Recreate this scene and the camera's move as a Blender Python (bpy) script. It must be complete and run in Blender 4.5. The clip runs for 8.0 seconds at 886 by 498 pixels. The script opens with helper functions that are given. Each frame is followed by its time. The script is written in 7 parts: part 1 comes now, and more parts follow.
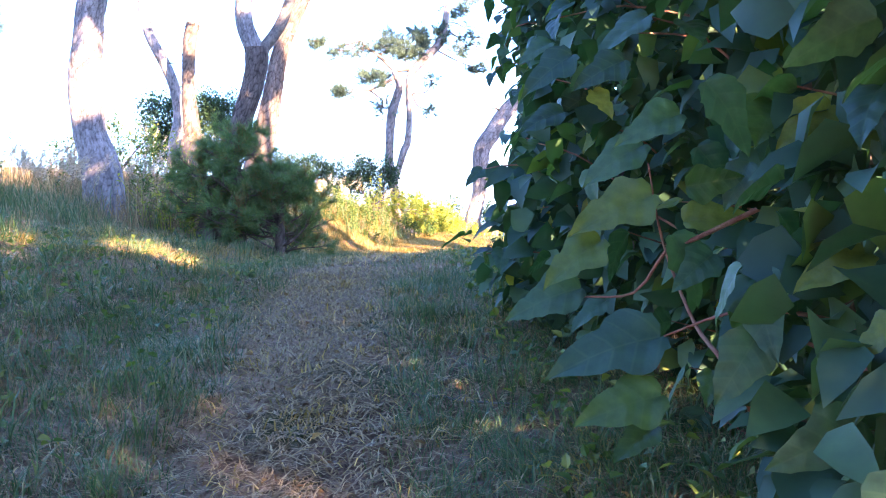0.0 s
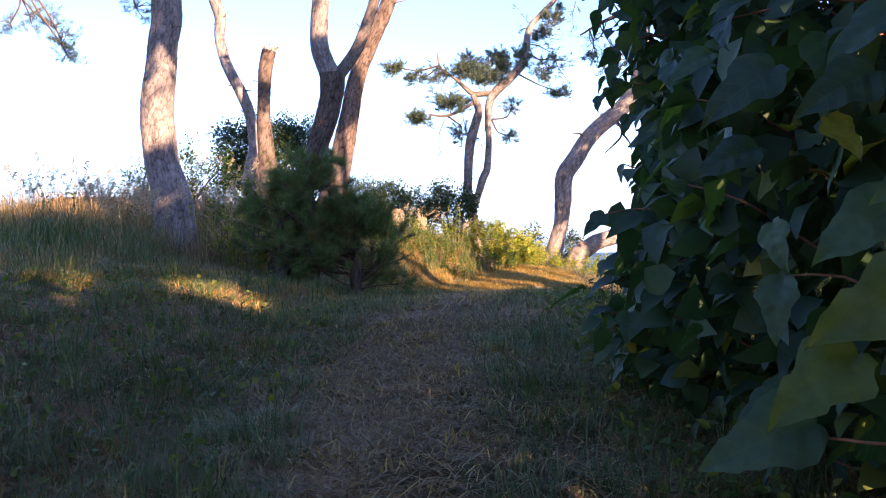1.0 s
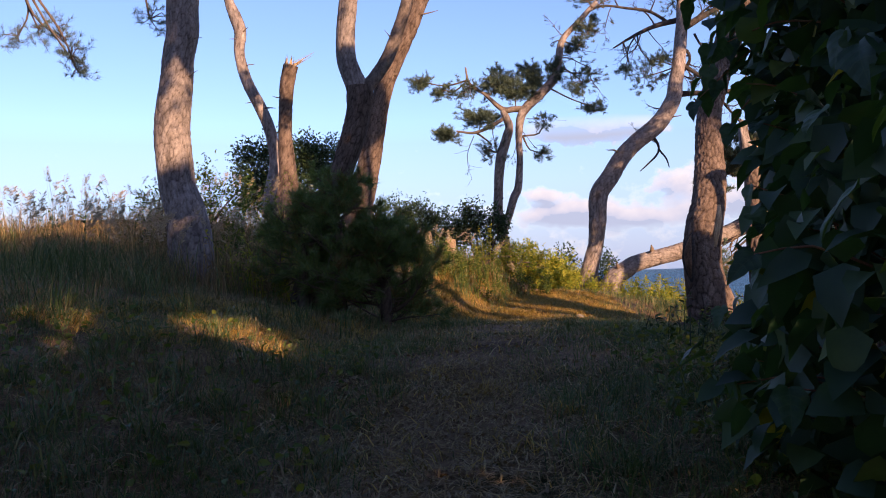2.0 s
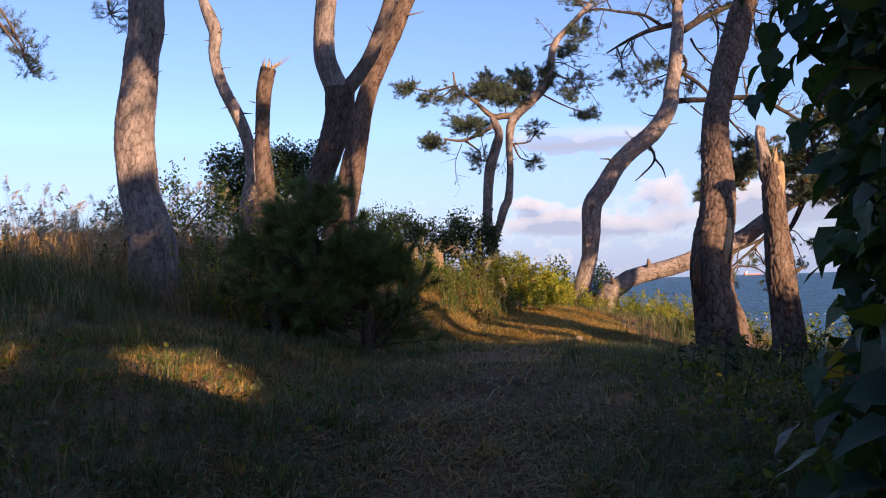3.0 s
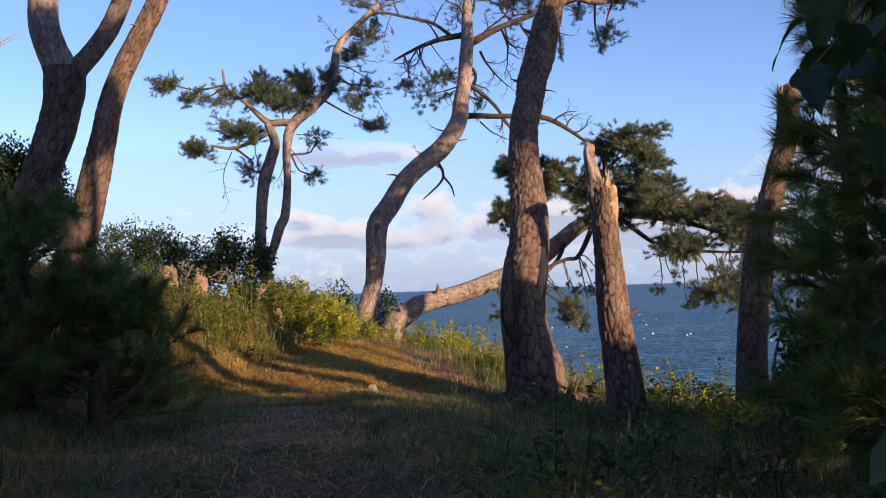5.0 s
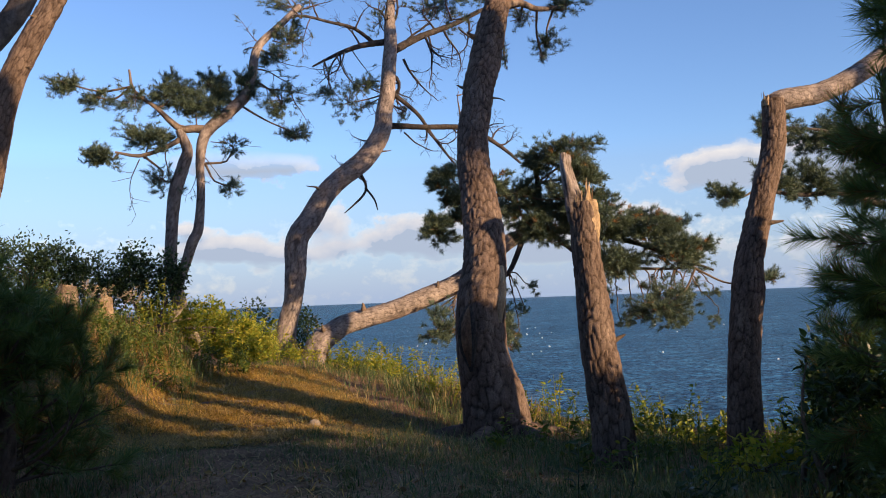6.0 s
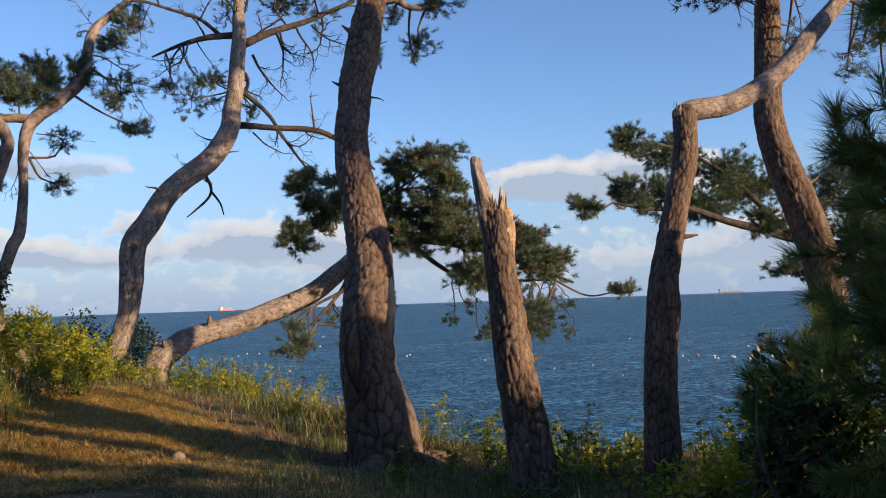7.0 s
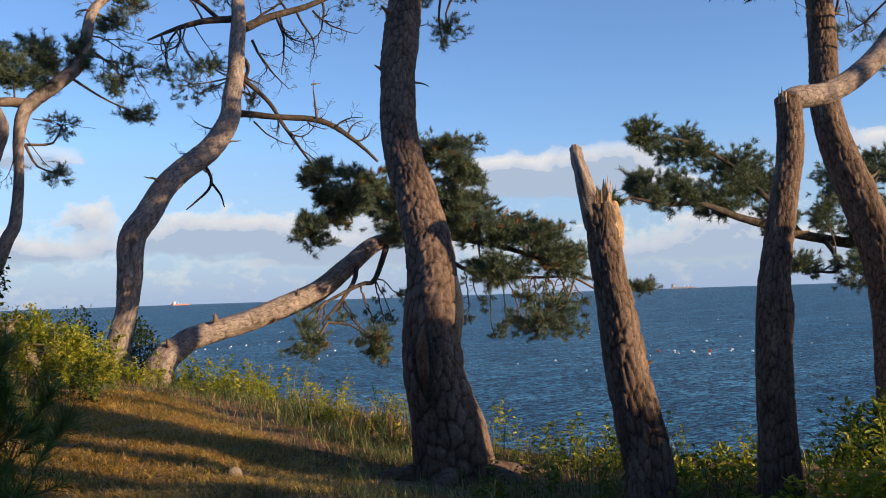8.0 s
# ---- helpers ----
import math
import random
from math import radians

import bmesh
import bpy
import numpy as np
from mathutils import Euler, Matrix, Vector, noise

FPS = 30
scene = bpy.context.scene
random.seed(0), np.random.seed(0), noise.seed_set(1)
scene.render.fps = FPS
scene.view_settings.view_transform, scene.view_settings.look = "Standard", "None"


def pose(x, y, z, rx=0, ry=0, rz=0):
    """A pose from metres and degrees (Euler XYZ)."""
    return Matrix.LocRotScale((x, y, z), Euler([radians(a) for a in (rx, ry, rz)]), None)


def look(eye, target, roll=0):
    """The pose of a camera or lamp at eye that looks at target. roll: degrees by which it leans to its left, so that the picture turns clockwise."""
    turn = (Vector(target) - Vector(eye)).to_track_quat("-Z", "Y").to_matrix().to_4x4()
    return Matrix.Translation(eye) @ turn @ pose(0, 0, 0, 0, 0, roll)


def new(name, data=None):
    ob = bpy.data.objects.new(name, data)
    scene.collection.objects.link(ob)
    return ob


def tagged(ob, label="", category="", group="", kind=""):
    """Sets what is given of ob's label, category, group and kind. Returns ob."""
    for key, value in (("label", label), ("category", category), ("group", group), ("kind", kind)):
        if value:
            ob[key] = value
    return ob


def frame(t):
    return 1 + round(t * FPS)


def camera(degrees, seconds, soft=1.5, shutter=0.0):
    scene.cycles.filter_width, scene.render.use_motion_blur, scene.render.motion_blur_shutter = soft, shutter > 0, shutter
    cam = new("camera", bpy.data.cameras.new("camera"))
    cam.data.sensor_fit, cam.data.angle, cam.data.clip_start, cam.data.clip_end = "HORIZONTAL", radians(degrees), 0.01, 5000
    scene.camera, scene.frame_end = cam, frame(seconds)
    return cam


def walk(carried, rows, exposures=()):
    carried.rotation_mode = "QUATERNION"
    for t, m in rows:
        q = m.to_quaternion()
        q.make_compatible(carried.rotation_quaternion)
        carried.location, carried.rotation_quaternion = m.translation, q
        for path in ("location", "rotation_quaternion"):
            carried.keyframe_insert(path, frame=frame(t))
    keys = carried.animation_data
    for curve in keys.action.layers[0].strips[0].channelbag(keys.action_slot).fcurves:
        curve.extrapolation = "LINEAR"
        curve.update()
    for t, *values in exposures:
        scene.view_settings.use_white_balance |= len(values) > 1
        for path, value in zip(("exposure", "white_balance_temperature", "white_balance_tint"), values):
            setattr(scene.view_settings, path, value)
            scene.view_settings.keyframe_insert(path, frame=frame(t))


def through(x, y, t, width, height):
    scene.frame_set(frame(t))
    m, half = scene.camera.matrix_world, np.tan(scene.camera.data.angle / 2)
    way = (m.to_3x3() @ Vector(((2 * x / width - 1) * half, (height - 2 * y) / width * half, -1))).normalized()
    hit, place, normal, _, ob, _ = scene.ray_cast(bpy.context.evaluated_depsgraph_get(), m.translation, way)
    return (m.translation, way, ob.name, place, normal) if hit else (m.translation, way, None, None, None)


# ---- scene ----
cam = camera(53.2, 8.0, soft=1.0)
PATH = [
    (0, (-0.769, 0.172, 1.582), (-0.692, 2.17, 1.536), -1.8),
    (0.5, (-0.864, 0.64, 1.664), (-0.903, 2.64, 1.641), -1.9),
    (1, (-0.907, 1.166, 1.754), (-0.995, 3.164, 1.768), -1.7),
    (1.5, (-1.063, 1.721, 1.799), (-1.185, 3.716, 1.839), -1.8),
    (2.8, (-1.307, 3.138, 2.028), (-1.44, 5.132, 2.101), -1.9),
    (3, (-1.312, 3.373, 2.035), (-1.408, 5.37, 2.111), -1.9),
    (3.5, (-1.283, 3.879, 2.162), (-1.275, 5.878, 2.249), -1.8),
    (4, (-1.268, 4.436, 2.188), (-1.135, 6.429, 2.279), -1.9),
    (4.5, (-1.208, 5.007, 2.238), (-0.93, 6.985, 2.326), -2.0),
    (5, (-1.375, 5.625, 2.353), (-0.958, 7.579, 2.442), -1.9),
    (5.2, (-1.421, 5.822, 2.4), (-0.95, 7.764, 2.493), -1.9),
    (6.3, (-1.895, 7.097, 2.504), (-1.182, 8.962, 2.625), -2.1),
    (6.5, (-1.935, 7.294, 2.526), (-1.164, 9.135, 2.653), -2.0),
    (7, (-2.116, 7.834, 2.579), (-1.109, 9.557, 2.695), -2.0),
    (7.5, (-2.425, 8.434, 2.598), (-1.286, 10.074, 2.706), -2.0),
    (8, (-2.745, 9.039, 2.67), (-1.654, 10.712, 2.771), -1.9),
]
walk(cam, [(t, look(eye, target, roll)) for t, eye, target, roll in PATH],
     exposures=[(t, e + 1.02, k, g) for t, e, k, g in ((0.0, 2.9, 5250, 29), (0.3, 2.45, 5250, 29), (0.6, 1.95, 5450, 31), (1.0, 1.25, 5800, 34), (1.3, 0.6, 6150, 34), (1.6, 0.12, 6200, 36), (3.0, -0.05, 6150, 34), (4.5, -0.05, 6100, 30), (6.3, -0.22, 6000, 20), (8.0, -0.24, 5900, 18))])

# ---- world, sun ----
SUN_AZ = radians(147.0)          # clockwise from +y
SUN_EL = radians(15.5)
SUN_DIR = Vector((math.sin(SUN_AZ) * math.cos(SUN_EL), math.cos(SUN_AZ) * math.cos(SUN_EL), math.sin(SUN_EL)))
world = bpy.data.worlds.new("sky")
scene.world = world
world.use_nodes = True
wn = world.node_tree
sky = wn.nodes.new("ShaderNodeTexSky")
sky.sky_type = "NISHITA"
sky.sun_disc = False
sky.sun_elevation = SUN_EL
sky.sun_rotation = SUN_AZ
sky.air_density, sky.dust_density, sky.ozone_density = 1.0, 0.25, 3.6
wn.nodes["Background"].inputs["Strength"].default_value = 0.105
wn.links.new(sky.outputs["Color"], wn.nodes["Background"].inputs["Color"])
sun = new("sun", bpy.data.lights.new("sun", "SUN"))
sun.data.energy, sun.data.angle, sun.data.color = 5.0, radians(0.6), (1.0, 0.72, 0.37)
sun.matrix_world = look(SUN_DIR * 60, (0, 0, 0))

# ---- materials ----


def material(name, rough=0.8, spec=0.3):
    m = bpy.data.materials.new(name)
    m.use_nodes = True
    p = m.node_tree.nodes["Principled BSDF"]
    p.inputs["Roughness"].default_value = rough
    p.inputs["Specular IOR Level"].default_value = spec
    return m, m.node_tree, p


def node(tree, kind, **values):
    n = tree.nodes.new(kind)
    for key, value in values.items():
        n.inputs[key.replace("_", " ")].default_value = value
    return n


def ramp(tree, factor, stops):
    n = tree.nodes.new("ShaderNodeValToRGB")
    while len(n.color_ramp.elements) < len(stops):
        n.color_ramp.elements.new(0.5)
    for e, (pos, col) in zip(n.color_ramp.elements, stops):
        e.position, e.color = pos, (*col, 1)
    tree.links.new(factor, n.inputs["Fac"])
    return n.outputs["Color"]


def mixed(tree, kind, fac, a, b):
    n = tree.nodes.new("ShaderNodeMix")
    n.data_type, n.blend_type = "RGBA", kind
    for sock, value in ((n.inputs[0], fac), (n.inputs[6], a), (n.inputs[7], b)):
        if isinstance(value, (int, float)):
            sock.default_value = value
        elif isinstance(value, tuple):
            sock.default_value = (*value, 1)
        else:
            tree.links.new(value, sock)
    return n.outputs[2]


def noise_out(tree, scale, detail=4.0, rough=0.55, stretch=None):
    co = tree.nodes.new("ShaderNodeTexCoord").outputs["Object"]
    if stretch:
        mp = tree.nodes.new("ShaderNodeMapping")
        mp.inputs["Scale"].default_value = stretch
        tree.links.new(co, mp.inputs["Vector"])
        co = mp.outputs["Vector"]
    n = node(tree, "ShaderNodeTexNoise", Scale=scale, Detail=detail, Roughness=rough)
    tree.links.new(co, n.inputs["Vector"])
    return n.outputs["Fac"]


def bumped(tree, p, height, strength, distance):
    b = node(tree, "ShaderNodeBump", Strength=strength, Distance=distance)
    tree.links.new(height, b.inputs["Height"])
    tree.links.new(b.outputs["Normal"], p.inputs["Normal"])
    return b


def bark_material(name, dark, mid, light, plate=0.75, crack=0.62):
    m, t, p = material(name, 0.92, 0.12)
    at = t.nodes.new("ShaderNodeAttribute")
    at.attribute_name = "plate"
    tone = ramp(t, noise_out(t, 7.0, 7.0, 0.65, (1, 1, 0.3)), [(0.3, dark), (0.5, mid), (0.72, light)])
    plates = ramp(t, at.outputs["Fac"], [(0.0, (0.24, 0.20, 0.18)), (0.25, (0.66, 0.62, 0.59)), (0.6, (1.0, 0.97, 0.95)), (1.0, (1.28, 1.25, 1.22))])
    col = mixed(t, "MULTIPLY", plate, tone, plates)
    # thin scales: stretched cells, warped so that no two edges run alike
    co = t.nodes.new("ShaderNodeTexCoord").outputs["Object"]
    warp = node(t, "ShaderNodeTexNoise", Scale=5.0, Detail=4.0, Roughness=0.6)
    t.links.new(co, warp.inputs["Vector"])
    mv = t.nodes.new("ShaderNodeVectorMath")
    mv.operation = "MULTIPLY_ADD"
    mv.inputs[1].default_value = (0.17, 0.17, 0.30)
    t.links.new(warp.outputs["Color"], mv.inputs[0])
    t.links.new(co, mv.inputs[2])

    def scales(size, stretch, width):
        mp = t.nodes.new("ShaderNodeMapping")
        mp.inputs["Scale"].default_value = (1, 1, stretch)
        t.links.new(mv.outputs[0], mp.inputs["Vector"])
        vo = t.nodes.new("ShaderNodeTexVoronoi")
        vo.feature = "DISTANCE_TO_EDGE"
        vo.inputs["Scale"].default_value = size
        t.links.new(mp.outputs["Vector"], vo.inputs["Vector"])
        who = t.nodes.new("ShaderNodeTexVoronoi")
        who.inputs["Scale"].default_value = size
        t.links.new(mp.outputs["Vector"], who.inputs["Vector"])
        edge = ramp(t, vo.outputs["Distance"], [(0.0, (0.26, 0.22, 0.20)), (width * 0.5, (0.55, 0.51, 0.49)), (width, (0.90, 0.89, 0.88)), (width * 4, (1.12, 1.11, 1.10))])
        each = ramp(t, who.outputs["Color"], [(0.1, (0.74, 0.74, 0.75)), (0.9, (1.24, 1.2, 1.16))])
        return edge, mixed(t, "MULTIPLY", 0.8, edge, each)

    edge, scale = scales(17.0, 0.50, 0.085)
    fine_edge, fine = scales(38.0, 0.36, 0.10)
    worn = ramp(t, noise_out(t, 2.6, 4.0, 0.6), [(0.36, (0.35, 0.35, 0.35)), (0.62, (1, 1, 1))])
    col = mixed(t, "MULTIPLY", mixed(t, "MULTIPLY", 1.0, worn, (crack, crack, crack)), col, scale)
    col = mixed(t, "MULTIPLY", crack * 0.6, col, fine)
    spots = ramp(t, noise_out(t, 42.0, 4.0, 0.7), [(0.36, (0.66, 0.66, 0.68)), (0.64, (1.2, 1.17, 1.15))])
    col = mixed(t, "MULTIPLY", 0.55, col, spots)
    t.links.new(col, p.inputs["Base Color"])
    b = bumped(t, p, noise_out(t, 60.0, 6.0, 0.7, (1, 1, 0.4)), 0.6, 0.02)
    b2 = node(t, "ShaderNodeBump", Strength=min(1.0, crack), Distance=0.03)
    t.links.new(edge, b2.inputs["Height"])
    t.links.new(b2.outputs["Normal"], b.inputs["Normal"])
    return m


def leaf_material(name, stops, through, rough=0.5, vein=False, glow=0.45):
    """Thin foliage: part reflects, part lets light through; the tone varies from leaf to leaf."""
    m, t, p = material(name, rough, 0.35)
    geo = t.nodes.new("ShaderNodeNewGeometry")
    col = ramp(t, geo.outputs["Random Per Island"], stops)
    blot = ramp(t, noise_out(t, 14.0, 4.0), [(0.3, (0.7, 0.72, 0.66)), (0.7, (1.15, 1.12, 1.0))])
    col = mixed(t, "MULTIPLY", 0.6, col, blot)
    if vein:
        info = t.nodes.new("ShaderNodeObjectInfo")
        col = ramp(t, info.outputs["Random"], stops)
        col = mixed(t, "MULTIPLY", 0.8, col, ramp(t, noise_out(t, 3.5, 6.0, 0.65), [(0.3, (0.55, 0.6, 0.5)), (0.55, (1, 1, 1)), (0.75, (1.3, 1.25, 1.0))]))
        sep = t.nodes.new("ShaderNodeSeparateXYZ")
        t.links.new(t.nodes.new("ShaderNodeTexCoord").outputs["Object"], sep.inputs[0])

        def maths(op, a, b=0.0):
            n = t.nodes.new("ShaderNodeMath")
            n.operation = op
            for k, v in enumerate((a, b)):
                if isinstance(v, (int, float)):
                    n.inputs[k].default_value = v
                else:
                    t.links.new(v, n.inputs[k])
            return n.outputs[0]

        across = maths("ABSOLUTE", sep.outputs["Y"])
        side = maths("COSINE", maths("MULTIPLY", maths("SUBTRACT", sep.outputs["X"], maths("MULTIPLY", across, 0.62)), 30.0))
        mid = maths("SUBTRACT", 1.0, maths("MULTIPLY", across, 60.0))
        line = maths("MAXIMUM", maths("MULTIPLY", maths("SUBTRACT", side, 0.86), 5.0), maths("MAXIMUM", mid, 0.0))
        pale = ramp(t, line, [(0.0, (0, 0, 0)), (1.0, (0.16, 0.16, 0.16))])
        col = mixed(t, "MIX", pale, col, (0.14, 0.17, 0.07))
        bumped(t, p, side, 0.10, 0.02)
    t.links.new(col, p.inputs["Base Color"])
    tr = t.nodes.new("ShaderNodeBsdfTranslucent")
    t.links.new(mixed(t, "MULTIPLY", 1.0, col, through), tr.inputs["Color"])
    mx = t.nodes.new("ShaderNodeMixShader")
    mx.inputs[0].default_value = glow
    t.links.new(p.outputs[0], mx.inputs[1])
    t.links.new(tr.outputs[0], mx.inputs[2])
    t.links.new(mx.outputs[0], t.nodes["Material Output"].inputs["Surface"])
    return m


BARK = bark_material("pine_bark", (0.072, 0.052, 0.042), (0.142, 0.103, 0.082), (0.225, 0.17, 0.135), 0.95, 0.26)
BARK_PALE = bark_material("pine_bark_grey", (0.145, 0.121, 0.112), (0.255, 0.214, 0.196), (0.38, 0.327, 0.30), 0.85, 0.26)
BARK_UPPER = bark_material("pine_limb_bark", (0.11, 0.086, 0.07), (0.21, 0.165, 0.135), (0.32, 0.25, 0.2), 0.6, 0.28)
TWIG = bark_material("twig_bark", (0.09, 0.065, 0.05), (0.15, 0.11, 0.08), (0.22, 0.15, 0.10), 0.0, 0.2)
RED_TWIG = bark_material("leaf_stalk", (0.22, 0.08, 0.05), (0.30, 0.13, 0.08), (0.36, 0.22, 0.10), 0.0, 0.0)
# dead limb bark, darkened further to carry the shade under the crowns
SHADE_DARK_BARK = bark_material("shade_dark_bark", (0.040, 0.034, 0.031), (0.075, 0.063, 0.056), (0.13, 0.105, 0.088), 0.4, 0.5)
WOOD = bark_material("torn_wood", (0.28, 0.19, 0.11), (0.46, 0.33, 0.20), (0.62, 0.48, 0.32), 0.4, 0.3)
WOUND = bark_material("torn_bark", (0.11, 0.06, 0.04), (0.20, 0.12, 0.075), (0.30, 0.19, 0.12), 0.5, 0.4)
NEEDLE = leaf_material("pine_needles", [(0.0, (0.06, 0.09, 0.075)), (0.55, (0.09, 0.128, 0.095)), (1.0, (0.17, 0.195, 0.105))], (1.0, 1.0, 0.5), 0.5, glow=0.2)
NEEDLE_YOUNG = leaf_material("young_pine_needles", [(0.0, (0.075, 0.125, 0.04)), (0.6, (0.125, 0.20, 0.06)), (1.0, (0.23, 0.26, 0.08))], (1.1, 1.1, 0.5), 0.45, glow=0.3)
NEEDLE_BROWN = leaf_material("dry_pine_needles", [(0.0, (0.16, 0.08, 0.03)), (1.0, (0.30, 0.17, 0.06))], (1.0, 0.9, 0.5), 0.6, glow=0.25)
BIG_LEAF = leaf_material("broad_leaf", [(0.0, (0.026, 0.054, 0.032)), (0.6, (0.044, 0.082, 0.042)), (0.93, (0.075, 0.12, 0.042)), (1.0, (0.13, 0.15, 0.03))], (1.4, 1.7, 0.5), 0.55, glow=0.3)
YELLOW_LEAF = leaf_material("yellowing_leaf", [(0.0, (0.16, 0.20, 0.03)), (0.6, (0.30, 0.28, 0.035)), (1.0, (0.42, 0.33, 0.04))], (1.2, 1.1, 0.5), 0.45, glow=0.45)
DARK_LEAF = leaf_material("evergreen_leaf", [(0.0, (0.022, 0.042, 0.022)), (0.7, (0.045, 0.075, 0.032)), (1.0, (0.09, 0.13, 0.045))], (1.2, 1.4, 0.5), 0.35, glow=0.3)
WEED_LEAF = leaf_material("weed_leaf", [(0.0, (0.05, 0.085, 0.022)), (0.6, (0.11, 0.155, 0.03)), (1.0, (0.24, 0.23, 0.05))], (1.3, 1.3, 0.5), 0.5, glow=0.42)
# yellow-green weed leaf with the low sun's gold put into its colour
SUN_TINTED_WEED = leaf_material("sun_tinted_weed", [(0.0, (0.13, 0.20, 0.022)), (0.5, (0.30, 0.33, 0.035)), (1.0, (0.52, 0.44, 0.06))], (1.3, 1.2, 0.5), 0.5, glow=0.45)
LEAF_STOPS = [(0.0, (0.029, 0.058, 0.031)), (0.6, (0.046, 0.085, 0.041)), (1.0, (0.076, 0.124, 0.044))]
LOOSE_LEAF = leaf_material("lobed_leaf", LEAF_STOPS, (1.4, 1.7, 0.5), 0.48, True, 0.3)
LOOSE_FRESH = leaf_material("fresh_lobed_leaf", [(0.0, (0.045, 0.08, 0.025)), (1.0, (0.085, 0.13, 0.03))], (1.3, 1.4, 0.5), 0.4, True, 0.42)
LOOSE_YELLOW = leaf_material("yellow_lobed_leaf", [(0.0, (0.11, 0.15, 0.025)), (1.0, (0.24, 0.23, 0.035))], (1.2, 1.1, 0.5), 0.42, True, 0.42)
GRASS = leaf_material("grass_blade", [(0.0, (0.05, 0.088, 0.032)), (0.55, (0.105, 0.155, 0.052)), (0.8, (0.18, 0.20, 0.08)), (1.0, (0.32, 0.26, 0.13))], (1.1, 1.1, 0.6), 0.55, glow=0.35)
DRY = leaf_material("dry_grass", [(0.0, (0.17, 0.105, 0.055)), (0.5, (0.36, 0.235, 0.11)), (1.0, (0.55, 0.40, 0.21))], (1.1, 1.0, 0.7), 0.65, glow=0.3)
# dead straw, its tone pushed to gold to carry the low sunlight
STRAW = leaf_material("sun_gold_straw", [(0.0, (0.16, 0.14, 0.03)), (0.3, (0.34, 0.23, 0.05)), (0.7, (0.58, 0.37, 0.09)), (1.0, (0.74, 0.52, 0.18))], (1.1, 0.95, 0.5), 0.6, glow=0.35)
PLUME = leaf_material("grass_plume", [(0.0, (0.30, 0.22, 0.14)), (1.0, (0.52, 0.42, 0.30))], (1.0, 0.95, 0.8), 0.7, glow=0.4)
DEAD_LEAF = leaf_material("fallen_leaf", [(0.0, (0.12, 0.06, 0.025)), (0.6, (0.26, 0.14, 0.05)), (1.0, (0.42, 0.27, 0.10))], (1.0, 0.9, 0.5), 0.6, glow=0.2)


def soil_material():
    m, t, p = material("soil_and_litter", 0.95, 0.1)
    big = noise_out(t, 0.5, 5.0, 0.6)
    col = ramp(t, big, [(0.35, (0.13, 0.08, 0.05)), (0.5, (0.25, 0.155, 0.098)), (0.66, (0.38, 0.235, 0.145))])
    moss = ramp(t, noise_out(t, 1.3, 6.0, 0.65), [(0.52, (0, 0, 0)), (0.66, (1, 1, 1))])
    col = mixed(t, "MIX", moss, col, (0.07, 0.08, 0.03))
    straw = ramp(t, noise_out(t, 30.0, 7.0, 0.75, (1.0, 0.35, 1.0)), [(0.4, (0.55, 0.52, 0.5)), (0.62, (1.5, 1.4, 1.25))])
    col = mixed(t, "MULTIPLY", 0.85, col, straw)
    t.links.new(col, p.inputs["Base Color"])
    bumped(t, p, noise_out(t, 38.0, 8.0, 0.75), 0.9, 0.03)
    return m


def sea_material():
    m, t, p = material("sea_water", 0.4, 0.05)
    p.inputs["IOR"].default_value = 1.333
    wide = noise_out(t, 0.012, 4.0, 0.6, (1.0, 2.2, 1.0))
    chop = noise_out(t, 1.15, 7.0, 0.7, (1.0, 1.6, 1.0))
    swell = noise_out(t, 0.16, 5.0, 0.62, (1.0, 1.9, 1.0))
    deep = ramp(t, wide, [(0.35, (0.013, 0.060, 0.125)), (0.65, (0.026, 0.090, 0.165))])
    # light and dark wave faces: their sky sheen painted into the base colour
    painted_sheen = ramp(t, chop, [(0.38, (0.07, 0.12, 0.22)), (0.49, (0.72, 0.78, 0.86)), (0.60, (4.6, 3.5, 2.8))])
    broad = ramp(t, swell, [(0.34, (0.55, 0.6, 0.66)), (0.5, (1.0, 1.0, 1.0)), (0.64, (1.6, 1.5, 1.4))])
    col = mixed(t, "MULTIPLY", 1.0, mixed(t, "MULTIPLY", 1.0, deep, painted_sheen), broad)
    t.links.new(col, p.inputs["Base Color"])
    add = t.nodes.new("ShaderNodeMath")
    add.operation = "MULTIPLY_ADD"
    add.inputs[1].default_value = 0.45
    t.links.new(chop, add.inputs[0])
    t.links.new(swell, add.inputs[2])
    bumped(t, p, add.outputs[0], 0.7, 1.5)
    return m


def stone_material(name, a, b):
    m, t, p = material(name, 0.85, 0.3)
    col = ramp(t, noise_out(t, 11.0, 7.0, 0.65), [(0.35, a), (0.65, b)])
    t.links.new(col, p.inputs["Base Color"])
    bumped(t, p, noise_out(t, 45.0, 6.0, 0.7), 0.6, 0.01)
    return m


def paint_material(name, colour):
    m, t, p = material(name, 0.45, 0.4)
    col = mixed(t, "MULTIPLY", 0.5, colour, ramp(t, noise_out(t, 0.6, 4.0), [(0.35, (0.75, 0.74, 0.72)), (0.65, (1.1, 1.1, 1.1))]))
    t.links.new(col, p.inputs["Base Color"])
    return m


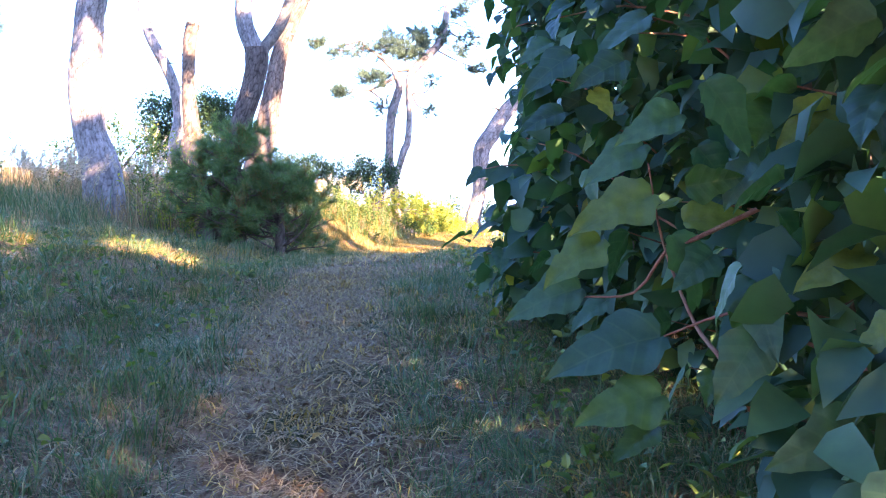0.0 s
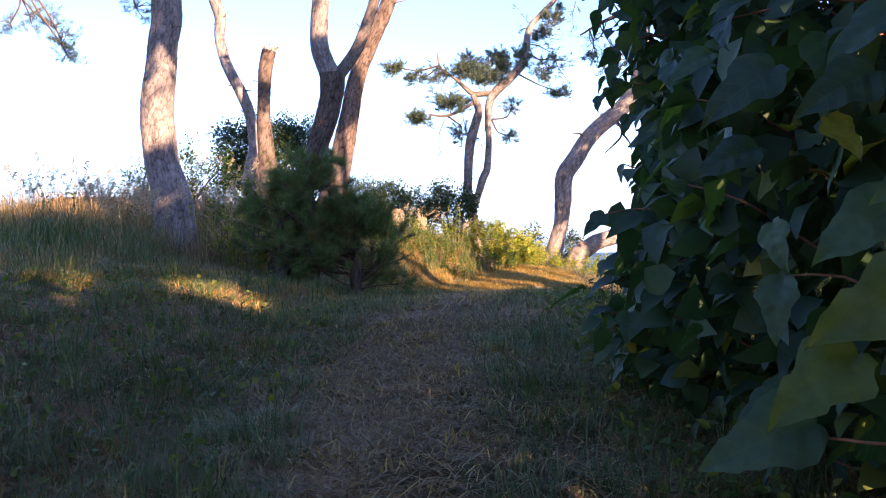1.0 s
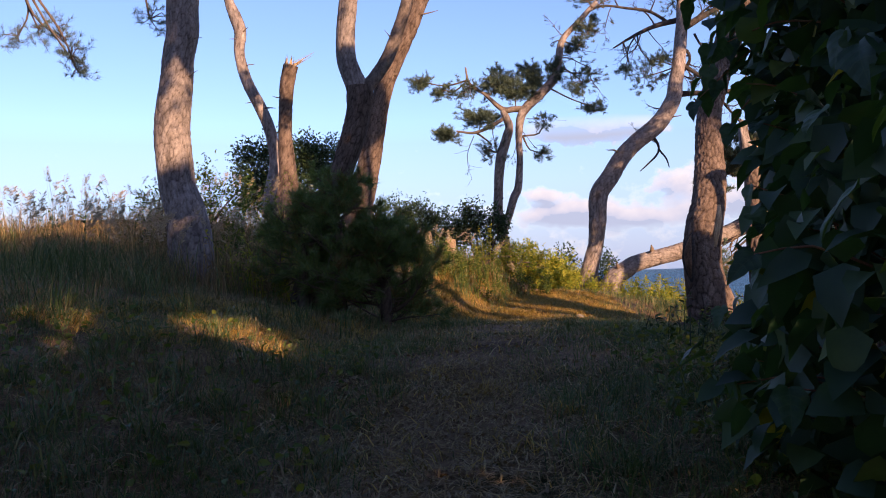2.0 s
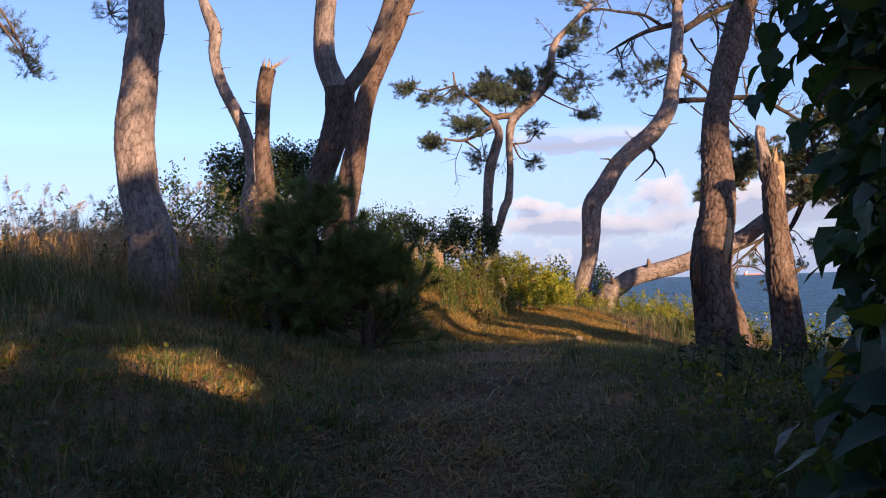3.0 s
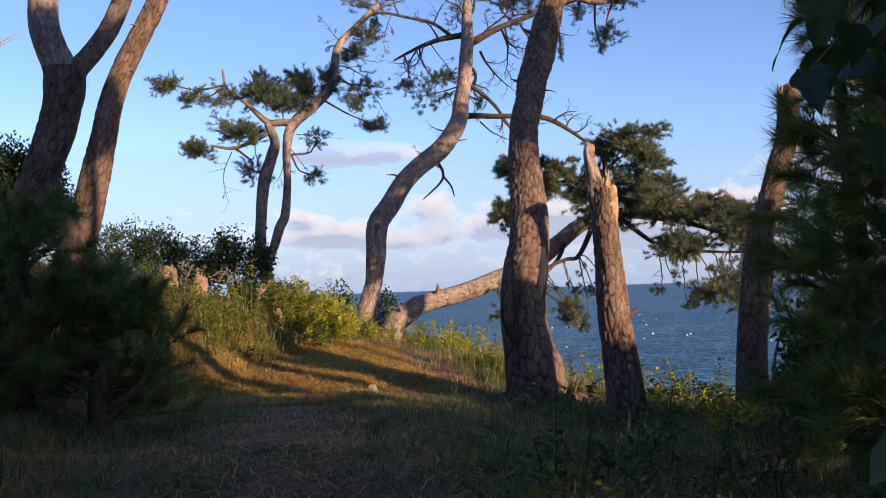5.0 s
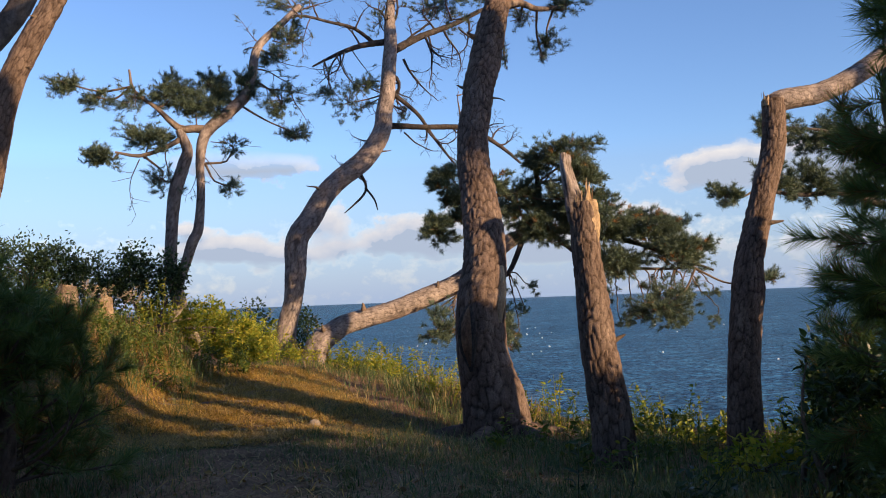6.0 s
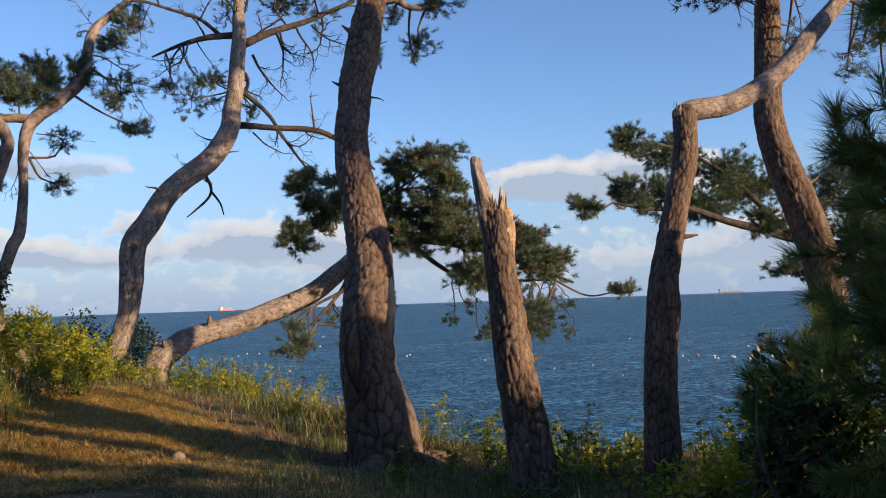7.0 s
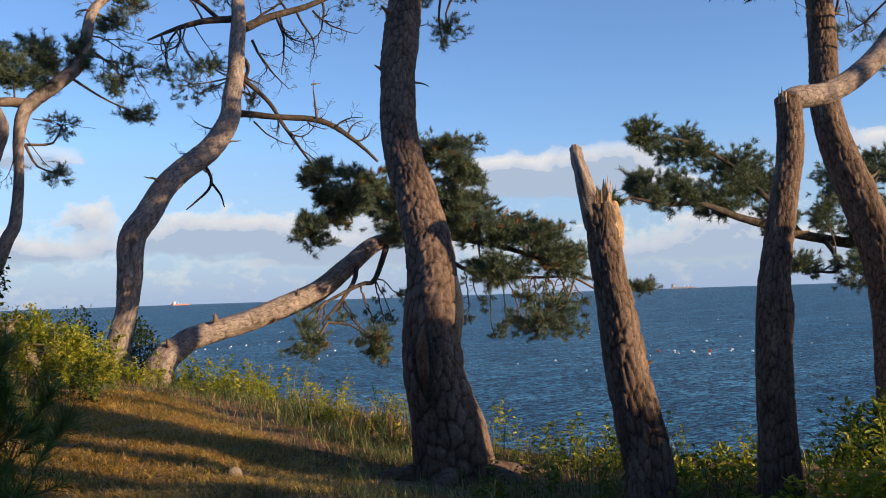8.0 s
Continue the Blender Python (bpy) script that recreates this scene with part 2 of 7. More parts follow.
# cloud banks: bearing / 100, height / 10, half width / 100, half height / 10, in degrees
CLOUD_BANKS = [
    (0.4002, 0.777, 0.0398, 0.08), (0.4449, 0.843, 0.0254, 0.08), (0.3676, 0.791, 0.0217, 0.072), (0.4141, 0.681, 0.0616, 0.058),
    (0.595, 0.829, 0.0181, 0.058), (0.1137, 0.536, 0.0123, 0.065), (0.1746, 0.451, 0.0254, 0.08), (0.2174, 0.452, 0.029, 0.08),
    (0.1982, 0.378, 0.0652, 0.043), (0.3048, 0.469, 0.0217, 0.087), (0.2827, 0.33, 0.0362, 0.051), (0.5096, 0.391, 0.0254, 0.065),
    (0.4822, 0.259, 0.0543, 0.058), (0.0914, 0.331, 0.0217, 0.036), (0.2646, 0.263, 0.0435, 0.033), (0.5633, 0.254, 0.0362, 0.051),
    (0.062, 0.905, 0.029, 0.072), (0.0421, 0.932, 0.0145, 0.051), (0.0894, 0.917, 0.0109, 0.036), (0.0366, 0.366, 0.0181, 0.058),
    (0.0601, 0.387, 0.0145, 0.051), (0.0298, 0.498, 0.0087, 0.029),
]


def cloud_material():
    """Distant cumulus banks and pale haze over the horizon, on a far backdrop; clear in between."""
    m = bpy.data.materials.new("cloud_bank")
    m.use_nodes = True
    t = m.node_tree
    t.nodes.remove(t.nodes["Principled BSDF"])
    co = t.nodes.new("ShaderNodeTexCoord").outputs["UV"]
    sep = t.nodes.new("ShaderNodeSeparateXYZ")
    t.links.new(co, sep.inputs[0])
    up = sep.outputs["Y"]

    def puffs(scale_x, scale_y, scale, detail, rough, shift):
        mp = t.nodes.new("ShaderNodeMapping")
        mp.inputs["Scale"].default_value = (scale_x, scale_y, 1)
        mp.inputs["Location"].default_value = shift
        t.links.new(co, mp.inputs["Vector"])
        n = node(t, "ShaderNodeTexNoise", Scale=scale, Detail=detail, Roughness=rough)
        t.links.new(mp.outputs["Vector"], n.inputs["Vector"])
        return n.outputs["Fac"]

    def maths(op, a, b):
        n = t.nodes.new("ShaderNodeMath")
        n.operation = op
        for k, v in enumerate((a, b)):
            if isinstance(v, (int, float)):
                n.inputs[k].default_value = v
            else:
                t.links.new(v, n.inputs[k])
        return n.outputs[0]

    # UV: x in degrees / 100 round the horizon, y in degrees / 10 above it
    shape = puffs(66.0, 8.0, 1.0, 6.0, 0.56, (3.7, 1.3, 0))
    wide = puffs(11.0, 2.6, 1.0, 6.0, 0.55, (7.7, 3.3, 0))

    def banks(du, dv):
        total = None
        for a, e, w, h in CLOUD_BANKS:
            x = maths("MULTIPLY", maths("SUBTRACT", sep.outputs["X"], a + du), 0.78 / w)
            y = maths("MULTIPLY", maths("SUBTRACT", up, e + dv), 0.78 / h)
            q = maths("POWER", 0.36, maths("ADD", maths("MULTIPLY", x, x), maths("MULTIPLY", y, y)))
            total = q if total is None else maths("ADD", total, q)
        return total

    rough_edge = maths("MULTIPLY", maths("SUBTRACT", shape, 0.5), 1.5)
    low = ramp(t, up, [(0.0, (0.25, 0.25, 0.25)), (0.12, (0.55, 0.55, 0.55)), (0.44, (0.58, 0.58, 0.58)), (0.6, (0.1, 0.1, 0.1)), (0.9, (0.1, 0.1, 0.1)), (1.0, (0.0, 0.0, 0.0))])
    scattered = maths("MULTIPLY", maths("MULTIPLY", low, wide), 0.9)
    dense = maths("ADD", maths("ADD", banks(0, 0), scattered), rough_edge)
    cover = ramp(t, dense, [(0.28, (0, 0, 0)), (0.50, (0.8, 0.8, 0.8)), (0.85, (1, 1, 1))])
    above = maths("ADD", maths("ADD", banks(-0.004, -0.055), maths("MULTIPLY", scattered, 0.9)), maths("MULTIPLY", maths("SUBTRACT", puffs(66.0, 8.0, 1.0, 6.0, 0.56, (3.46, 1.66, 0)), 0.5), 1.5))
    lit = ramp(t, above, [(0.15, (1.16, 1.12, 0.95)), (0.6, (0.96, 0.96, 0.88)), (1.05, (0.74, 0.81, 0.83)), (1.7, (0.58, 0.69, 0.76))])
    sink = ramp(t, up, [(0.0, (0.9, 0.9, 0.9)), (0.2, (0.6, 0.6, 0.6)), (0.42, (0.2, 0.2, 0.2)), (0.6, (0.08, 0.08, 0.08))])
    cloud = mixed(t, "MIX", sink, lit, (0.57, 0.68, 0.75))
    haze = ramp(t, up, [(0.0, (0.92, 0.92, 0.92)), (0.25, (0.72, 0.72, 0.72)), (0.6, (0.42, 0.42, 0.42)), (1.0, (0.15, 0.15, 0.15))])
    veil = mixed(t, "MIX", cover, (0.47, 0.62, 0.79), cloud)
    opaque = mixed(t, "LIGHTEN", 1.0, haze, cover)
    edge = ramp(t, up, [(0.0, (1, 1, 1)), (0.86, (1, 1, 1)), (1.0, (0, 0, 0))])
    opaque = mixed(t, "MULTIPLY", 1.0, opaque, edge)
    em = t.nodes.new("ShaderNodeEmission")
    em.inputs["Strength"].default_value = 0.445
    t.links.new(veil, em.inputs["Color"])
    clear = t.nodes.new("ShaderNodeBsdfTransparent")
    mx = t.nodes.new("ShaderNodeMixShader")
    t.links.new(opaque, mx.inputs[0])
    t.links.new(clear.outputs[0], mx.inputs[1])
    t.links.new(em.outputs[0], mx.inputs[2])
    t.links.new(mx.outputs[0], t.nodes["Material Output"].inputs["Surface"])
    return m


SOIL, SEA, CLOUD = soil_material(), sea_material(), cloud_material()
STONE = stone_material("pale_stone", (0.17, 0.13, 0.095), (0.30, 0.245, 0.185))
CUT = stone_material("weathered_wood_block", (0.17, 0.115, 0.07), (0.31, 0.22, 0.13))

# ---- building helpers ----


class Buf:
    """Gathers vertices and faces of one mesh."""

    def __init__(self):
        self.v, self.f, self.tone, self.n = [], [], [], 0

    def add(self, verts, faces, tone=None):
        verts = np.asarray(verts, float).reshape(-1, 3)
        self.v.append(verts)
        self.f.append((np.asarray(faces, int) + self.n))
        self.tone.append(np.full(len(verts), 0.6) if tone is None else np.asarray(tone, float))
        self.n += len(verts)

    def mesh(self, name, mat, smooth=False):
        me = bpy.data.meshes.new(name)
        if self.n:
            verts = np.concatenate(self.v)
            widths = sorted({f.shape[1] for f in self.f})
            loops = np.concatenate([f.reshape(-1) for w in widths for f in self.f if f.shape[1] == w])
            totals = np.concatenate([np.full(len(f), w) for w in widths for f in self.f if f.shape[1] == w])
            me.vertices.add(len(verts))
            me.vertices.foreach_set("co", verts.reshape(-1).astype(np.float32))
            me.loops.add(len(loops))
            me.loops.foreach_set("vertex_index", loops.astype(np.int32))
            me.polygons.add(len(totals))
            me.polygons.foreach_set("loop_start", (np.cumsum(totals) - totals).astype(np.int32))
            me.polygons.foreach_set("loop_total", totals.astype(np.int32))
            me.polygons.foreach_set("use_smooth", np.full(len(totals), smooth))
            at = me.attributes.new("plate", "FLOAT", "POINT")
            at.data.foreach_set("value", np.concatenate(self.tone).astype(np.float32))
            me.update(calc_edges=True)
            me.validate()
        me.materials.append(mat)
        return me


def part(name, buf, mat, parent, label="", smooth=False, kind=""):
    me = buf if isinstance(buf, bpy.types.Mesh) else buf.mesh(name, mat, smooth)
    ob = new(name, me)
    ob.parent = parent
    ob.matrix_parent_inverse = parent.matrix_world.inverted() if parent.parent is None else Matrix.Translation(-parent.matrix_world.translation)
    return tagged(ob, label, "", "", kind)


def thing(name, at, label, category, group="", kind=""):
    ob = new(name)
    ob.empty_display_size = 0.1
    ob.matrix_world = Matrix.Translation(at)
    bpy.context.view_layer.update()
    return tagged(ob, label, category, group, kind)


def spline(points, step):
    """Smooth points (x, y, z, r) about every step metres, through all the given ones."""
    P = np.asarray(points, float)
    P4 = np.vstack([2 * P[0] - P[1], P, 2 * P[-1] - P[-2]])
    out = []
    for i in range(len(P) - 1):
        a, b, c, d = P4[i], P4[i + 1], P4[i + 2], P4[i + 3]
        n = max(1, int(np.linalg.norm((c - b)[:3]) / step))
        for t in np.arange(n) / n:
            out.append(0.5 * (2 * b + (c - a) * t + (2 * a - 5 * b + 4 * c - d) * t * t + (3 * b - a - 3 * c + d) * t ** 3))
    out.append(P[-1])
    out = np.array(out)
    out[:, 3] = np.maximum(out[:, 3], P[:, 3].min() * 0.9)
    return out


def frames_along(C):
    T = np.gradient(C, axis=0)
    T /= np.linalg.norm(T, axis=1)[:, None] + 1e-9
    N = np.zeros_like(T)
    ref = np.array([1.0, 0.1, 0.0]) if abs(T[0, 0]) < 0.8 else np.array([0.0, 1.0, 0.1])
    n = ref - T[0] * (ref @ T[0])
    for i, t in enumerate(T):
        n = n - t * (n @ t)
        n /= np.linalg.norm(n) + 1e-9
        N[i] = n
    return T, N, np.cross(T, N)


def cells(u, v, wrap, rng):
    """Distance to the nearest and second nearest of jittered cell centres; u wraps round."""
    nv = int(v.max()) + 3
    jit = rng.random((wrap, nv, 3))
    iu, iv = np.floor(u).astype(int), np.floor(v).astype(int)
    f1, f2, who = np.full(u.shape, 9.0), np.full(u.shape, 9.0), np.zeros(u.shape)
    for du in (-1, 0, 1):
        for dv in (-1, 0, 1):
            cu, cv = iu + du, np.clip(iv + dv, 0, nv - 1)
            j = jit[cu % wrap, cv]
            d = np.hypot(cu + j[..., 0] - u, cv + j[..., 1] - v)
            near = d < f1
            f2 = np.where(near, f1, np.minimum(f2, d))
            who = np.where(near, j[..., 2], who)
            f1 = np.where(near, d, f1)
    return f1, f2, who


def trunk(buf, points, seg=20, step=0.08, plate=(0.07, 0.13), depth=0.012, lump=0.04, seed=1, cap=True, flare=0.0):
    """A bark-covered stem through (x, y, z, r): plates with cracks between, lumps, and root flare."""
    rng = np.random.RandomState(seed)
    S = spline(points, step)
    C, R = S[:, :3], S[:, 3]
    T, N, B = frames_along(C)
    run = np.r_[0, np.cumsum(np.linalg.norm(np.diff(C, axis=0), axis=1))]
    ang = np.arange(seg) / seg * 2 * np.pi
    wrap = max(5, int(round(2 * np.pi * R.mean() / (plate[0] * 0.72))))
    ph = rng.random(10) * 6.28
    A2, R2 = np.meshgrid(ang, run)
    wu = sum(np.sin(A2 * k + R2 * f + q) / (1 + 0.3 * k) for k, f, q in ((2, 6.1, ph[4]), (5, -11.0, ph[5]), (9, 19.0, ph[6])))
    wv = sum(np.sin(A2 * k + R2 * f + q) / (1 + 0.2 * k) for k, f, q in ((3, 4.3, ph[7]), (7, -9.0, ph[8]), (11, 15.0, ph[9])))
    U = A2 / (2 * np.pi) * wrap + 0.14 * wu
    V = R2 / (plate[1] * 1.1) + 0.22 * wv
    V = V - V.min() + 0.01
    f1, f2, who = cells(U, V, wrap, rng)
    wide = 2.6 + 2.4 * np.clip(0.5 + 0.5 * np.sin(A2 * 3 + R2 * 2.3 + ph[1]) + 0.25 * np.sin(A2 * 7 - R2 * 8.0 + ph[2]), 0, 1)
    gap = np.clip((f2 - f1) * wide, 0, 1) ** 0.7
    lumps = lump * (np.sin(ang[None] * 2 + run[:, None] * 1.7 + ph[0]) + 0.7 * np.sin(ang[None] * 3 - run[:, None] * 2.9 + ph[1]) + 0.5 * np.sin(ang[None] * 5 + run[:, None] * 5.1 + ph[2]))
    rad = R[:, None] * (1 + lumps)
    if flare:
        low = np.exp(-run / 0.35)[:, None]
        rad = rad * (1 + flare * low * (0.45 + 0.55 * np.sin(ang[None] * 4 + ph[3])))
    rad = rad + depth * np.clip(R / 0.11, 0.08, 1.0)[:, None] * ((gap - 0.6) * (0.7 + 0.5 * who) + 0.35 * (who - 0.5) * gap)
    P = C[:, None] + rad[..., None] * (np.cos(ang)[None, :, None] * N[:, None] + np.sin(ang)[None, :, None] * B[:, None])
    n = len(C)
    i, j = np.meshgrid(np.arange(n - 1), np.arange(seg), indexing="ij")
    a, b = i * seg + j, i * seg + (j + 1) % seg
    # colour tone: darkest in the cracks, varied at random from plate to plate
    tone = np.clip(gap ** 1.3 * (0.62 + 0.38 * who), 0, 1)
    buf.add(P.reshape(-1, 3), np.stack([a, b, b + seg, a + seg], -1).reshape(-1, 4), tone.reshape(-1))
    if cap:
        for k, row in ((0, 0), (1, n - 1)):
            ring = P[row]
            ring = ring[::-1] if k == 0 else ring
            m = len(ring)
            buf.add(np.vstack([ring, ring.mean(0)]), [[q, (q + 1) % m, m] for q in range(m)])


def tube(buf, pts, seg=6):
    """A plain thin stem through (x, y, z, r)."""
    S = np.asarray(pts, float)
    C, R = S[:, :3], S[:, 3]
    T, N, B = frames_along(C)
    ang = np.arange(seg) / seg * 2 * np.pi
    P = C[:, None] + R[:, None, None] * (np.cos(ang)[None, :, None] * N[:, None] + np.sin(ang)[None, :, None] * B[:, None])
    n = len(C)
    i, j = np.meshgrid(np.arange(n - 1), np.arange(seg), indexing="ij")
    a, b = i * seg + j, i * seg + (j + 1) % seg
    buf.add(P.reshape(-1, 3), np.stack([a, b, b + seg, a + seg], -1).reshape(-1, 4))
    buf.add(np.vstack([P[-1], C[-1] + T[-1] * R[-1]]), [[q, (q + 1) % seg, seg] for q in range(seg)])


def unit(v):
    v = np.asarray(v, float)
    return v / (np.linalg.norm(v, axis=-1, keepdims=True) + 1e-9)


def grow(buf, tips, p, d, length, r, depth, rng, gnarl=0.28, lift=0.0, fork=0.75, leafy=1.0, seg=5):
    """A crooked bough with side shoots; tips gathers (place, way) where needles or leaves sit."""
    p, d = np.asarray(p, float), unit(d)
    step = max(0.05, length / 9)
    n = max(3, int(length / step))
    pts = [(*p, r)]
    turn = rng.normal(0, 1, 3) * gnarl * 0.3
    for k in range(1, n + 1):
        turn = 0.6 * turn + rng.normal(0, 1, 3) * gnarl * 0.5
        d = unit(d + turn * 0.5 + np.array([0, 0, lift]) * step)
        p = p + d * step
        rr = max(r * (1 - 0.75 * k / n), 0.003)
        pts.append((*p, rr))
        if depth > 0 and k >= 2 and rng.random() < fork:
            side = unit(np.cross(d, rng.normal(0, 1, 3)))
            grow(buf, tips, p, unit(d * 0.65 + side * 0.85 + np.array([0, 0, 0.1])), length * rng.uniform(0.3, 0.6) * (1 - 0.4 * k / n), rr * 0.65, depth - 1, rng, gnarl, lift, fork, leafy, max(4, seg - 1))
        if depth == 0 and k > n * 0.45 and rng.random() < leafy * 0.6:
            tips.append((p.copy(), d.copy()))
    if rng.random() < leafy:
        tips.append((p.copy(), d.copy()))
    tube(buf, pts, seg)


def needles(buf, tips, rng, per=26, length=0.11, width=0.006, spread=0.9, tuft=0.09):
    """Brushes of needles round the shoots, each needle a thin blade."""
    if not tips:
        return
    P = np.array([t[0] for t in tips])
    D = unit(np.array([t[1] for t in tips]))
    n = len(P) * per
    P, D = np.repeat(P, per, 0), np.repeat(D, per, 0)
    side = unit(np.cross(D, rng.normal(0, 1, (n, 3))))
    way = unit(D * rng.uniform(0.25, 1.0, (n, 1)) + side * spread * rng.uniform(0.5, 1.0, (n, 1)) + np.array([0, 0, 0.18]))
    root = P + D * rng.uniform(-tuft, tuft * 0.4, (n, 1))
    ln = length * rng.uniform(0.65, 1.1, (n, 1))
    across = unit(np.cross(way, rng.normal(0, 1, (n, 3)))) * width * 0.5
    V = np.stack([root - across, root + across, root + way * ln], 1).reshape(-1, 3)
    buf.add(V, np.arange(n * 3).reshape(-1, 3))


def leaves(buf, P, A, length, width, rng, fold=0.25, curl=0.15):
    """Pointed leaves: six points each, folded along the midrib and curled at the tip."""
    n = len(P)
    A = unit(A)
    ln = length * rng.uniform(0.6, 1.15, (n, 1))
    wd = width * rng.uniform(0.7, 1.15, (n, 1))
    S = unit(np.cross(A, rng.normal(0, 1, (n, 3)) * 0.6 + np.array([0, 0, 1.0])))
    U = np.cross(S, A)
    tip = P + A * ln - U * ln * curl
    mid1, mid2 = P + A * ln * 0.3, P + A * ln * 0.68 - U * ln * curl * 0.35
    l1, r1 = mid1 - S * wd * 0.5 + U * wd * fold, mid1 + S * wd * 0.5 + U * wd * fold
    l2, r2 = mid2 - S * wd * 0.38 + U * wd * fold * 0.8, mid2 + S * wd * 0.38 + U * wd * fold * 0.8
    V = np.stack([P, l1, l2, tip, r2, r1, mid1, mid2], 1).reshape(-1, 3)
    base = np.arange(n)[:, None] * 8
    tri = np.concatenate([base + k for k in ([0, 6, 1], [1, 6, 7], [1, 7, 2], [2, 7, 3], [0, 5, 6], [5, 7, 6], [5, 4, 7], [4, 3, 7])], 0)
    buf.add(V, tri)


def blades(buf, P, height, width, rng, lean=0.5, way=None, droop=0.5):
    """Grass blades of two bends."""
    n = len(P)
    h = (height if np.ndim(height) else np.full(n, height))[:, None] * rng.uniform(0.5, 1.2, (n, 1))
    a = rng.uniform(0, 2 * np.pi, n)
    D = np.stack([np.cos(a), np.sin(a), np.zeros(n)], 1)
    if way is not None:
        D = unit(D * 0.6 + way)
    k = lean * rng.uniform(0.2, 1.3, (n, 1))
    S = np.stack([-D[:, 1], D[:, 0], np.zeros(n)], 1) * width * rng.uniform(0.6, 1.2, (n, 1)) * 0.5
    up = np.array([0, 0, 1.0])
    m = P + up * h * 0.55 + D * h * k * 0.35
    t = P + up * h * (1.0 - droop * k * 0.5) + D * h * k
    V = np.stack([P - S, P + S, m + S * 0.8, m - S * 0.8, t], 1).reshape(-1, 3)
    b = np.arange(n)[:, None] * 5
    buf.add(V, np.concatenate([b + [0, 1, 2], b + [0, 2, 3], b + [3, 2, 4]], 0))


# ---- the ground ----


def smooth_noise(x, y, s, seed=0):
    r = np.random.RandomState(seed)
    out = 0.0
    for k in range(6):
        a, q = r.uniform(0, 6.28), r.uniform(0, 6.28)
        f = s * (0.7 + 0.35 * k)
        out = out + np.sin((x * math.cos(a) + y * math.sin(a)) * f + q) / (1 + 0.5 * k)
    return out / 3


def height(x, y):
    x, y = np.asarray(x, float), np.asarray(y, float)
    z = np.interp(y, [-400, -30, 0, 5, 9, 12, 17, 22, 27, 60], [-3, -1.5, 0.05, 0.8, 1.15, 1.2, 1.05, 1.4, 1.5, 1.5])
    xl = np.interp(y, [0, 10, 15, 20, 23, 30], [-2.4, -2.6, -2.6, -1.2, -0.2, -0.2])
    s = np.interp(y, [0, 10, 16, 22, 30], [0.2, 0.2, 0.27, 0.40, 0.40])
    d = np.maximum(xl - x, 0)
    z = z + s * (5.6 * (1 - np.exp(-(d / 5.6) * 1.25))) * np.minimum(1, d / 0.8 + 0.2)
    z = z - 0.22 * np.maximum(-11 - x, 0)
    sr = np.interp(y, [8, 13], [0.02, 0.16])
    xr = np.interp(y, [-40, -8, 0, 4, 10, 14, 18, 22, 26, 29], [40, 26, 13, 8, 5.2, 4.3, 3.5, 2.9, 2.6, 1.6])
    z = z - sr * np.clip(x, 0, 5)
    out = np.maximum(x - xr, 0)
    z = z - 0.95 * np.where(out < 1.2, out ** 2 / 2.4, out - 0.6)
    yf = np.interp(x, [-12, -6, -2, 1], [36, 33, 29.5, 28.6])
    front = np.maximum(y - yf, 0)
    z = z - 0.85 * np.where(front < 1.2, front ** 2 / 2.4, front - 0.6)
    z = np.maximum(z, -13.0)
    z = z + 7.0 * np.exp(-((x - 14.0) ** 2 + (y - 14.5) ** 2) / 36.0) + 9.0 * np.exp(-((x - 24.0) ** 2 + (y - 20.5) ** 2) / 40.0)
    near = (np.abs(x) < 20) & (np.abs(y) < 45)
    return z + np.where(near, 0.05 * smooth_noise(x, y, 1.6, 3) + 0.025 * smooth_noise(x, y, 5.0, 4), 0.0)


def build_ground():
    gx = np.r_[-420, -200, -90, -50, -32, -22, -17, np.arange(-14, 8, 0.2), np.arange(8, 22, 0.8), 30, 60, 200, 420]
    gy = np.r_[-420, -200, -80, -45, -28, -18, np.arange(-12, -1, 0.8), np.arange(-1, 31, 0.2), np.arange(31, 46, 0.8), 60, 120, 260, 420]
    X, Y = np.meshgrid(gx, gy)
    b = Buf()
    nx, ny = len(gx), len(gy)
    i, j = np.meshgrid(np.arange(ny - 1), np.arange(nx - 1), indexing="ij")
    a = i * nx + j
    b.add(np.stack([X, Y, height(X, Y)], -1).reshape(-1, 3), np.stack([a, a + 1, a + 1 + nx, a + nx], -1).reshape(-1, 4))
    tagged(new("ground", b.mesh("ground", SOIL, True)), "grassy earth bank with a trodden brown path and a steep seaward edge", "ground", kind="structure")


def build_sea():
    b = Buf()
    e = 4700.0
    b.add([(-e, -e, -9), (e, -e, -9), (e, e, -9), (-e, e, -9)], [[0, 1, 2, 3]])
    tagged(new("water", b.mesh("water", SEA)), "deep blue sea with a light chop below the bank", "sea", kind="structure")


def build_backdrop():
    me = bpy.data.meshes.new("backdrop")
    n, rad = 120, 4500.0
    rows = [0.0, 1.0, 2.5, 5.0, 7.5, 10.0]
    verts, faces, uv = [], [], []
    for i in range(n + 1):
        a = -math.pi * 0.62 + math.pi * 1.24 * i / n
        for el in rows:
            verts.append((rad * math.sin(a), rad * math.cos(a), -9.6 + rad * math.tan(radians(el))))
            uv.append((math.degrees(a) / 100, el / 10))
    m = len(rows)
    for i in range(n):
        for k in range(m - 1):
            q = i * m + k
            faces.append((q, q + m, q + m + 1, q + 1))
    me.from_pydata(verts, [], faces)
    lay = me.uv_layers.new(name="UVMap")
    for lp in me.loops:
        lay.data[lp.index].uv = uv[lp.vertex_index]
    me.materials.append(CLOUD)
    ob = new("backdrop", me)
    tagged(ob, "pale cumulus clouds and haze low over the sea horizon", "sky", kind="structure")


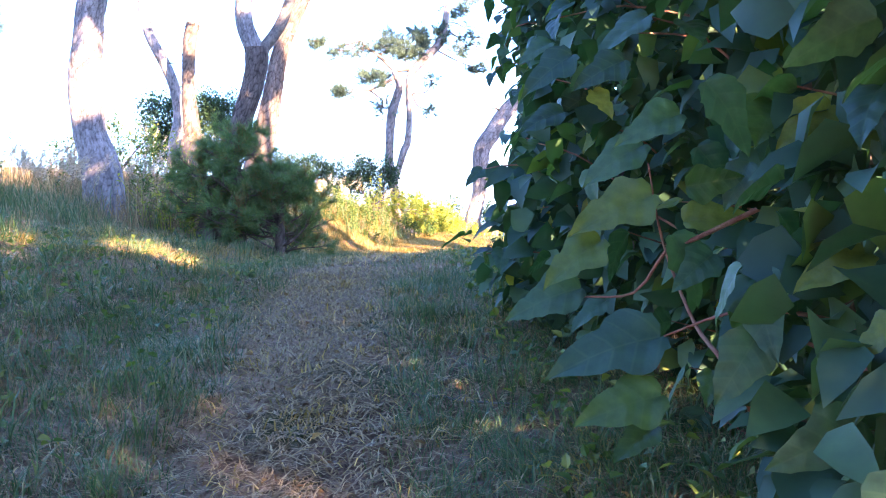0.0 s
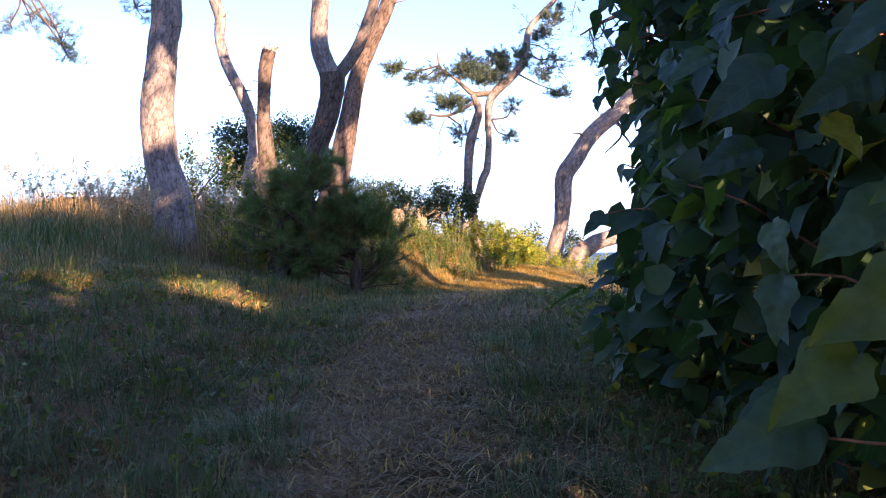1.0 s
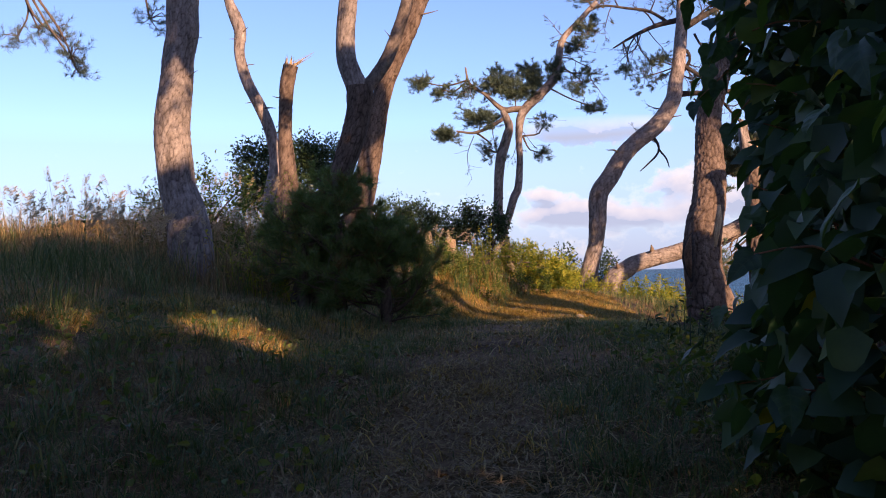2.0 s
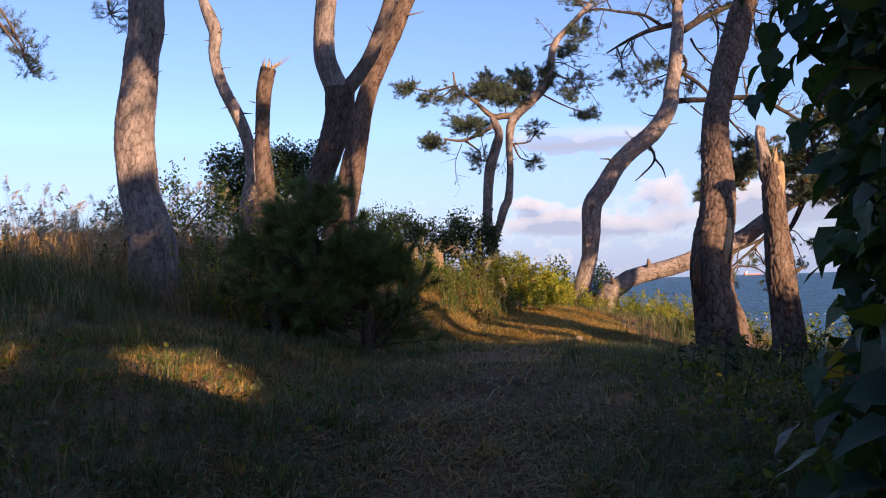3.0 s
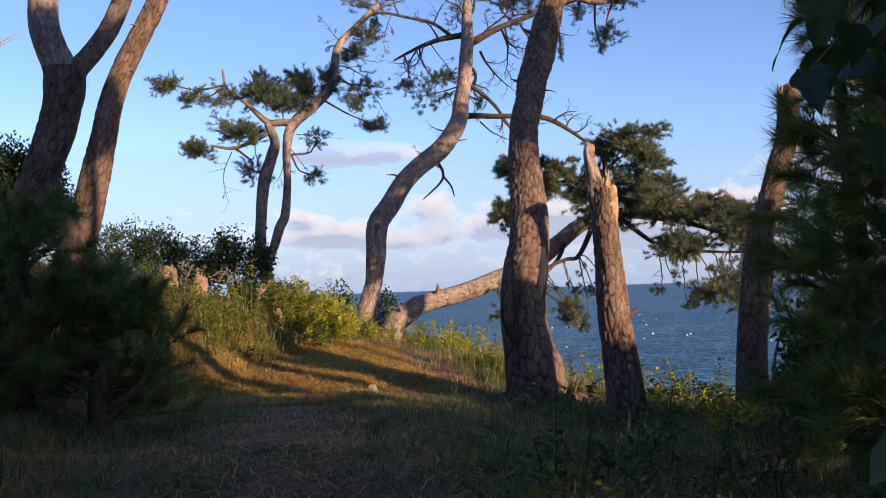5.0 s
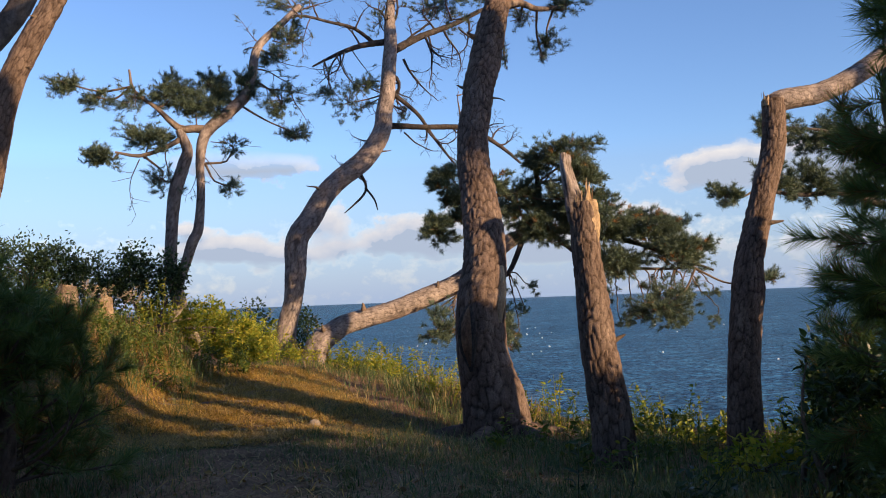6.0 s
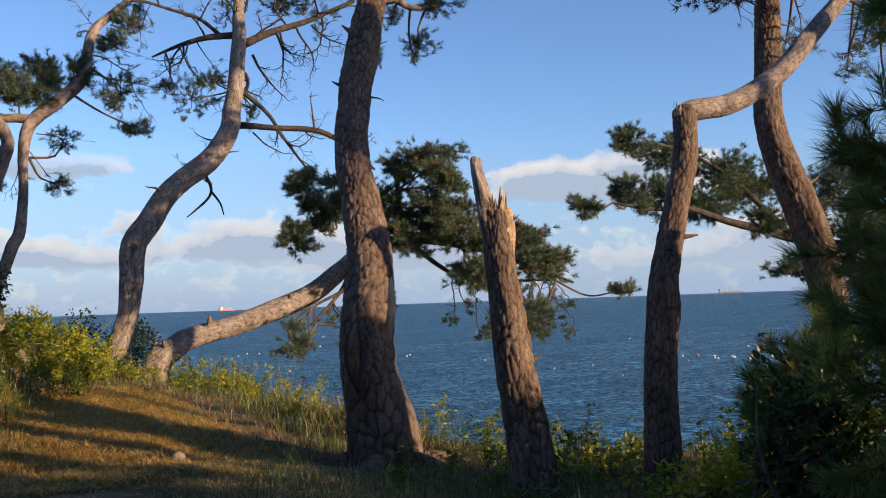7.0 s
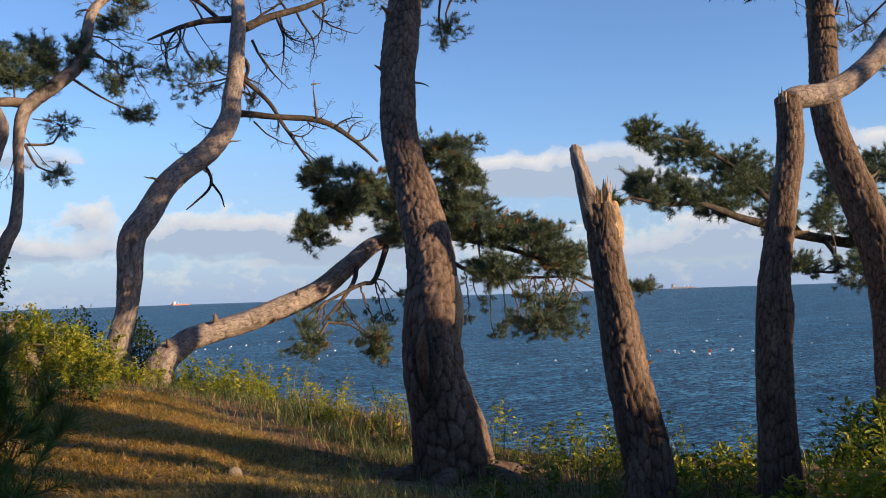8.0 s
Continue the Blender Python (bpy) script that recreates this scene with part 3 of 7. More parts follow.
build_ground()
build_sea()
build_backdrop()

# ---- the pines ----


def pine(points, label, seg=28, step=0.05, plate=(0.07, 0.13), depth=0.012, seed=1, flare=0.15, mat=BARK, name="pine_tree", category="pine tree"):
    root = thing(name, points[0][:3], label, category, "pines on the bank")
    b = Buf()
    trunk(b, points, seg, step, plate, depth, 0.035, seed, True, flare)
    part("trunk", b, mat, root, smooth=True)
    return root


MID_PATH = Vector((-1.25, 3.35, 2.04))


def set_back(root, k):
    """Moves a whole tree away from the middle of the path and enlarges it alike."""
    root.matrix_world = Matrix.Translation(MID_PATH) @ Matrix.Scale(k, 4) @ Matrix.Translation(-MID_PATH) @ root.matrix_world


def limb(root, points, seg=12, step=0.08, seed=1, mat=BARK_UPPER, depth=0.006):
    b = Buf()
    trunk(b, points, seg, step, (0.06, 0.11), depth, 0.05, seed)
    return part("limb", b, mat, root, smooth=True)


def crown(root, boughs, seed, per=26, length=0.11, width=0.008, mat=NEEDLE, brown=0.0, depth=2, gnarl=0.3, lift=0.1, fork=0.7, leafy=1.0, spread=0.9, wood_mat=TWIG, stout=1.0):
    """Side boughs with shoots and needles: each bough (place, way, length, radius)."""
    rng = np.random.RandomState(seed)
    tips = []
    for p, d, ln, r in boughs:
        wood = Buf()
        grow(wood, tips, p, d, ln, r * stout, depth, rng, gnarl, lift, fork, leafy)
        part("bough", wood, wood_mat, root, smooth=True)
    if tips:
        keep = [t for t in tips if rng.random() >= brown]
        dry = [t for t in tips if rng.random() < brown]
        nb = Buf()
        needles(nb, keep, rng, per, length, width, spread)
        part("needles", nb, mat, root, kind="stuff")
        if dry:
            nb = Buf()
            needles(nb, dry, rng, per, length, width, spread)
            part("dry_needles", nb, NEEDLE_BROWN, root, "rusty brown dry needles", kind="stuff")
    return tips



def clumped(root, clumps, anchors, seed, per=30, length=0.12, width=0.008, mat=NEEDLE, tips_per=150, brown=0.0, depth_ratio=0.9):
    """Cloud-like pads of needles: a bough from the nearest anchor to each pad (x, y, z, half width, half height, fullness)."""
    rng = np.random.RandomState(seed)
    anchors = np.asarray(anchors, float)
    live, dry = [], []
    for x, y, z, rx, rz, full in clumps:
        c = np.array([x, y, z - rz * 0.4])
        a = anchors[np.argmin(np.linalg.norm(anchors - c, axis=1))]
        wood = Buf()
        bend = (a + c) / 2 + rng.normal(0, 0.08, 3) + [0, 0, -0.08]
        tube(wood, spline([(*a, 0.026), (*bend, 0.018), (*c, 0.012)], 0.12), 6)
        nodes = max(9, int(34 * rx))
        got = max(10, int(tips_per * full * rx * (rz + 0.14) * 4.2))
        N = c + unit(rng.normal(0, 1, (nodes, 3))) * rng.uniform(0.35, 1.12, (nodes, 1)) * [rx, rx * depth_ratio, rz]
        for q in N:
            m = c * 0.45 + q * 0.55 + rng.normal(0, 0.05, 3)
            tube(wood, [(*c, 0.009), (*m, 0.007), (*q, 0.004)], 4)
        part("bough", wood, TWIG, root, smooth=True)
        who = rng.randint(0, nodes, got)
        P = N[who] + rng.normal(0, 0.40, (got, 3)) * [rx * 0.36 + 0.06, rx * 0.36 + 0.06, rz * 0.5 + 0.05]
        D = unit((P - c) * [1, 1, 0.6] + rng.normal(0, 0.10, (got, 3)) + [0, 0, 0.10])
        for p, d in zip(P, D):
            (dry if rng.random() < brown else live).append((p, d))
    nb = Buf()
    needles(nb, live, rng, per, length, width, 0.95)
    part("needles", nb, mat, root, kind="stuff")
    if dry:
        nb = Buf()
        needles(nb, dry, rng, per, length, width, 0.95)
        part("dry_needles", nb, NEEDLE_BROWN, root, "rusty brown dry needles", kind="stuff")


def hanging_sprays(root, starts, tufts, seed, size=0.13):
    """Bare twigs that droop from a bough and end in small tufts of needles."""
    rng = np.random.RandomState(seed)
    starts = np.asarray(starts, float)
    tips = []
    for t in tufts:
        t = np.asarray(t, float) + [0, rng.normal(0, 0.12), 0]
        up = starts[np.argmin(np.linalg.norm((starts - t) * [1, 0.4, 0.5], axis=1) + rng.uniform(0, 0.25, len(starts)))]
        wood = Buf()
        a = up + (t - up) * 0.35 + [rng.normal(0, 0.1), 0, 0.10]
        c = up + (t - up) * 0.75 + [rng.normal(0, 0.09), 0, -0.02]
        line = spline([(*up, 0.020), (*a, 0.015), (*c, 0.011), (*t, 0.006)], 0.07)
        line[1:-1, :3] += rng.normal(0, 0.012, (len(line) - 2, 3))
        tube(wood, line, 5)
        for k in range(rng.randint(3, 6)):
            q = line[rng.randint(len(line) // 3, len(line)), :3]
            e = q + np.array([rng.normal(0, 0.16), rng.normal(0, 0.12), rng.uniform(-0.28, 0.06)])
            tube(wood, [(*q, 0.006), (*((q + e) / 2 + [0, 0, 0.03]), 0.005), (*e, 0.003)], 4)
            if rng.random() < 0.45:
                tips += [(e + rng.normal(0, 0.03, 3), unit(e - q + rng.normal(0, 0.05, 3))) for _ in range(4)]
        tips += [(t + rng.normal(0, size * 0.55, 3) * [1, 1, 0.8], unit(rng.normal(0, 0.7, 3) + [0, 0, -0.2])) for _ in range(rng.randint(12, 22))]
        part("bough", wood, TWIG, root, smooth=True)
    nb = Buf()
    needles(nb, tips, rng, 26, 0.10, 0.010, 0.9, 0.05)
    part("needles", nb, NEEDLE, root, "drooping tufts of needles on bare twigs", kind="stuff")


# needle pads: x, y, z, half width, half height, fullness
LOW_RIM = [
    (3.97, 23.2, 5.05, 0.2, 0.10, 0.8), (4.52, 23.2, 4.95, 0.24, 0.12, 0.8), (4.02, 23.2, 4.45, 0.3, 0.12, 0.8), (3.74, 23.2, 4.02, 0.24, 0.12, 0.8), (4.29, 23.2, 4.12, 0.35, 0.14, 0.9),
    (4.95, 23.2, 4.85, 0.4, 0.2, 1.0), (7.09, 23.2, 5.66, 0.3, 0.12, 0.8), (6.82, 23.2, 5.2, 0.4, 0.16, 0.9), (7.14, 23.2, 4.95, 0.3, 0.12, 0.8), (7.29, 23.2, 4.55, 0.35, 0.14, 0.8),
    (8.41, 23.2, 4.15, 0.4, 0.13, 0.8), (9.24, 23.2, 3.95, 0.35, 0.12, 0.8), (8.84, 23.2, 3.5, 0.5, 0.16, 0.8), (9.75, 23.2, 3.5, 0.4, 0.14, 0.7), (7.5, 23.2, 3.25, 0.4, 0.14, 0.7), (9.4, 23.2, 3.2, 0.35, 0.12, 0.6),
]
LOW_CROWN = [
    (3.84, 23.0, 4.87, 0.41, 0.23, 1.0), (4.32, 23.0, 4.49, 0.55, 0.26, 1.0), (3.66, 23.0, 3.93, 0.33, 0.29, 1.0), (6.31, 23.0, 5.45, 0.64, 0.36, 1.0),
    (6.0, 24.0, 4.61, 0.77, 0.44, 1.0), (6.72, 22.5, 5.1, 0.23, 0.27, 1.0), (7.17, 23.0, 4.15, 0.76, 0.37, 1.0), (8.01, 22.5, 3.91, 0.66, 0.31, 1.0),
    (8.33, 22.0, 3.33, 0.59, 0.3, 1.0), (7.3, 22.5, 3.26, 0.75, 0.32, 1.0), (6.25, 23.5, 4.02, 0.65, 0.37, 1.0), (6.53, 23.0, 4.62, 0.53, 0.43, 1.0),
    (7.94, 22.0, 2.27, 0.69, 0.36, 0.6), (5.14, 23.5, 1.97, 0.31, 0.39, 0.6), (3.78, 23.5, 1.99, 0.32, 0.34, 0.45), (9.97, 21.5, 2.72, 0.38, 0.15, 0.5),
]
TWIN_CROWN = [
    (-2.95, 23.3, 6.57, 0.3, 0.15, 1.0), (-2.45, 23.3, 6.37, 0.25, 0.21, 0.7), (-1.8, 23.3, 6.42, 0.35, 0.28, 0.4), (-1.14, 23.3, 6.51, 0.51, 0.32, 1.0),
    (-0.74, 23.2, 6.22, 0.46, 0.23, 1.0), (-0.36, 23.4, 6.58, 0.4, 0.35, 1.0), (0.09, 23.3, 6.71, 0.3, 0.26, 0.7), (-1.56, 23.3, 5.63, 0.55, 0.21, 1.0),
    (-2.34, 23.3, 5.29, 0.39, 0.16, 1.0), (-1.36, 23.3, 4.93, 0.32, 0.28, 0.35), (0.84, 23.2, 6.45, 0.47, 0.4, 0.35), (1.05, 23.2, 5.76, 0.26, 0.13, 0.8),
    (-0.08, 23.2, 5.51, 0.23, 0.21, 0.3), (-0.16, 23.2, 4.75, 0.16, 0.16, 0.5), (1.0, 23.2, 7.64, 0.28, 0.28, 0.6), (0.75, 23.2, 7.28, 0.23, 0.28, 0.6),
]
BENT_TUFTS = [
    (3.51, 27.7, 7.88, 0.36, 0.21, 1.0), (3.05, 27.7, 7.55, 0.33, 0.53, 0.4), (3.37, 27.7, 7.33, 0.27, 0.24, 0.4), (2.5, 27.8, 7.65, 0.3, 0.21, 0.5),
    (1.76, 27.8, 9.75, 0.59, 0.21, 0.6), (4.38, 27.5, 7.2, 0.15, 0.21, 0.6), (3.94, 27.8, 9.54, 0.45, 0.3, 0.3),
]
FAR_CROWN = [
    (11.32, 22.5, 6.04, 0.47, 0.25, 1.0), (13.09, 23.0, 6.01, 0.67, 0.4, 1.0), (14.86, 23.0, 5.61, 0.8, 0.61, 1.0), (16.06, 23.0, 5.35, 0.57, 0.48, 1.0),
    (11.25, 22.5, 4.97, 0.55, 0.35, 1.0), (12.25, 22.5, 4.82, 0.51, 0.43, 1.0), (9.55, 22.0, 4.47, 0.39, 0.19, 0.7), (14.03, 23.0, 4.86, 0.68, 0.43, 1.0),
    (15.59, 22.5, 4.37, 0.55, 0.36, 0.8), (17.79, 22.0, 5.29, 0.71, 0.51, 1.0), (18.44, 21.5, 4.32, 0.85, 0.85, 1.0), (16.71, 21.0, 3.1, 0.56, 0.45, 0.8),
    (15.78, 22.0, 3.16, 0.54, 0.32, 0.6), (19.46, 22.0, 5.8, 0.59, 0.38, 1.0), (16.83, 22.0, 4.41, 0.47, 0.42, 0.6),
]
GREAT_TUFTS = [
    (4.98, 20.5, 6.96, 0.34, 0.23, 0.8), (5.33, 20.5, 7.58, 0.46, 0.17, 1.0), (4.21, 20.0, 7.14, 0.23, 0.19, 0.5), (4.86, 20.5, 6.64, 0.07, 0.15, 0.5),
    (3.71, 19.5, 6.3, 0.07, 0.17, 0.5), (3.73, 20.0, 7.54, 0.52, 0.21, 0.5), (3.39, 21.0, 7.4, 0.31, 0.22, 0.3),
]
ELBOW_TUFTS = [
    (8.12, 15.5, 6.11, 0.31, 0.26, 0.35), (9.07, 15.5, 5.91, 0.19, 0.14, 0.5), (9.48, 15.5, 6.2, 0.24, 0.19, 0.5), (9.91, 15.5, 6.5, 0.33, 0.25, 0.5),
]
ASLANT_TUFTS = [
    (9.69, 17.0, 6.65, 0.27, 0.36, 0.3), (12.12, 17.0, 7.0, 0.24, 0.22, 0.6), (11.2, 17.0, 6.24, 0.29, 0.13, 0.6), (14.07, 17.5, 6.64, 0.43, 0.65, 0.5),
    (13.21, 17.5, 5.9, 0.21, 0.19, 0.7), (13.38, 17.0, 7.6, 0.31, 0.31, 0.6),
]
HILL_TUFTS = [
    (-7.81, 15.6, 5.56, 0.31, 0.25, 0.6), (-7.72, 15.6, 5.34, 0.22, 0.13, 0.8), (-8.33, 15.6, 6.09, 0.31, 0.33, 0.5), (-8.66, 15.6, 5.92, 0.27, 0.18, 0.5),
    (-6.53, 15.6, 6.1, 0.31, 0.22, 0.6), (-7.97, 15.6, 5.88, 0.18, 0.27, 0.5),
]


def top_pads(x, y, z0, z1, reach, count, seed):
    """Needle pads of an upper crown spread round a stem."""
    rng = np.random.RandomState(seed)
    out = []
    for k in range(count):
        a, r, f = k * 2.4 + rng.uniform(-0.4, 0.4), reach * rng.uniform(0.25, 1.0), rng.random()
        out.append((x + r * math.cos(a), y + r * math.sin(a), z0 + (z1 - z0) * f, rng.uniform(0.45, 0.8), rng.uniform(0.18, 0.32), 0.8))
    return out


def stubs(root, items, seed):
    """Short dead snags: (place, way, length, radius)."""
    rng = np.random.RandomState(seed)
    for p, d, ln, r in items:
        b = Buf()
        grow(b, [], p, d, ln, r, 0, rng, 0.35, 0.0, 0.0, 0.0, 6)
        part("snag", b, TWIG, root, smooth=True)


def splinters(root, at, way, radius, count, length, seed):
    """A torn break: long pointed slivers of bare wood round the rim."""
    rng = np.random.RandomState(seed)
    at, way = np.array(at), unit(way)
    for k in range(count):
        a = 2 * math.pi * k / count + rng.uniform(-0.3, 0.3)
        side = unit(np.cross(way, [math.cos(a), math.sin(a), 0.3]))
        p = at + side * radius * rng.uniform(0.35, 0.85) - way * 0.12
        ln = length * rng.uniform(0.45, 1.1)
        q = p + (way + side * rng.uniform(-0.1, 0.2)) * ln
        w = radius * rng.uniform(0.25, 0.45)
        e1, e2 = side * w * 0.35, np.cross(way, side) * w
        b = Buf()
        b.add([p - e1 - e2, p + e1 - e2 * 0.7, p + e1 + e2, p - e1 + e2 * 0.8, (p + q) / 2 - e2 * 0.5, (p + q) / 2 + e1 * 0.6, (p + q) / 2 + e2 * 0.5, q],
              [[0, 1, 5], [0, 5, 4], [1, 2, 6], [1, 6, 5], [2, 3, 6], [3, 0, 4], [3, 4, 6], [4, 5, 7], [5, 6, 7], [6, 4, 7]])
        part("splinter", b, WOOD, root, "pale torn wood splinter")


def tall_pine():
    pts = [(-5.96, 15.65, 1.6, 0.40), (-5.98, 15.65, 2.05, 0.37), (-6.0, 15.65, 2.5, 0.345), (-6.06, 15.65, 2.98, 0.305), (-6.17, 15.65, 3.38, 0.27), (-6.21, 15.65, 3.79, 0.266), (-6.23, 15.65, 4.19, 0.262),
           (-6.21, 15.65, 4.59, 0.262), (-6.16, 15.65, 5.0, 0.252), (-6.11, 15.65, 5.4, 0.243), (-6.03, 15.65, 5.8, 0.25), (-6.02, 15.65, 6.3, 0.245), (-5.97, 15.65, 7.6, 0.22), (-6.1, 15.65, 9.2, 0.18)]
    root = pine(pts, "tall thick pine with pinkish grey plated bark on the bank", 84, 0.028, (0.085, 0.14), 0.014, 3, 0.12, BARK_PALE)
    stubs(root, [((-5.93, 15.56, 5.07), (1, -0.3, 0.1), 0.2, 0.012), ((-5.84, 15.56, 5.66), (1, -0.2, 0.05), 0.1, 0.01), ((-6.42, 15.7, 3.95), (-1, -0.2, 0.2), 0.08, 0.012)], 5)
    limb(root, [(-6.0, 15.8, 7.0, 0.09), (-6.9, 15.6, 7.3, 0.07), (-7.9, 15.4, 7.1, 0.05), (-8.5, 15.3, 6.8, 0.03)], 10, 0.1, 4)
    clumped(root, HILL_TUFTS, [(-6.3, 15.7, 7.1), (-6.9, 15.6, 7.3), (-7.9, 15.4, 7.1), (-8.5, 15.3, 6.8)], 6, 26, 0.11, 0.006)
    clumped(root, top_pads(-6.1, 15.8, 8.6, 10.6, 2.4, 12, 7), [(-6.0, 15.8, 8.6), (-6.1, 15.8, 9.2)], 7, 16, 0.16, 0.02, tips_per=90)
    return root


def curved_pine_pair():
    root = pine([(-6.3, 21.89, 3.3, 0.24), (-6.27, 21.89, 3.98, 0.175), (-6.2, 21.89, 4.5, 0.135), (-6.29, 21.89, 5.19, 0.133), (-6.51, 21.89, 5.8, 0.134), (-6.81, 21.89, 6.42, 0.122), (-6.96, 21.89, 7.04, 0.112), (-6.93, 21.89, 7.53, 0.134),
                 (-7.04, 21.89, 7.9, 0.135), (-7.17, 21.89, 8.27, 0.104), (-7.3, 21.95, 9.0, 0.09), (-7.2, 22.1, 9.9, 0.07)],
                "crooked pine with a sinuous bare stem leaning over the bank", 24, 0.06, (0.06, 0.12), 0.009, 11, 0.1, BARK_PALE)
    stubs(root, [((-6.36, 21.76, 5.75), (0.8, -0.2, 0.15), 0.3, 0.025), ((-6.62, 21.8, 5.9), (-0.8, -0.2, 0.2), 0.22, 0.02), ((-6.85, 21.8, 7.5), (0.7, -0.2, 0.5), 0.2, 0.016),
                 ((-6.79, 21.82, 6.75), (0.8, -0.1, 0.15), 0.22, 0.014), ((-7.0, 21.8, 7.35), (-1, 0, 0.2), 0.16, 0.014)], 12)
    clumped(root, top_pads(-7.2, 22.3, 9.4, 11.0, 1.8, 8, 13), [(-7.2, 22.3, 9.4), (-7.2, 22.3, 9.9)], 13, 16, 0.16, 0.02, tips_per=90)
    set_back(root, 1.06)


def snapped_pine():
    root = pine([(-6.0, 21.9, 3.2, 0.34), (-5.95, 21.9, 3.75, 0.26), (-5.93, 21.9, 4.2, 0.20), (-5.96, 21.9, 4.69, 0.172), (-5.98, 21.9, 5.18, 0.152), (-5.95, 21.9, 5.78, 0.152), (-5.92, 21.9, 6.14, 0.165), (-5.86, 21.9, 6.48, 0.172), (-5.80, 21.9, 6.72, 0.17)],
                "snapped pine trunk with a splintered top beside its twin", 26, 0.06, (0.06, 0.12), 0.01, 15, 0.12, name="broken_pine_trunk", category="tree trunk")
    splinters(root, (-5.84, 21.9, 6.72), (0.1, 0, 1), 0.16, 8, 0.42, 16)
    splinters(root, (-5.62, 21.88, 6.80), (1.0, -0.1, 0.55), 0.07, 4, 0.62, 17)
    stubs(root, [((-6.08, 21.8, 5.98), (-0.9, -0.2, 0.2), 0.14, 0.016)], 18)


def forked_pine():
    root = pine([(-3.92, 14.5, 1.45, 0.27), (-3.76, 14.5, 2.2, 0.205), (-3.62, 14.5, 2.7, 0.172), (-3.50, 14.5, 3.1, 0.158), (-3.34, 14.5, 3.53, 0.163), (-3.21, 14.5, 3.88, 0.175), (-3.13, 14.5, 4.2, 0.175), (-3.10, 14.5, 4.4, 0.19), (-3.10, 14.5, 4.56, 0.18)],
                "leaning pine that forks into two stems above head height", 72, 0.026, (0.08, 0.13), 0.013, 21, 0.1, BARK)
    limb(root, [(-3.12, 14.5, 4.36, 0.13), (-3.16, 14.5, 4.6, 0.14), (-3.22, 14.5, 4.76, 0.137), (-3.28, 14.5, 4.98, 0.132), (-3.28, 14.5, 5.34, 0.13), (-3.23, 14.5, 5.71, 0.132), (-3.15, 14.5, 6.3, 0.122), (-3.05, 14.6, 7.5, 0.1), (-3.2, 14.8, 8.8, 0.07)], 52, 0.03, 22, BARK_PALE)
    limb(root, [(-3.08, 14.5, 4.4, 0.10), (-2.96, 14.5, 4.58, 0.098), (-2.83, 14.5, 4.74, 0.096), (-2.68, 14.5, 4.97, 0.094), (-2.54, 14.5, 5.31, 0.086), (-2.42, 14.5, 5.67, 0.08), (-2.28, 14.55, 6.3, 0.07), (-2.25, 14.7, 7.2, 0.055)], 24, 0.045, 23)
    stubs(root, [((-2.63, 14.42, 5.2), (-0.3, -0.3, 0.6), 0.08, 0.01)], 24)
    clumped(root, top_pads(-3.0, 14.9, 7.4, 9.4, 1.9, 10, 25), [(-3.2, 14.8, 7.6), (-3.2, 14.9, 8.7)], 25, 16, 0.16, 0.02, tips_per=90)


def leaning_pine():
    root = pine([(-4.3, 20.58, 2.4, 0.36), (-4.15, 20.58, 3.2, 0.29), (-4.0, 20.58, 3.77, 0.255), (-3.87, 20.58, 4.32, 0.235), (-3.74, 20.58, 4.87, 0.205), (-3.63, 20.58, 5.43, 0.182), (-3.46, 20.58, 5.98, 0.168), (-3.20, 20.58, 6.53, 0.166), (-2.92, 20.58, 7.08, 0.163),
                 (-2.70, 20.58, 7.64, 0.162), (-2.35, 20.55, 8.3, 0.14), (-2.0, 20.5, 9.3, 0.11)],
                "thick pine leaning seaward with deeply cracked bark", 80, 0.03, (0.10, 0.18), 0.02, 31, 0.12, BARK)
    stubs(root, [((-2.72, 20.48, 7.3), (1, -0.2, -0.05), 0.42, 0.022), ((-3.33, 20.48, 6.05), (1, -0.3, 0.0), 0.18, 0.02), ((-3.14, 20.46, 6.8), (-0.6, -0.4, 0.1), 0.16, 0.02)], 32)
    clumped(root, top_pads(-2.0, 20.5, 9.0, 10.8, 2.0, 10, 33), [(-2.0, 20.5, 8.8), (-1.9, 20.5, 9.3)], 33, 16, 0.16, 0.02, tips_per=90)
    set_back(root, 1.10)


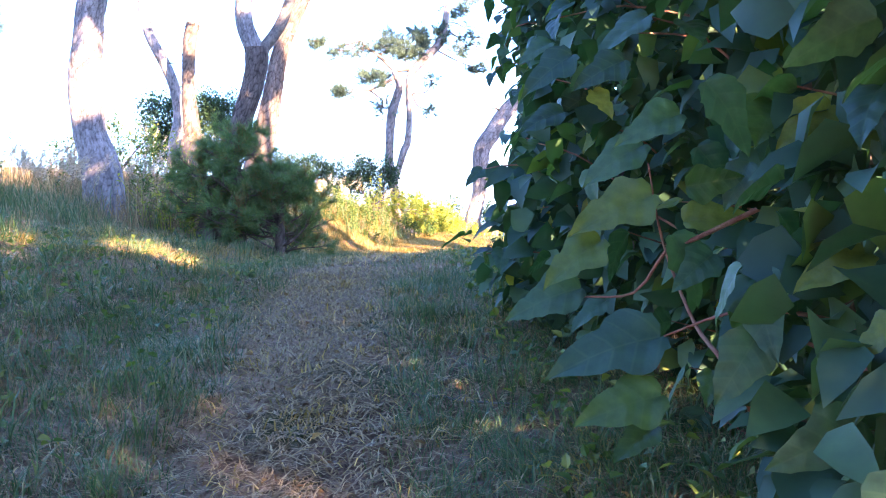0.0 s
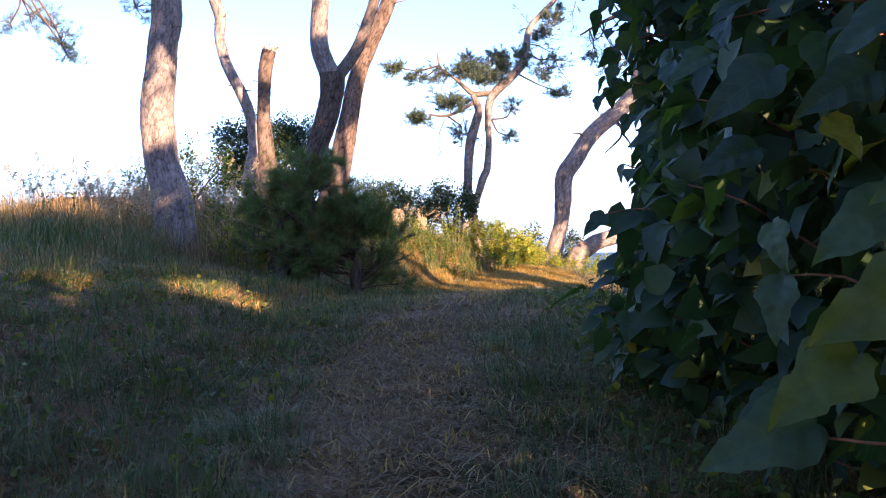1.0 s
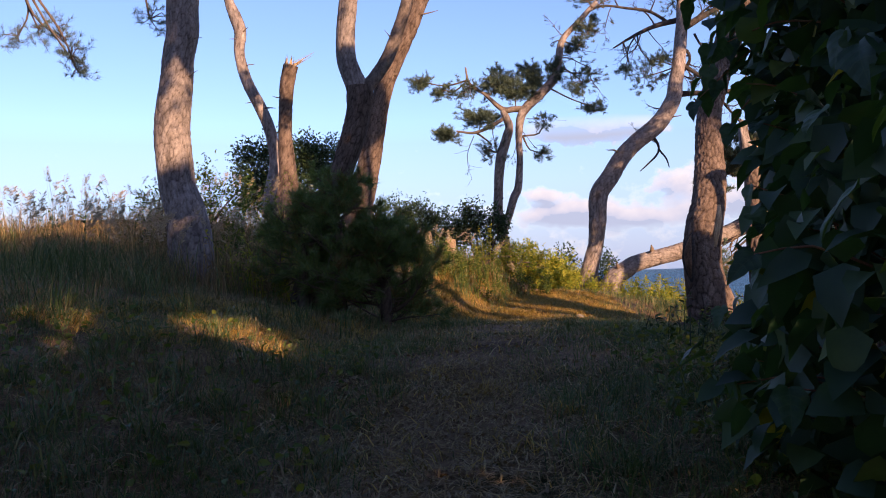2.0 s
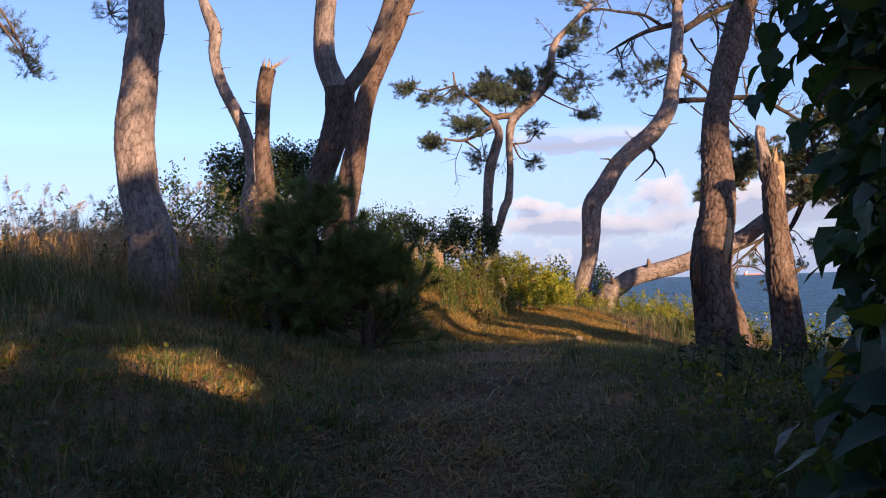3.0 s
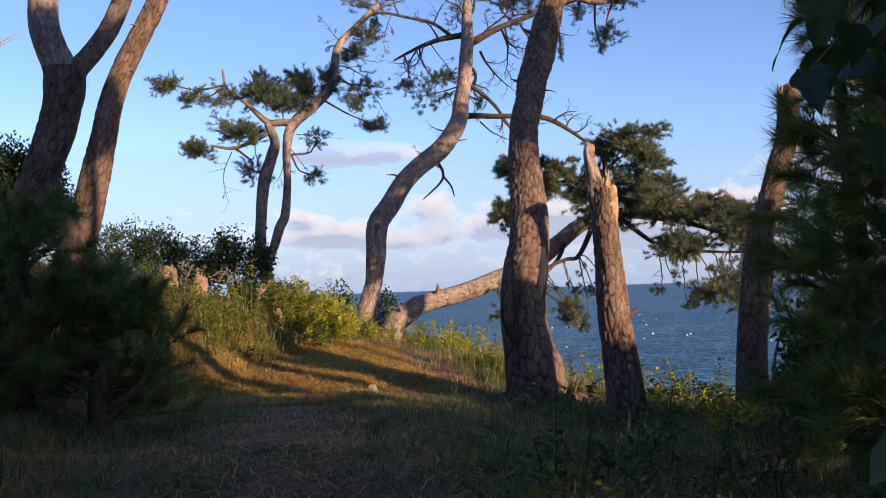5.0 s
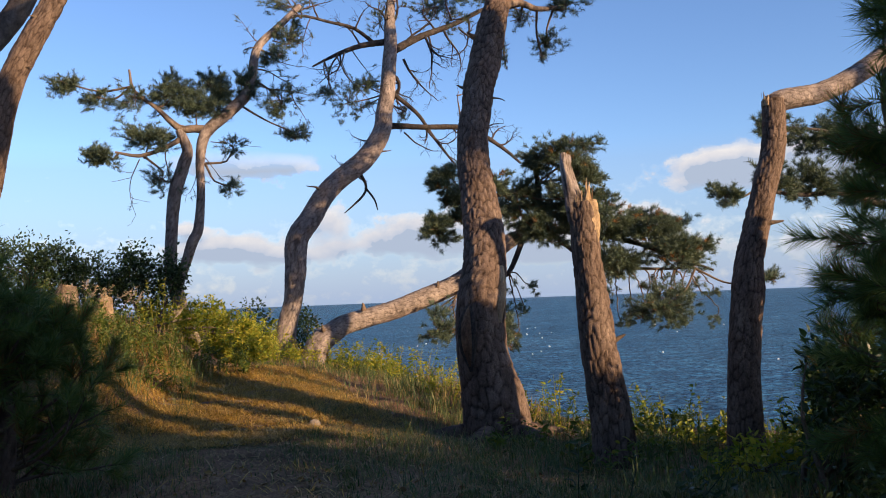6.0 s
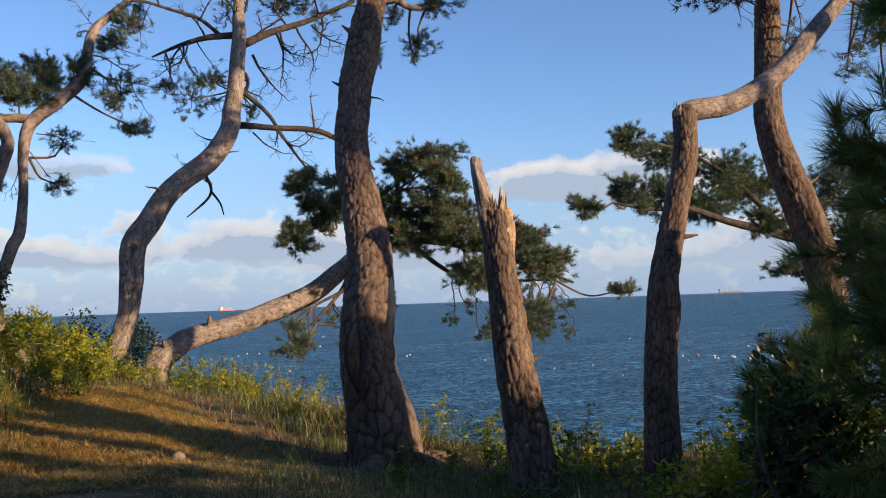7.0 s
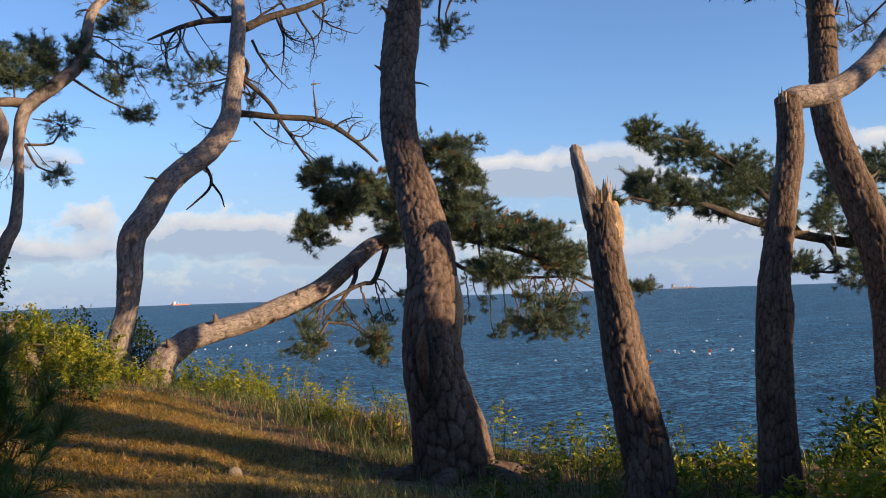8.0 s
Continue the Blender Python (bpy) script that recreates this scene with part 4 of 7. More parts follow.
def twin_stem_pine():
    root = pine([(-0.95, 23.3, 1.6, 0.19), (-1.04, 23.3, 2.2, 0.145), (-1.16, 23.3, 2.8, 0.124), (-1.24, 23.3, 3.29, 0.114), (-1.21, 23.3, 3.92, 0.112), (-1.14, 23.3, 4.56, 0.118), (-0.99, 23.3, 5.05, 0.11), (-0.91, 23.3, 5.33, 0.095), (-0.97, 23.3, 5.54, 0.088), (-1.05, 23.3, 5.73, 0.07)],
                "slender twin-stemmed pine with a ragged blue-green crown", 20, 0.06, (0.05, 0.1), 0.007, 41, 0.12, BARK_PALE)
    limb(root, [(-1.16, 23.26, 2.75, 0.09), (-0.98, 23.26, 3.27, 0.09), (-0.86, 23.26, 3.65, 0.098), (-0.75, 23.26, 3.9, 0.095), (-0.69, 23.26, 4.54, 0.078), (-0.69, 23.26, 5.05, 0.08), (-0.64, 23.26, 5.50, 0.094), (-0.50, 23.26, 5.77, 0.104), (-0.14, 23.26, 6.09, 0.106), (0.19, 23.26, 6.44, 0.104),
                (0.29, 23.26, 6.79, 0.094), (0.42, 23.26, 7.34, 0.08), (0.82, 23.26, 7.77, 0.066), (1.24, 23.26, 8.21, 0.052)], 18, 0.06, 42, BARK_PALE)
    limb(root, [(-0.5, 23.28, 5.74, 0.085), (-0.78, 23.3, 5.76, 0.078), (-1.05, 23.3, 5.76, 0.07), (-1.44, 23.3, 6.12, 0.04), (-1.82, 23.3, 6.43, 0.029), (-1.9, 23.3, 6.81, 0.02)], 10, 0.07, 43)
    limb(root, [(-0.99, 23.3, 5.65, 0.058), (-1.09, 23.3, 5.51, 0.05), (-1.69, 23.3, 5.24, 0.035), (-2.17, 23.3, 5.29, 0.02)], 10, 0.07, 44)
    clumped(root, TWIN_CROWN, [(-0.6, 23.3, 5.8), (-1.0, 23.3, 5.83), (-1.44, 23.3, 6.12), (-1.85, 23.3, 6.5), (-1.1, 23.3, 5.5), (-1.69, 23.3, 5.24), (-2.1, 23.3, 5.28), (0.0, 23.25, 6.25), (0.34, 23.25, 6.7), (0.45, 23.25, 7.3), (1.1, 23.25, 7.9), (-0.6, 23.25, 5.1)], 45, 32, 0.10, 0.0085, tips_per=360)
    crown(root, [((0.3, 23.2, 6.6), (0.9, 0, -0.1), 1.1, 0.016), ((0.4, 23.2, 6.9), (0.8, 0.1, 0.2), 0.9, 0.016), ((0.45, 23.3, 7.2), (0.7, 0, -0.3), 0.8, 0.014), ((1.0, 23.2, 6.55), (0.2, 0, -1), 0.8, 0.012), ((0.7, 23.3, 7.5), (0.8, -0.1, -0.2), 0.8, 0.014), ((0.5, 23.3, 7.4), (-0.8, 0, 0.5), 0.6, 0.012)],
          46, 20, 0.09, 0.008, depth=1, gnarl=0.4, lift=-0.3, leafy=0.3)
    crown(root, [((-0.5, 23.2, 5.5), (0.8, -0.1, -0.3), 0.8, 0.01), ((-0.6, 23.2, 5.2), (0.5, -0.1, -0.7), 0.8, 0.009), ((-0.75, 23.2, 5.0), (-0.3, -0.1, -0.9), 0.7, 0.01), ((-1.3, 23.2, 5.3), (-0.1, -0.1, -1), 0.8, 0.012), ((-1.75, 23.2, 5.15), (-0.4, 0, -0.9), 1.1, 0.012),
                 ((0.45, 23.2, 7.3), (-0.9, 0, 0.25), 0.6, 0.015), ((1.2, 23.2, 8.0), (-0.6, 0, 0.6), 0.7, 0.012), ((1.25, 23.2, 8.1), (0.8, 0, 0.3), 0.9, 0.015)], 47, 18, 0.08, 0.008, depth=1, gnarl=0.45, lift=-0.2, leafy=0.3)
    set_back(root, 1.09)


def bent_pine():
    root = pine([(1.0, 26.15, 0.9, 0.38), (1.06, 26.2, 1.4, 0.30), (1.14, 26.23, 1.8, 0.245), (1.24, 26.25, 2.2, 0.208), (1.35, 26.26, 2.6, 0.198), (1.42, 26.28, 3.16, 0.222), (1.50, 26.42, 3.9, 0.245), (1.83, 26.57, 4.4, 0.25), (2.2, 26.7, 4.94, 0.236), (2.57, 26.79, 5.31, 0.222), (3.19, 26.91, 5.8, 0.226),
                 (3.7, 27.08, 6.5, 0.21), (3.82, 27.2, 7.0, 0.198), (3.96, 27.33, 7.65, 0.185), (4.07, 27.48, 8.36, 0.172), (4.15, 27.58, 8.9, 0.155), (4.2, 27.7, 9.77, 0.11), (4.5, 27.8, 11.2, 0.06)],
                "pine with a sharply bent trunk and mostly dead branches", 56, 0.04, (0.09, 0.15), 0.012, 51, 0.25, BARK_PALE)
    limb(root, [(1.2, 26.25, 2.1, 0.06), (1.32, 26.2, 1.7, 0.07), (1.38, 26.2, 1.2, 0.08)], 10, 0.08, 52)
    limb(root, [(4.25, 27.7, 8.7, 0.11), (4.47, 27.75, 8.83, 0.092), (5.11, 27.8, 9.18, 0.083), (5.87, 27.8, 9.49, 0.068), (6.43, 27.8, 9.79, 0.055), (7.2, 27.8, 10.2, 0.04)], 12, 0.05, 53, SHADE_DARK_BARK, 0.014)
    limb(root, [(4.2, 27.75, 8.95, 0.09), (3.51, 27.8, 8.82, 0.067), (3.02, 27.8, 8.64, 0.052), (2.65, 27.8, 8.46, 0.037), (2.22, 27.8, 8.22, 0.02)], 10, 0.05, 54, SHADE_DARK_BARK, 0.014)
    limb(root, [(3.8, 27.8, 8.88, 0.05), (3.28, 27.8, 9.23, 0.045), (2.68, 27.8, 9.35, 0.037), (1.97, 27.8, 9.46, 0.03), (1.5, 27.8, 9.3, 0.02)], 8, 0.05, 55, SHADE_DARK_BARK, 0.014)
    limb(root, [(3.75, 27.3, 6.7, 0.09), (4.3, 27.3, 6.72, 0.076), (4.86, 27.3, 6.71, 0.067), (5.7, 27.3, 6.73, 0.066), (6.25, 27.3, 6.61, 0.059), (6.91, 27.3, 6.24, 0.045), (7.4, 27.3, 5.85, 0.03)], 10, 0.05, 56, SHADE_DARK_BARK, 0.014)
    limb(root, [(4.0, 27.35, 7.6, 0.06), (4.68, 27.3, 7.04, 0.048), (5.06, 27.3, 6.5, 0.04), (5.79, 27.3, 5.58, 0.02)], 8, 0.05, 57, SHADE_DARK_BARK, 0.014)
    stubs(root, [((2.12, 26.6, 5.02), (-0.8, -0.1, 0.55), 0.55, 0.035), ((3.42, 26.92, 6.0), (1, -0.1, 0.0), 0.5, 0.035), ((5.8, 27.2, 6.75), (-0.1, 0, 1), 0.85, 0.035), ((5.7, 27.2, 7.5), (0.9, 0, 0.3), 0.3, 0.025), ((3.0, 26.85, 5.55), (0.3, -0.1, -1), 0.4, 0.03)], 58)
    limb(root, [(3.02, 26.9, 5.6, 0.05), (3.22, 26.9, 5.25, 0.036), (3.18, 26.9, 5.0, 0.03), (2.9, 26.9, 4.72, 0.022), (2.7, 26.9, 4.55, 0.012)], 8, 0.05, 64, SHADE_DARK_BARK)
    limb(root, [(3.21, 26.9, 5.15, 0.03), (3.42, 26.9, 4.88, 0.022), (3.5, 26.9, 4.62, 0.012)], 8, 0.05, 65, SHADE_DARK_BARK)
    dead = [((4.1, 27.4, 8.0), (0.9, -0.1, -0.2), 1.2, 0.045), ((4.5, 27.7, 8.5), (0.6, -0.1, -0.8), 1.4, 0.03), ((5.1, 27.7, 9.1), (0.5, 0, -0.85), 1.5, 0.03), ((5.6, 27.7, 9.3), (0.3, 0, -0.9), 1.3, 0.028), ((4.9, 27.2, 6.6), (0.5, 0, -0.8), 1.4, 0.02),
            ((4.3, 27.2, 6.55), (0.6, -0.1, -0.7), 1.1, 0.02), ((6.3, 27.2, 6.6), (0.6, 0, 0.5), 0.7, 0.02), ((6.0, 27.7, 9.4), (0.7, 0, -0.6), 1.2, 0.025), ((4.25, 27.7, 9.4), (0.6, 0, 0.7), 1.2, 0.03), ((4.2, 27.7, 9.2), (-0.6, 0, 0.8), 1.1, 0.03), ((3.3, 27.7, 9.2), (0.1, 0, 0.9), 0.7, 0.02),
            ((5.4, 27.2, 6.0), (0.7, 0, -0.5), 0.8, 0.014), ((3.9, 27.3, 7.0), (-0.7, 0, -0.4), 0.5, 0.014), ((3.7, 27.2, 6.4), (-0.8, 0, -0.1), 0.6, 0.012)]
    dead += [((4.6, 27.8, 8.95), (0.5, 0, 0.75), 1.1, 0.03), ((5.4, 27.8, 9.3), (-0.2, 0, 0.9), 1.0, 0.028), ((3.4, 27.8, 8.85), (-0.2, 0, 0.9), 0.9, 0.022), ((2.9, 27.8, 8.6), (-0.5, 0, -0.8), 1.3, 0.022), ((6.3, 27.8, 9.7), (0.3, 0, -0.9), 1.4, 0.028), ((2.4, 27.8, 9.4), (-0.2, 0, 0.8), 0.9, 0.02), ((6.6, 27.3, 6.4), (0.5, 0, 0.7), 0.7, 0.025)]
    dead += [((4.9, 27.3, 6.7), (0.1, 0, -1), 0.6, 0.02), ((5.6, 27.3, 6.7), (0.3, 0, -0.9), 0.5, 0.018), ((3.1, 27.0, 5.6), (-0.6, -0.2, 0.5), 0.5, 0.02), ((3.5, 27.1, 6.3), (-0.9, -0.1, 0.2), 0.6, 0.02), ((3.9, 27.3, 7.3), (0.8, -0.1, -0.4), 0.9, 0.022),
             ((4.0, 27.4, 7.7), (-0.8, -0.1, 0.0), 0.5, 0.02), ((5.2, 27.8, 9.2), (0.4, 0, -0.9), 1.2, 0.026), ((2.9, 27.8, 8.6), (0.2, 0, -1), 1.0, 0.022), ((6.8, 27.3, 6.3), (0.8, 0, 0.3), 0.6, 0.022)]
    crown(root, dead, 59, 16, 0.09, 0.008, depth=2, gnarl=0.55, lift=-0.05, fork=0.75, leafy=0.03, wood_mat=SHADE_DARK_BARK, stout=1.25)
    clumped(root, BENT_TUFTS, [(3.0, 27.8, 8.6), (2.5, 27.8, 8.4), (2.0, 27.8, 9.4), (4.1, 27.5, 7.6), (4.2, 27.7, 9.3), (3.5, 27.8, 8.8)], 62, 34, 0.11, 0.009)
    crown(root, [((3.0, 27.7, 8.6), (-0.1, 0, -1), 1.4, 0.022), ((2.8, 27.7, 8.5), (0.3, 0, -0.9), 1.5, 0.02), ((2.5, 27.7, 8.4), (-0.3, 0, -0.9), 1.2, 0.018), ((2.2, 27.8, 9.4), (-0.5, 0, -0.6), 1.0, 0.016), ((3.2, 27.8, 8.7), (0.5, 0, -0.7), 1.2, 0.016), ((4.0, 27.2, 7.2), (0.6, -0.2, -0.5), 0.6, 0.012)], 60, 24, 0.1, 0.009, depth=1, gnarl=0.4, lift=-0.2, leafy=0.45)
    crown(root, [((2.0, 27.8, 9.5), (-0.5, 0, 0.6), 1.4, 0.02), ((4.3, 27.8, 10.2), (-0.8, 0, 0.4), 1.9, 0.04), ((6.9, 27.8, 10.1), (0.8, 0, -0.2), 1.3, 0.03)], 61, 18, 0.11, 0.01, depth=2, gnarl=0.4, leafy=0.3)
    clumped(root, top_pads(4.8, 27.8, 10.4, 12.0, 2.2, 9, 63), [(4.3, 27.8, 10.4), (4.5, 27.8, 11.0)], 63, 16, 0.16, 0.02, tips_per=90)


def prostrate_pine():
    root = pine([(1.25, 24.95, 0.75, 0.32), (1.47, 25.0, 1.19, 0.267), (1.67, 25.07, 1.62, 0.243), (1.99, 25.13, 1.86, 0.223), (2.32, 25.2, 2.03, 0.214), (3.21, 25.27, 2.24, 0.204), (4.16, 25.33, 2.53, 0.208), (4.92, 25.4, 2.84, 0.204), (5.6, 25.47, 3.29, 0.195), (6.18, 25.53, 3.71, 0.178), (6.7, 25.5, 3.9, 0.13), (7.1, 25.1, 4.0, 0.07)],
                "low pine trunk leaning out over the water under a dark crown", 56, 0.035, (0.08, 0.13), 0.013, 71, 0.12, BARK_PALE)
    stubs(root, [((2.62, 25.0, 2.3), (-0.1, -0.3, 1), 0.14, 0.07), ((1.75, 24.95, 1.9), (-0.6, -0.3, 0.8), 0.12, 0.05), ((4.35, 25.2, 2.72), (0.1, -0.2, 1), 0.1, 0.05)], 72)
    limb(root, [(6.3, 25.5, 3.75, 0.1), (6.6, 24.8, 4.25, 0.08), (6.3, 24.0, 4.9, 0.06), (5.9, 23.4, 5.3, 0.035)], 10, 0.07, 73, SHADE_DARK_BARK, 0.01)
    limb(root, [(6.6, 25.4, 3.85, 0.1), (7.0, 24.6, 3.9, 0.085), (7.6, 23.6, 3.7, 0.06), (8.2, 22.8, 3.4, 0.045), (9.2, 22.0, 2.85, 0.025)], 10, 0.07, 74, SHADE_DARK_BARK, 0.01)
    limb(root, [(5.8, 25.45, 3.4, 0.06), (5.5, 25.0, 3.0, 0.05), (5.0, 24.6, 2.6, 0.035), (4.4, 24.2, 2.2, 0.02)], 8, 0.07, 75, SHADE_DARK_BARK, 0.01)
    limb(root, [(6.3, 24.2, 4.7, 0.05), (5.4, 23.5, 4.6, 0.04), (4.5, 23.2, 4.4, 0.025)], 8, 0.07, 76, SHADE_DARK_BARK, 0.01)
    clumped(root, LOW_CROWN, [(6.3, 25.5, 3.75), (6.6, 24.8, 4.3), (6.3, 24.0, 4.9), (5.6, 23.6, 4.6), (7.0, 24.6, 3.9), (7.6, 23.6, 3.7), (8.2, 22.8, 3.4), (5.0, 24.6, 2.6), (4.5, 24.2, 2.2), (8.9, 22.2, 2.9), (4.6, 23.4, 4.2)], 77, 42, 0.12, 0.010, tips_per=300, brown=0.05)
    clumped(root, LOW_RIM, [(5.6, 23.6, 4.6), (4.6, 23.4, 4.2), (6.3, 24.0, 4.9), (7.6, 23.6, 3.7), (8.2, 22.8, 3.4), (7.0, 24.6, 3.9)], 76, 40, 0.12, 0.010, tips_per=260, brown=0.05)
    limb(root, [(6.5, 25.4, 3.7, 0.07), (5.96, 25.0, 3.0, 0.05), (5.54, 24.8, 2.91, 0.04), (4.71, 24.6, 2.6, 0.028), (4.15, 24.5, 2.3, 0.014)], 8, 0.06, 77, SHADE_DARK_BARK, 0.01)
    limb(root, [(6.9, 24.6, 3.8, 0.06), (7.4, 23.8, 3.15, 0.045), (8.1, 23.5, 3.0, 0.035), (8.9, 23.5, 2.95, 0.03), (9.7, 23.4, 2.95, 0.02)], 8, 0.06, 78, SHADE_DARK_BARK, 0.01)
    hanging_sprays(root, [(5.96, 25.0, 3.0), (5.54, 24.8, 2.9), (5.1, 24.7, 2.75), (4.71, 24.6, 2.6), (6.2, 25.2, 3.3)],
                   [(4.19, 24.6, 2.21), (4.04, 24.6, 1.75), (4.28, 24.6, 1.66), (4.51, 24.6, 1.95), (5.46, 24.6, 1.9), (5.71, 24.6, 2.21), (6.11, 24.6, 2.19), (5.76, 24.6, 1.6), (5.84, 24.6, 1.38), (6.33, 24.6, 2.71), (5.38, 24.6, 1.74), (5.0, 24.6, 2.3)], 79)
    hanging_sprays(root, [(7.4, 23.8, 3.15), (7.8, 23.6, 3.05), (8.1, 23.5, 3.0), (8.5, 23.5, 2.97), (8.9, 23.5, 2.95), (9.3, 23.5, 2.95), (9.7, 23.4, 2.95)],
                   [(8.0, 23.5, 1.8), (8.28, 23.5, 2.03), (8.46, 23.5, 2.1), (8.1, 23.5, 1.95), (9.02, 23.5, 2.0), (9.48, 23.5, 1.8), (9.29, 23.5, 1.75), (9.2, 23.5, 1.9), (10.28, 23.5, 1.8), (7.23, 23.5, 2.15), (8.69, 23.5, 2.6), (9.62, 23.5, 2.5), (10.21, 23.5, 2.4), (8.8, 23.5, 2.4), (7.6, 23.5, 2.5), (9.0, 23.5, 2.75), (9.9, 23.5, 2.65)], 80)


def great_pine():
    root = pine([(2.12, 16.28, 0.2, 0.52), (2.09, 16.3, 0.62, 0.44), (2.09, 16.35, 0.85, 0.405), (2.06, 16.4, 1.26, 0.36), (2.01, 16.45, 1.56, 0.322), (1.97, 16.5, 1.86, 0.304), (1.98, 16.55, 2.16, 0.298), (2.03, 16.6, 2.46, 0.288), (2.15, 16.75, 2.83, 0.264), (2.24, 16.95, 3.16, 0.247), (2.31, 17.2, 3.5, 0.231), (2.37, 17.45, 3.87, 0.216),
                 (2.44, 17.75, 4.25, 0.204), (2.56, 18.05, 4.66, 0.208), (2.74, 18.35, 5.1, 0.213), (2.92, 18.65, 5.56, 0.222), (3.14, 18.9, 6.04, 0.23), (3.33, 19.1, 6.52, 0.212), (3.54, 19.3, 7.03, 0.182), (3.8, 19.4, 7.9, 0.15), (3.9, 19.5, 9.2, 0.09)],
                "old pine with thick plated bark and an open wound", 96, 0.02, (0.10, 0.17), 0.026, 81, 0.22, BARK)
    # bare wounds where the bark has torn away
    b = Buf()
    trunk(b, [(1.75, 16.27, 1.70, 0.03), (1.728, 16.29, 1.93, 0.065), (1.743, 16.335, 2.16, 0.07), (1.815, 16.41, 2.40, 0.03)], 18, 0.02, (0.03, 0.25), 0.012, 0.08, 82)
    wound = part("wound", b, WOUND, root, "brown exposed wood in a torn bark wound", smooth=True)
    for side in (-1, 1):
        b = Buf()
        trunk(b, [(1.745, 16.26, 1.64, 0.016), (1.722 + 0.055 * side, 16.28 - 0.045 * side, 1.92, 0.03), (1.738 + 0.055 * side, 16.325 - 0.045 * side, 2.18, 0.03), (1.82, 16.41, 2.46, 0.016)], 12, 0.02, (0.02, 0.1), 0.012, 0.1, 97 + side)
        part("wound_lip", b, SHADE_DARK_BARK, wound, "dark rolled bark lip of the wound", smooth=True)
    b = Buf()
    trunk(b, [(2.125, 16.30, 2.18, 0.03), (2.175, 16.36, 2.42, 0.05), (2.232, 16.445, 2.64, 0.05), (2.265, 16.51, 2.84, 0.025)], 18, 0.02, (0.03, 0.25), 0.012, 0.08, 83)
    part("wound", b, WOOD, root, "long pale strip of exposed wood", smooth=True)
    for k, (a, ln) in enumerate([(-2.4, 1.0), (-1.2, 0.9), (-0.5, 1.1), (0.4, 0.8), (2.6, 0.9)]):
        x, y = 2.1 + math.cos(a) * 0.42, 16.32 + math.sin(a) * 0.42
        x2, y2 = x + math.cos(a) * ln * 0.6, y + math.sin(a) * ln * 0.6
        b = Buf()
        trunk(b, [(2.1, 16.34, 0.95, 0.14), (x, y, float(height(x, y)) + 0.06, 0.1), (x2, y2, float(height(x2, y2)) - 0.06, 0.05)], 12, 0.06, (0.05, 0.1), 0.01, 0.06, 84 + k)
        part("root", b, BARK, root, smooth=True)
    stubs(root, [((2.95, 18.4, 5.33), (0.9, -0.3, 0.05), 0.3, 0.02), ((2.68, 18.6, 5.5), (-0.9, -0.3, 0.2), 0.14, 0.03), ((3.02, 19.0, 6.4), (-0.9, -0.3, 0.2), 0.12, 0.04), ((2.45, 17.35, 3.9), (0.6, -0.5, -0.5), 0.16, 0.012), ((3.3, 18.9, 6.2), (0.9, -0.2, 0.3), 0.3, 0.015)], 85)
    limb(root, [(3.45, 19.2, 6.9, 0.08), (4.0, 19.6, 7.2, 0.06), (4.6, 20.1, 7.3, 0.045), (5.2, 20.5, 7.5, 0.03)], 10, 0.07, 86)
    limb(root, [(3.55, 19.3, 7.1, 0.06), (3.3, 19.9, 7.5, 0.05), (3.1, 20.6, 7.6, 0.035)], 10, 0.07, 87)
    clumped(root, GREAT_TUFTS, [(3.6, 19.4, 7.0), (4.2, 19.8, 7.25), (4.6, 20.1, 7.3), (5.1, 20.5, 7.45), (3.2, 20.4, 7.55)], 88, 34, 0.10, 0.007)
    clumped(root, top_pads(4.0, 19.4, 8.2, 10.4, 2.2, 14, 89), [(3.8, 19.4, 8.0), (3.9, 19.5, 9.1)], 89, 16, 0.16, 0.02, tips_per=90)
    # long limb and pads added out of view, to shade the bent pine
    limb(root, [(3.9, 19.45, 8.9, 0.07), (5.4, 20.0, 9.5, 0.055), (7.0, 20.6, 9.9, 0.04), (8.4, 21.0, 10.1, 0.02)], 8, 0.12, 90)
    clumped(root, top_pads(7.4, 20.8, 9.9, 10.9, 2.0, 14, 90), [(5.4, 20.0, 9.5), (7.0, 20.6, 9.9), (8.3, 21.0, 10.1)], 90, 16, 0.16, 0.02, tips_per=110)


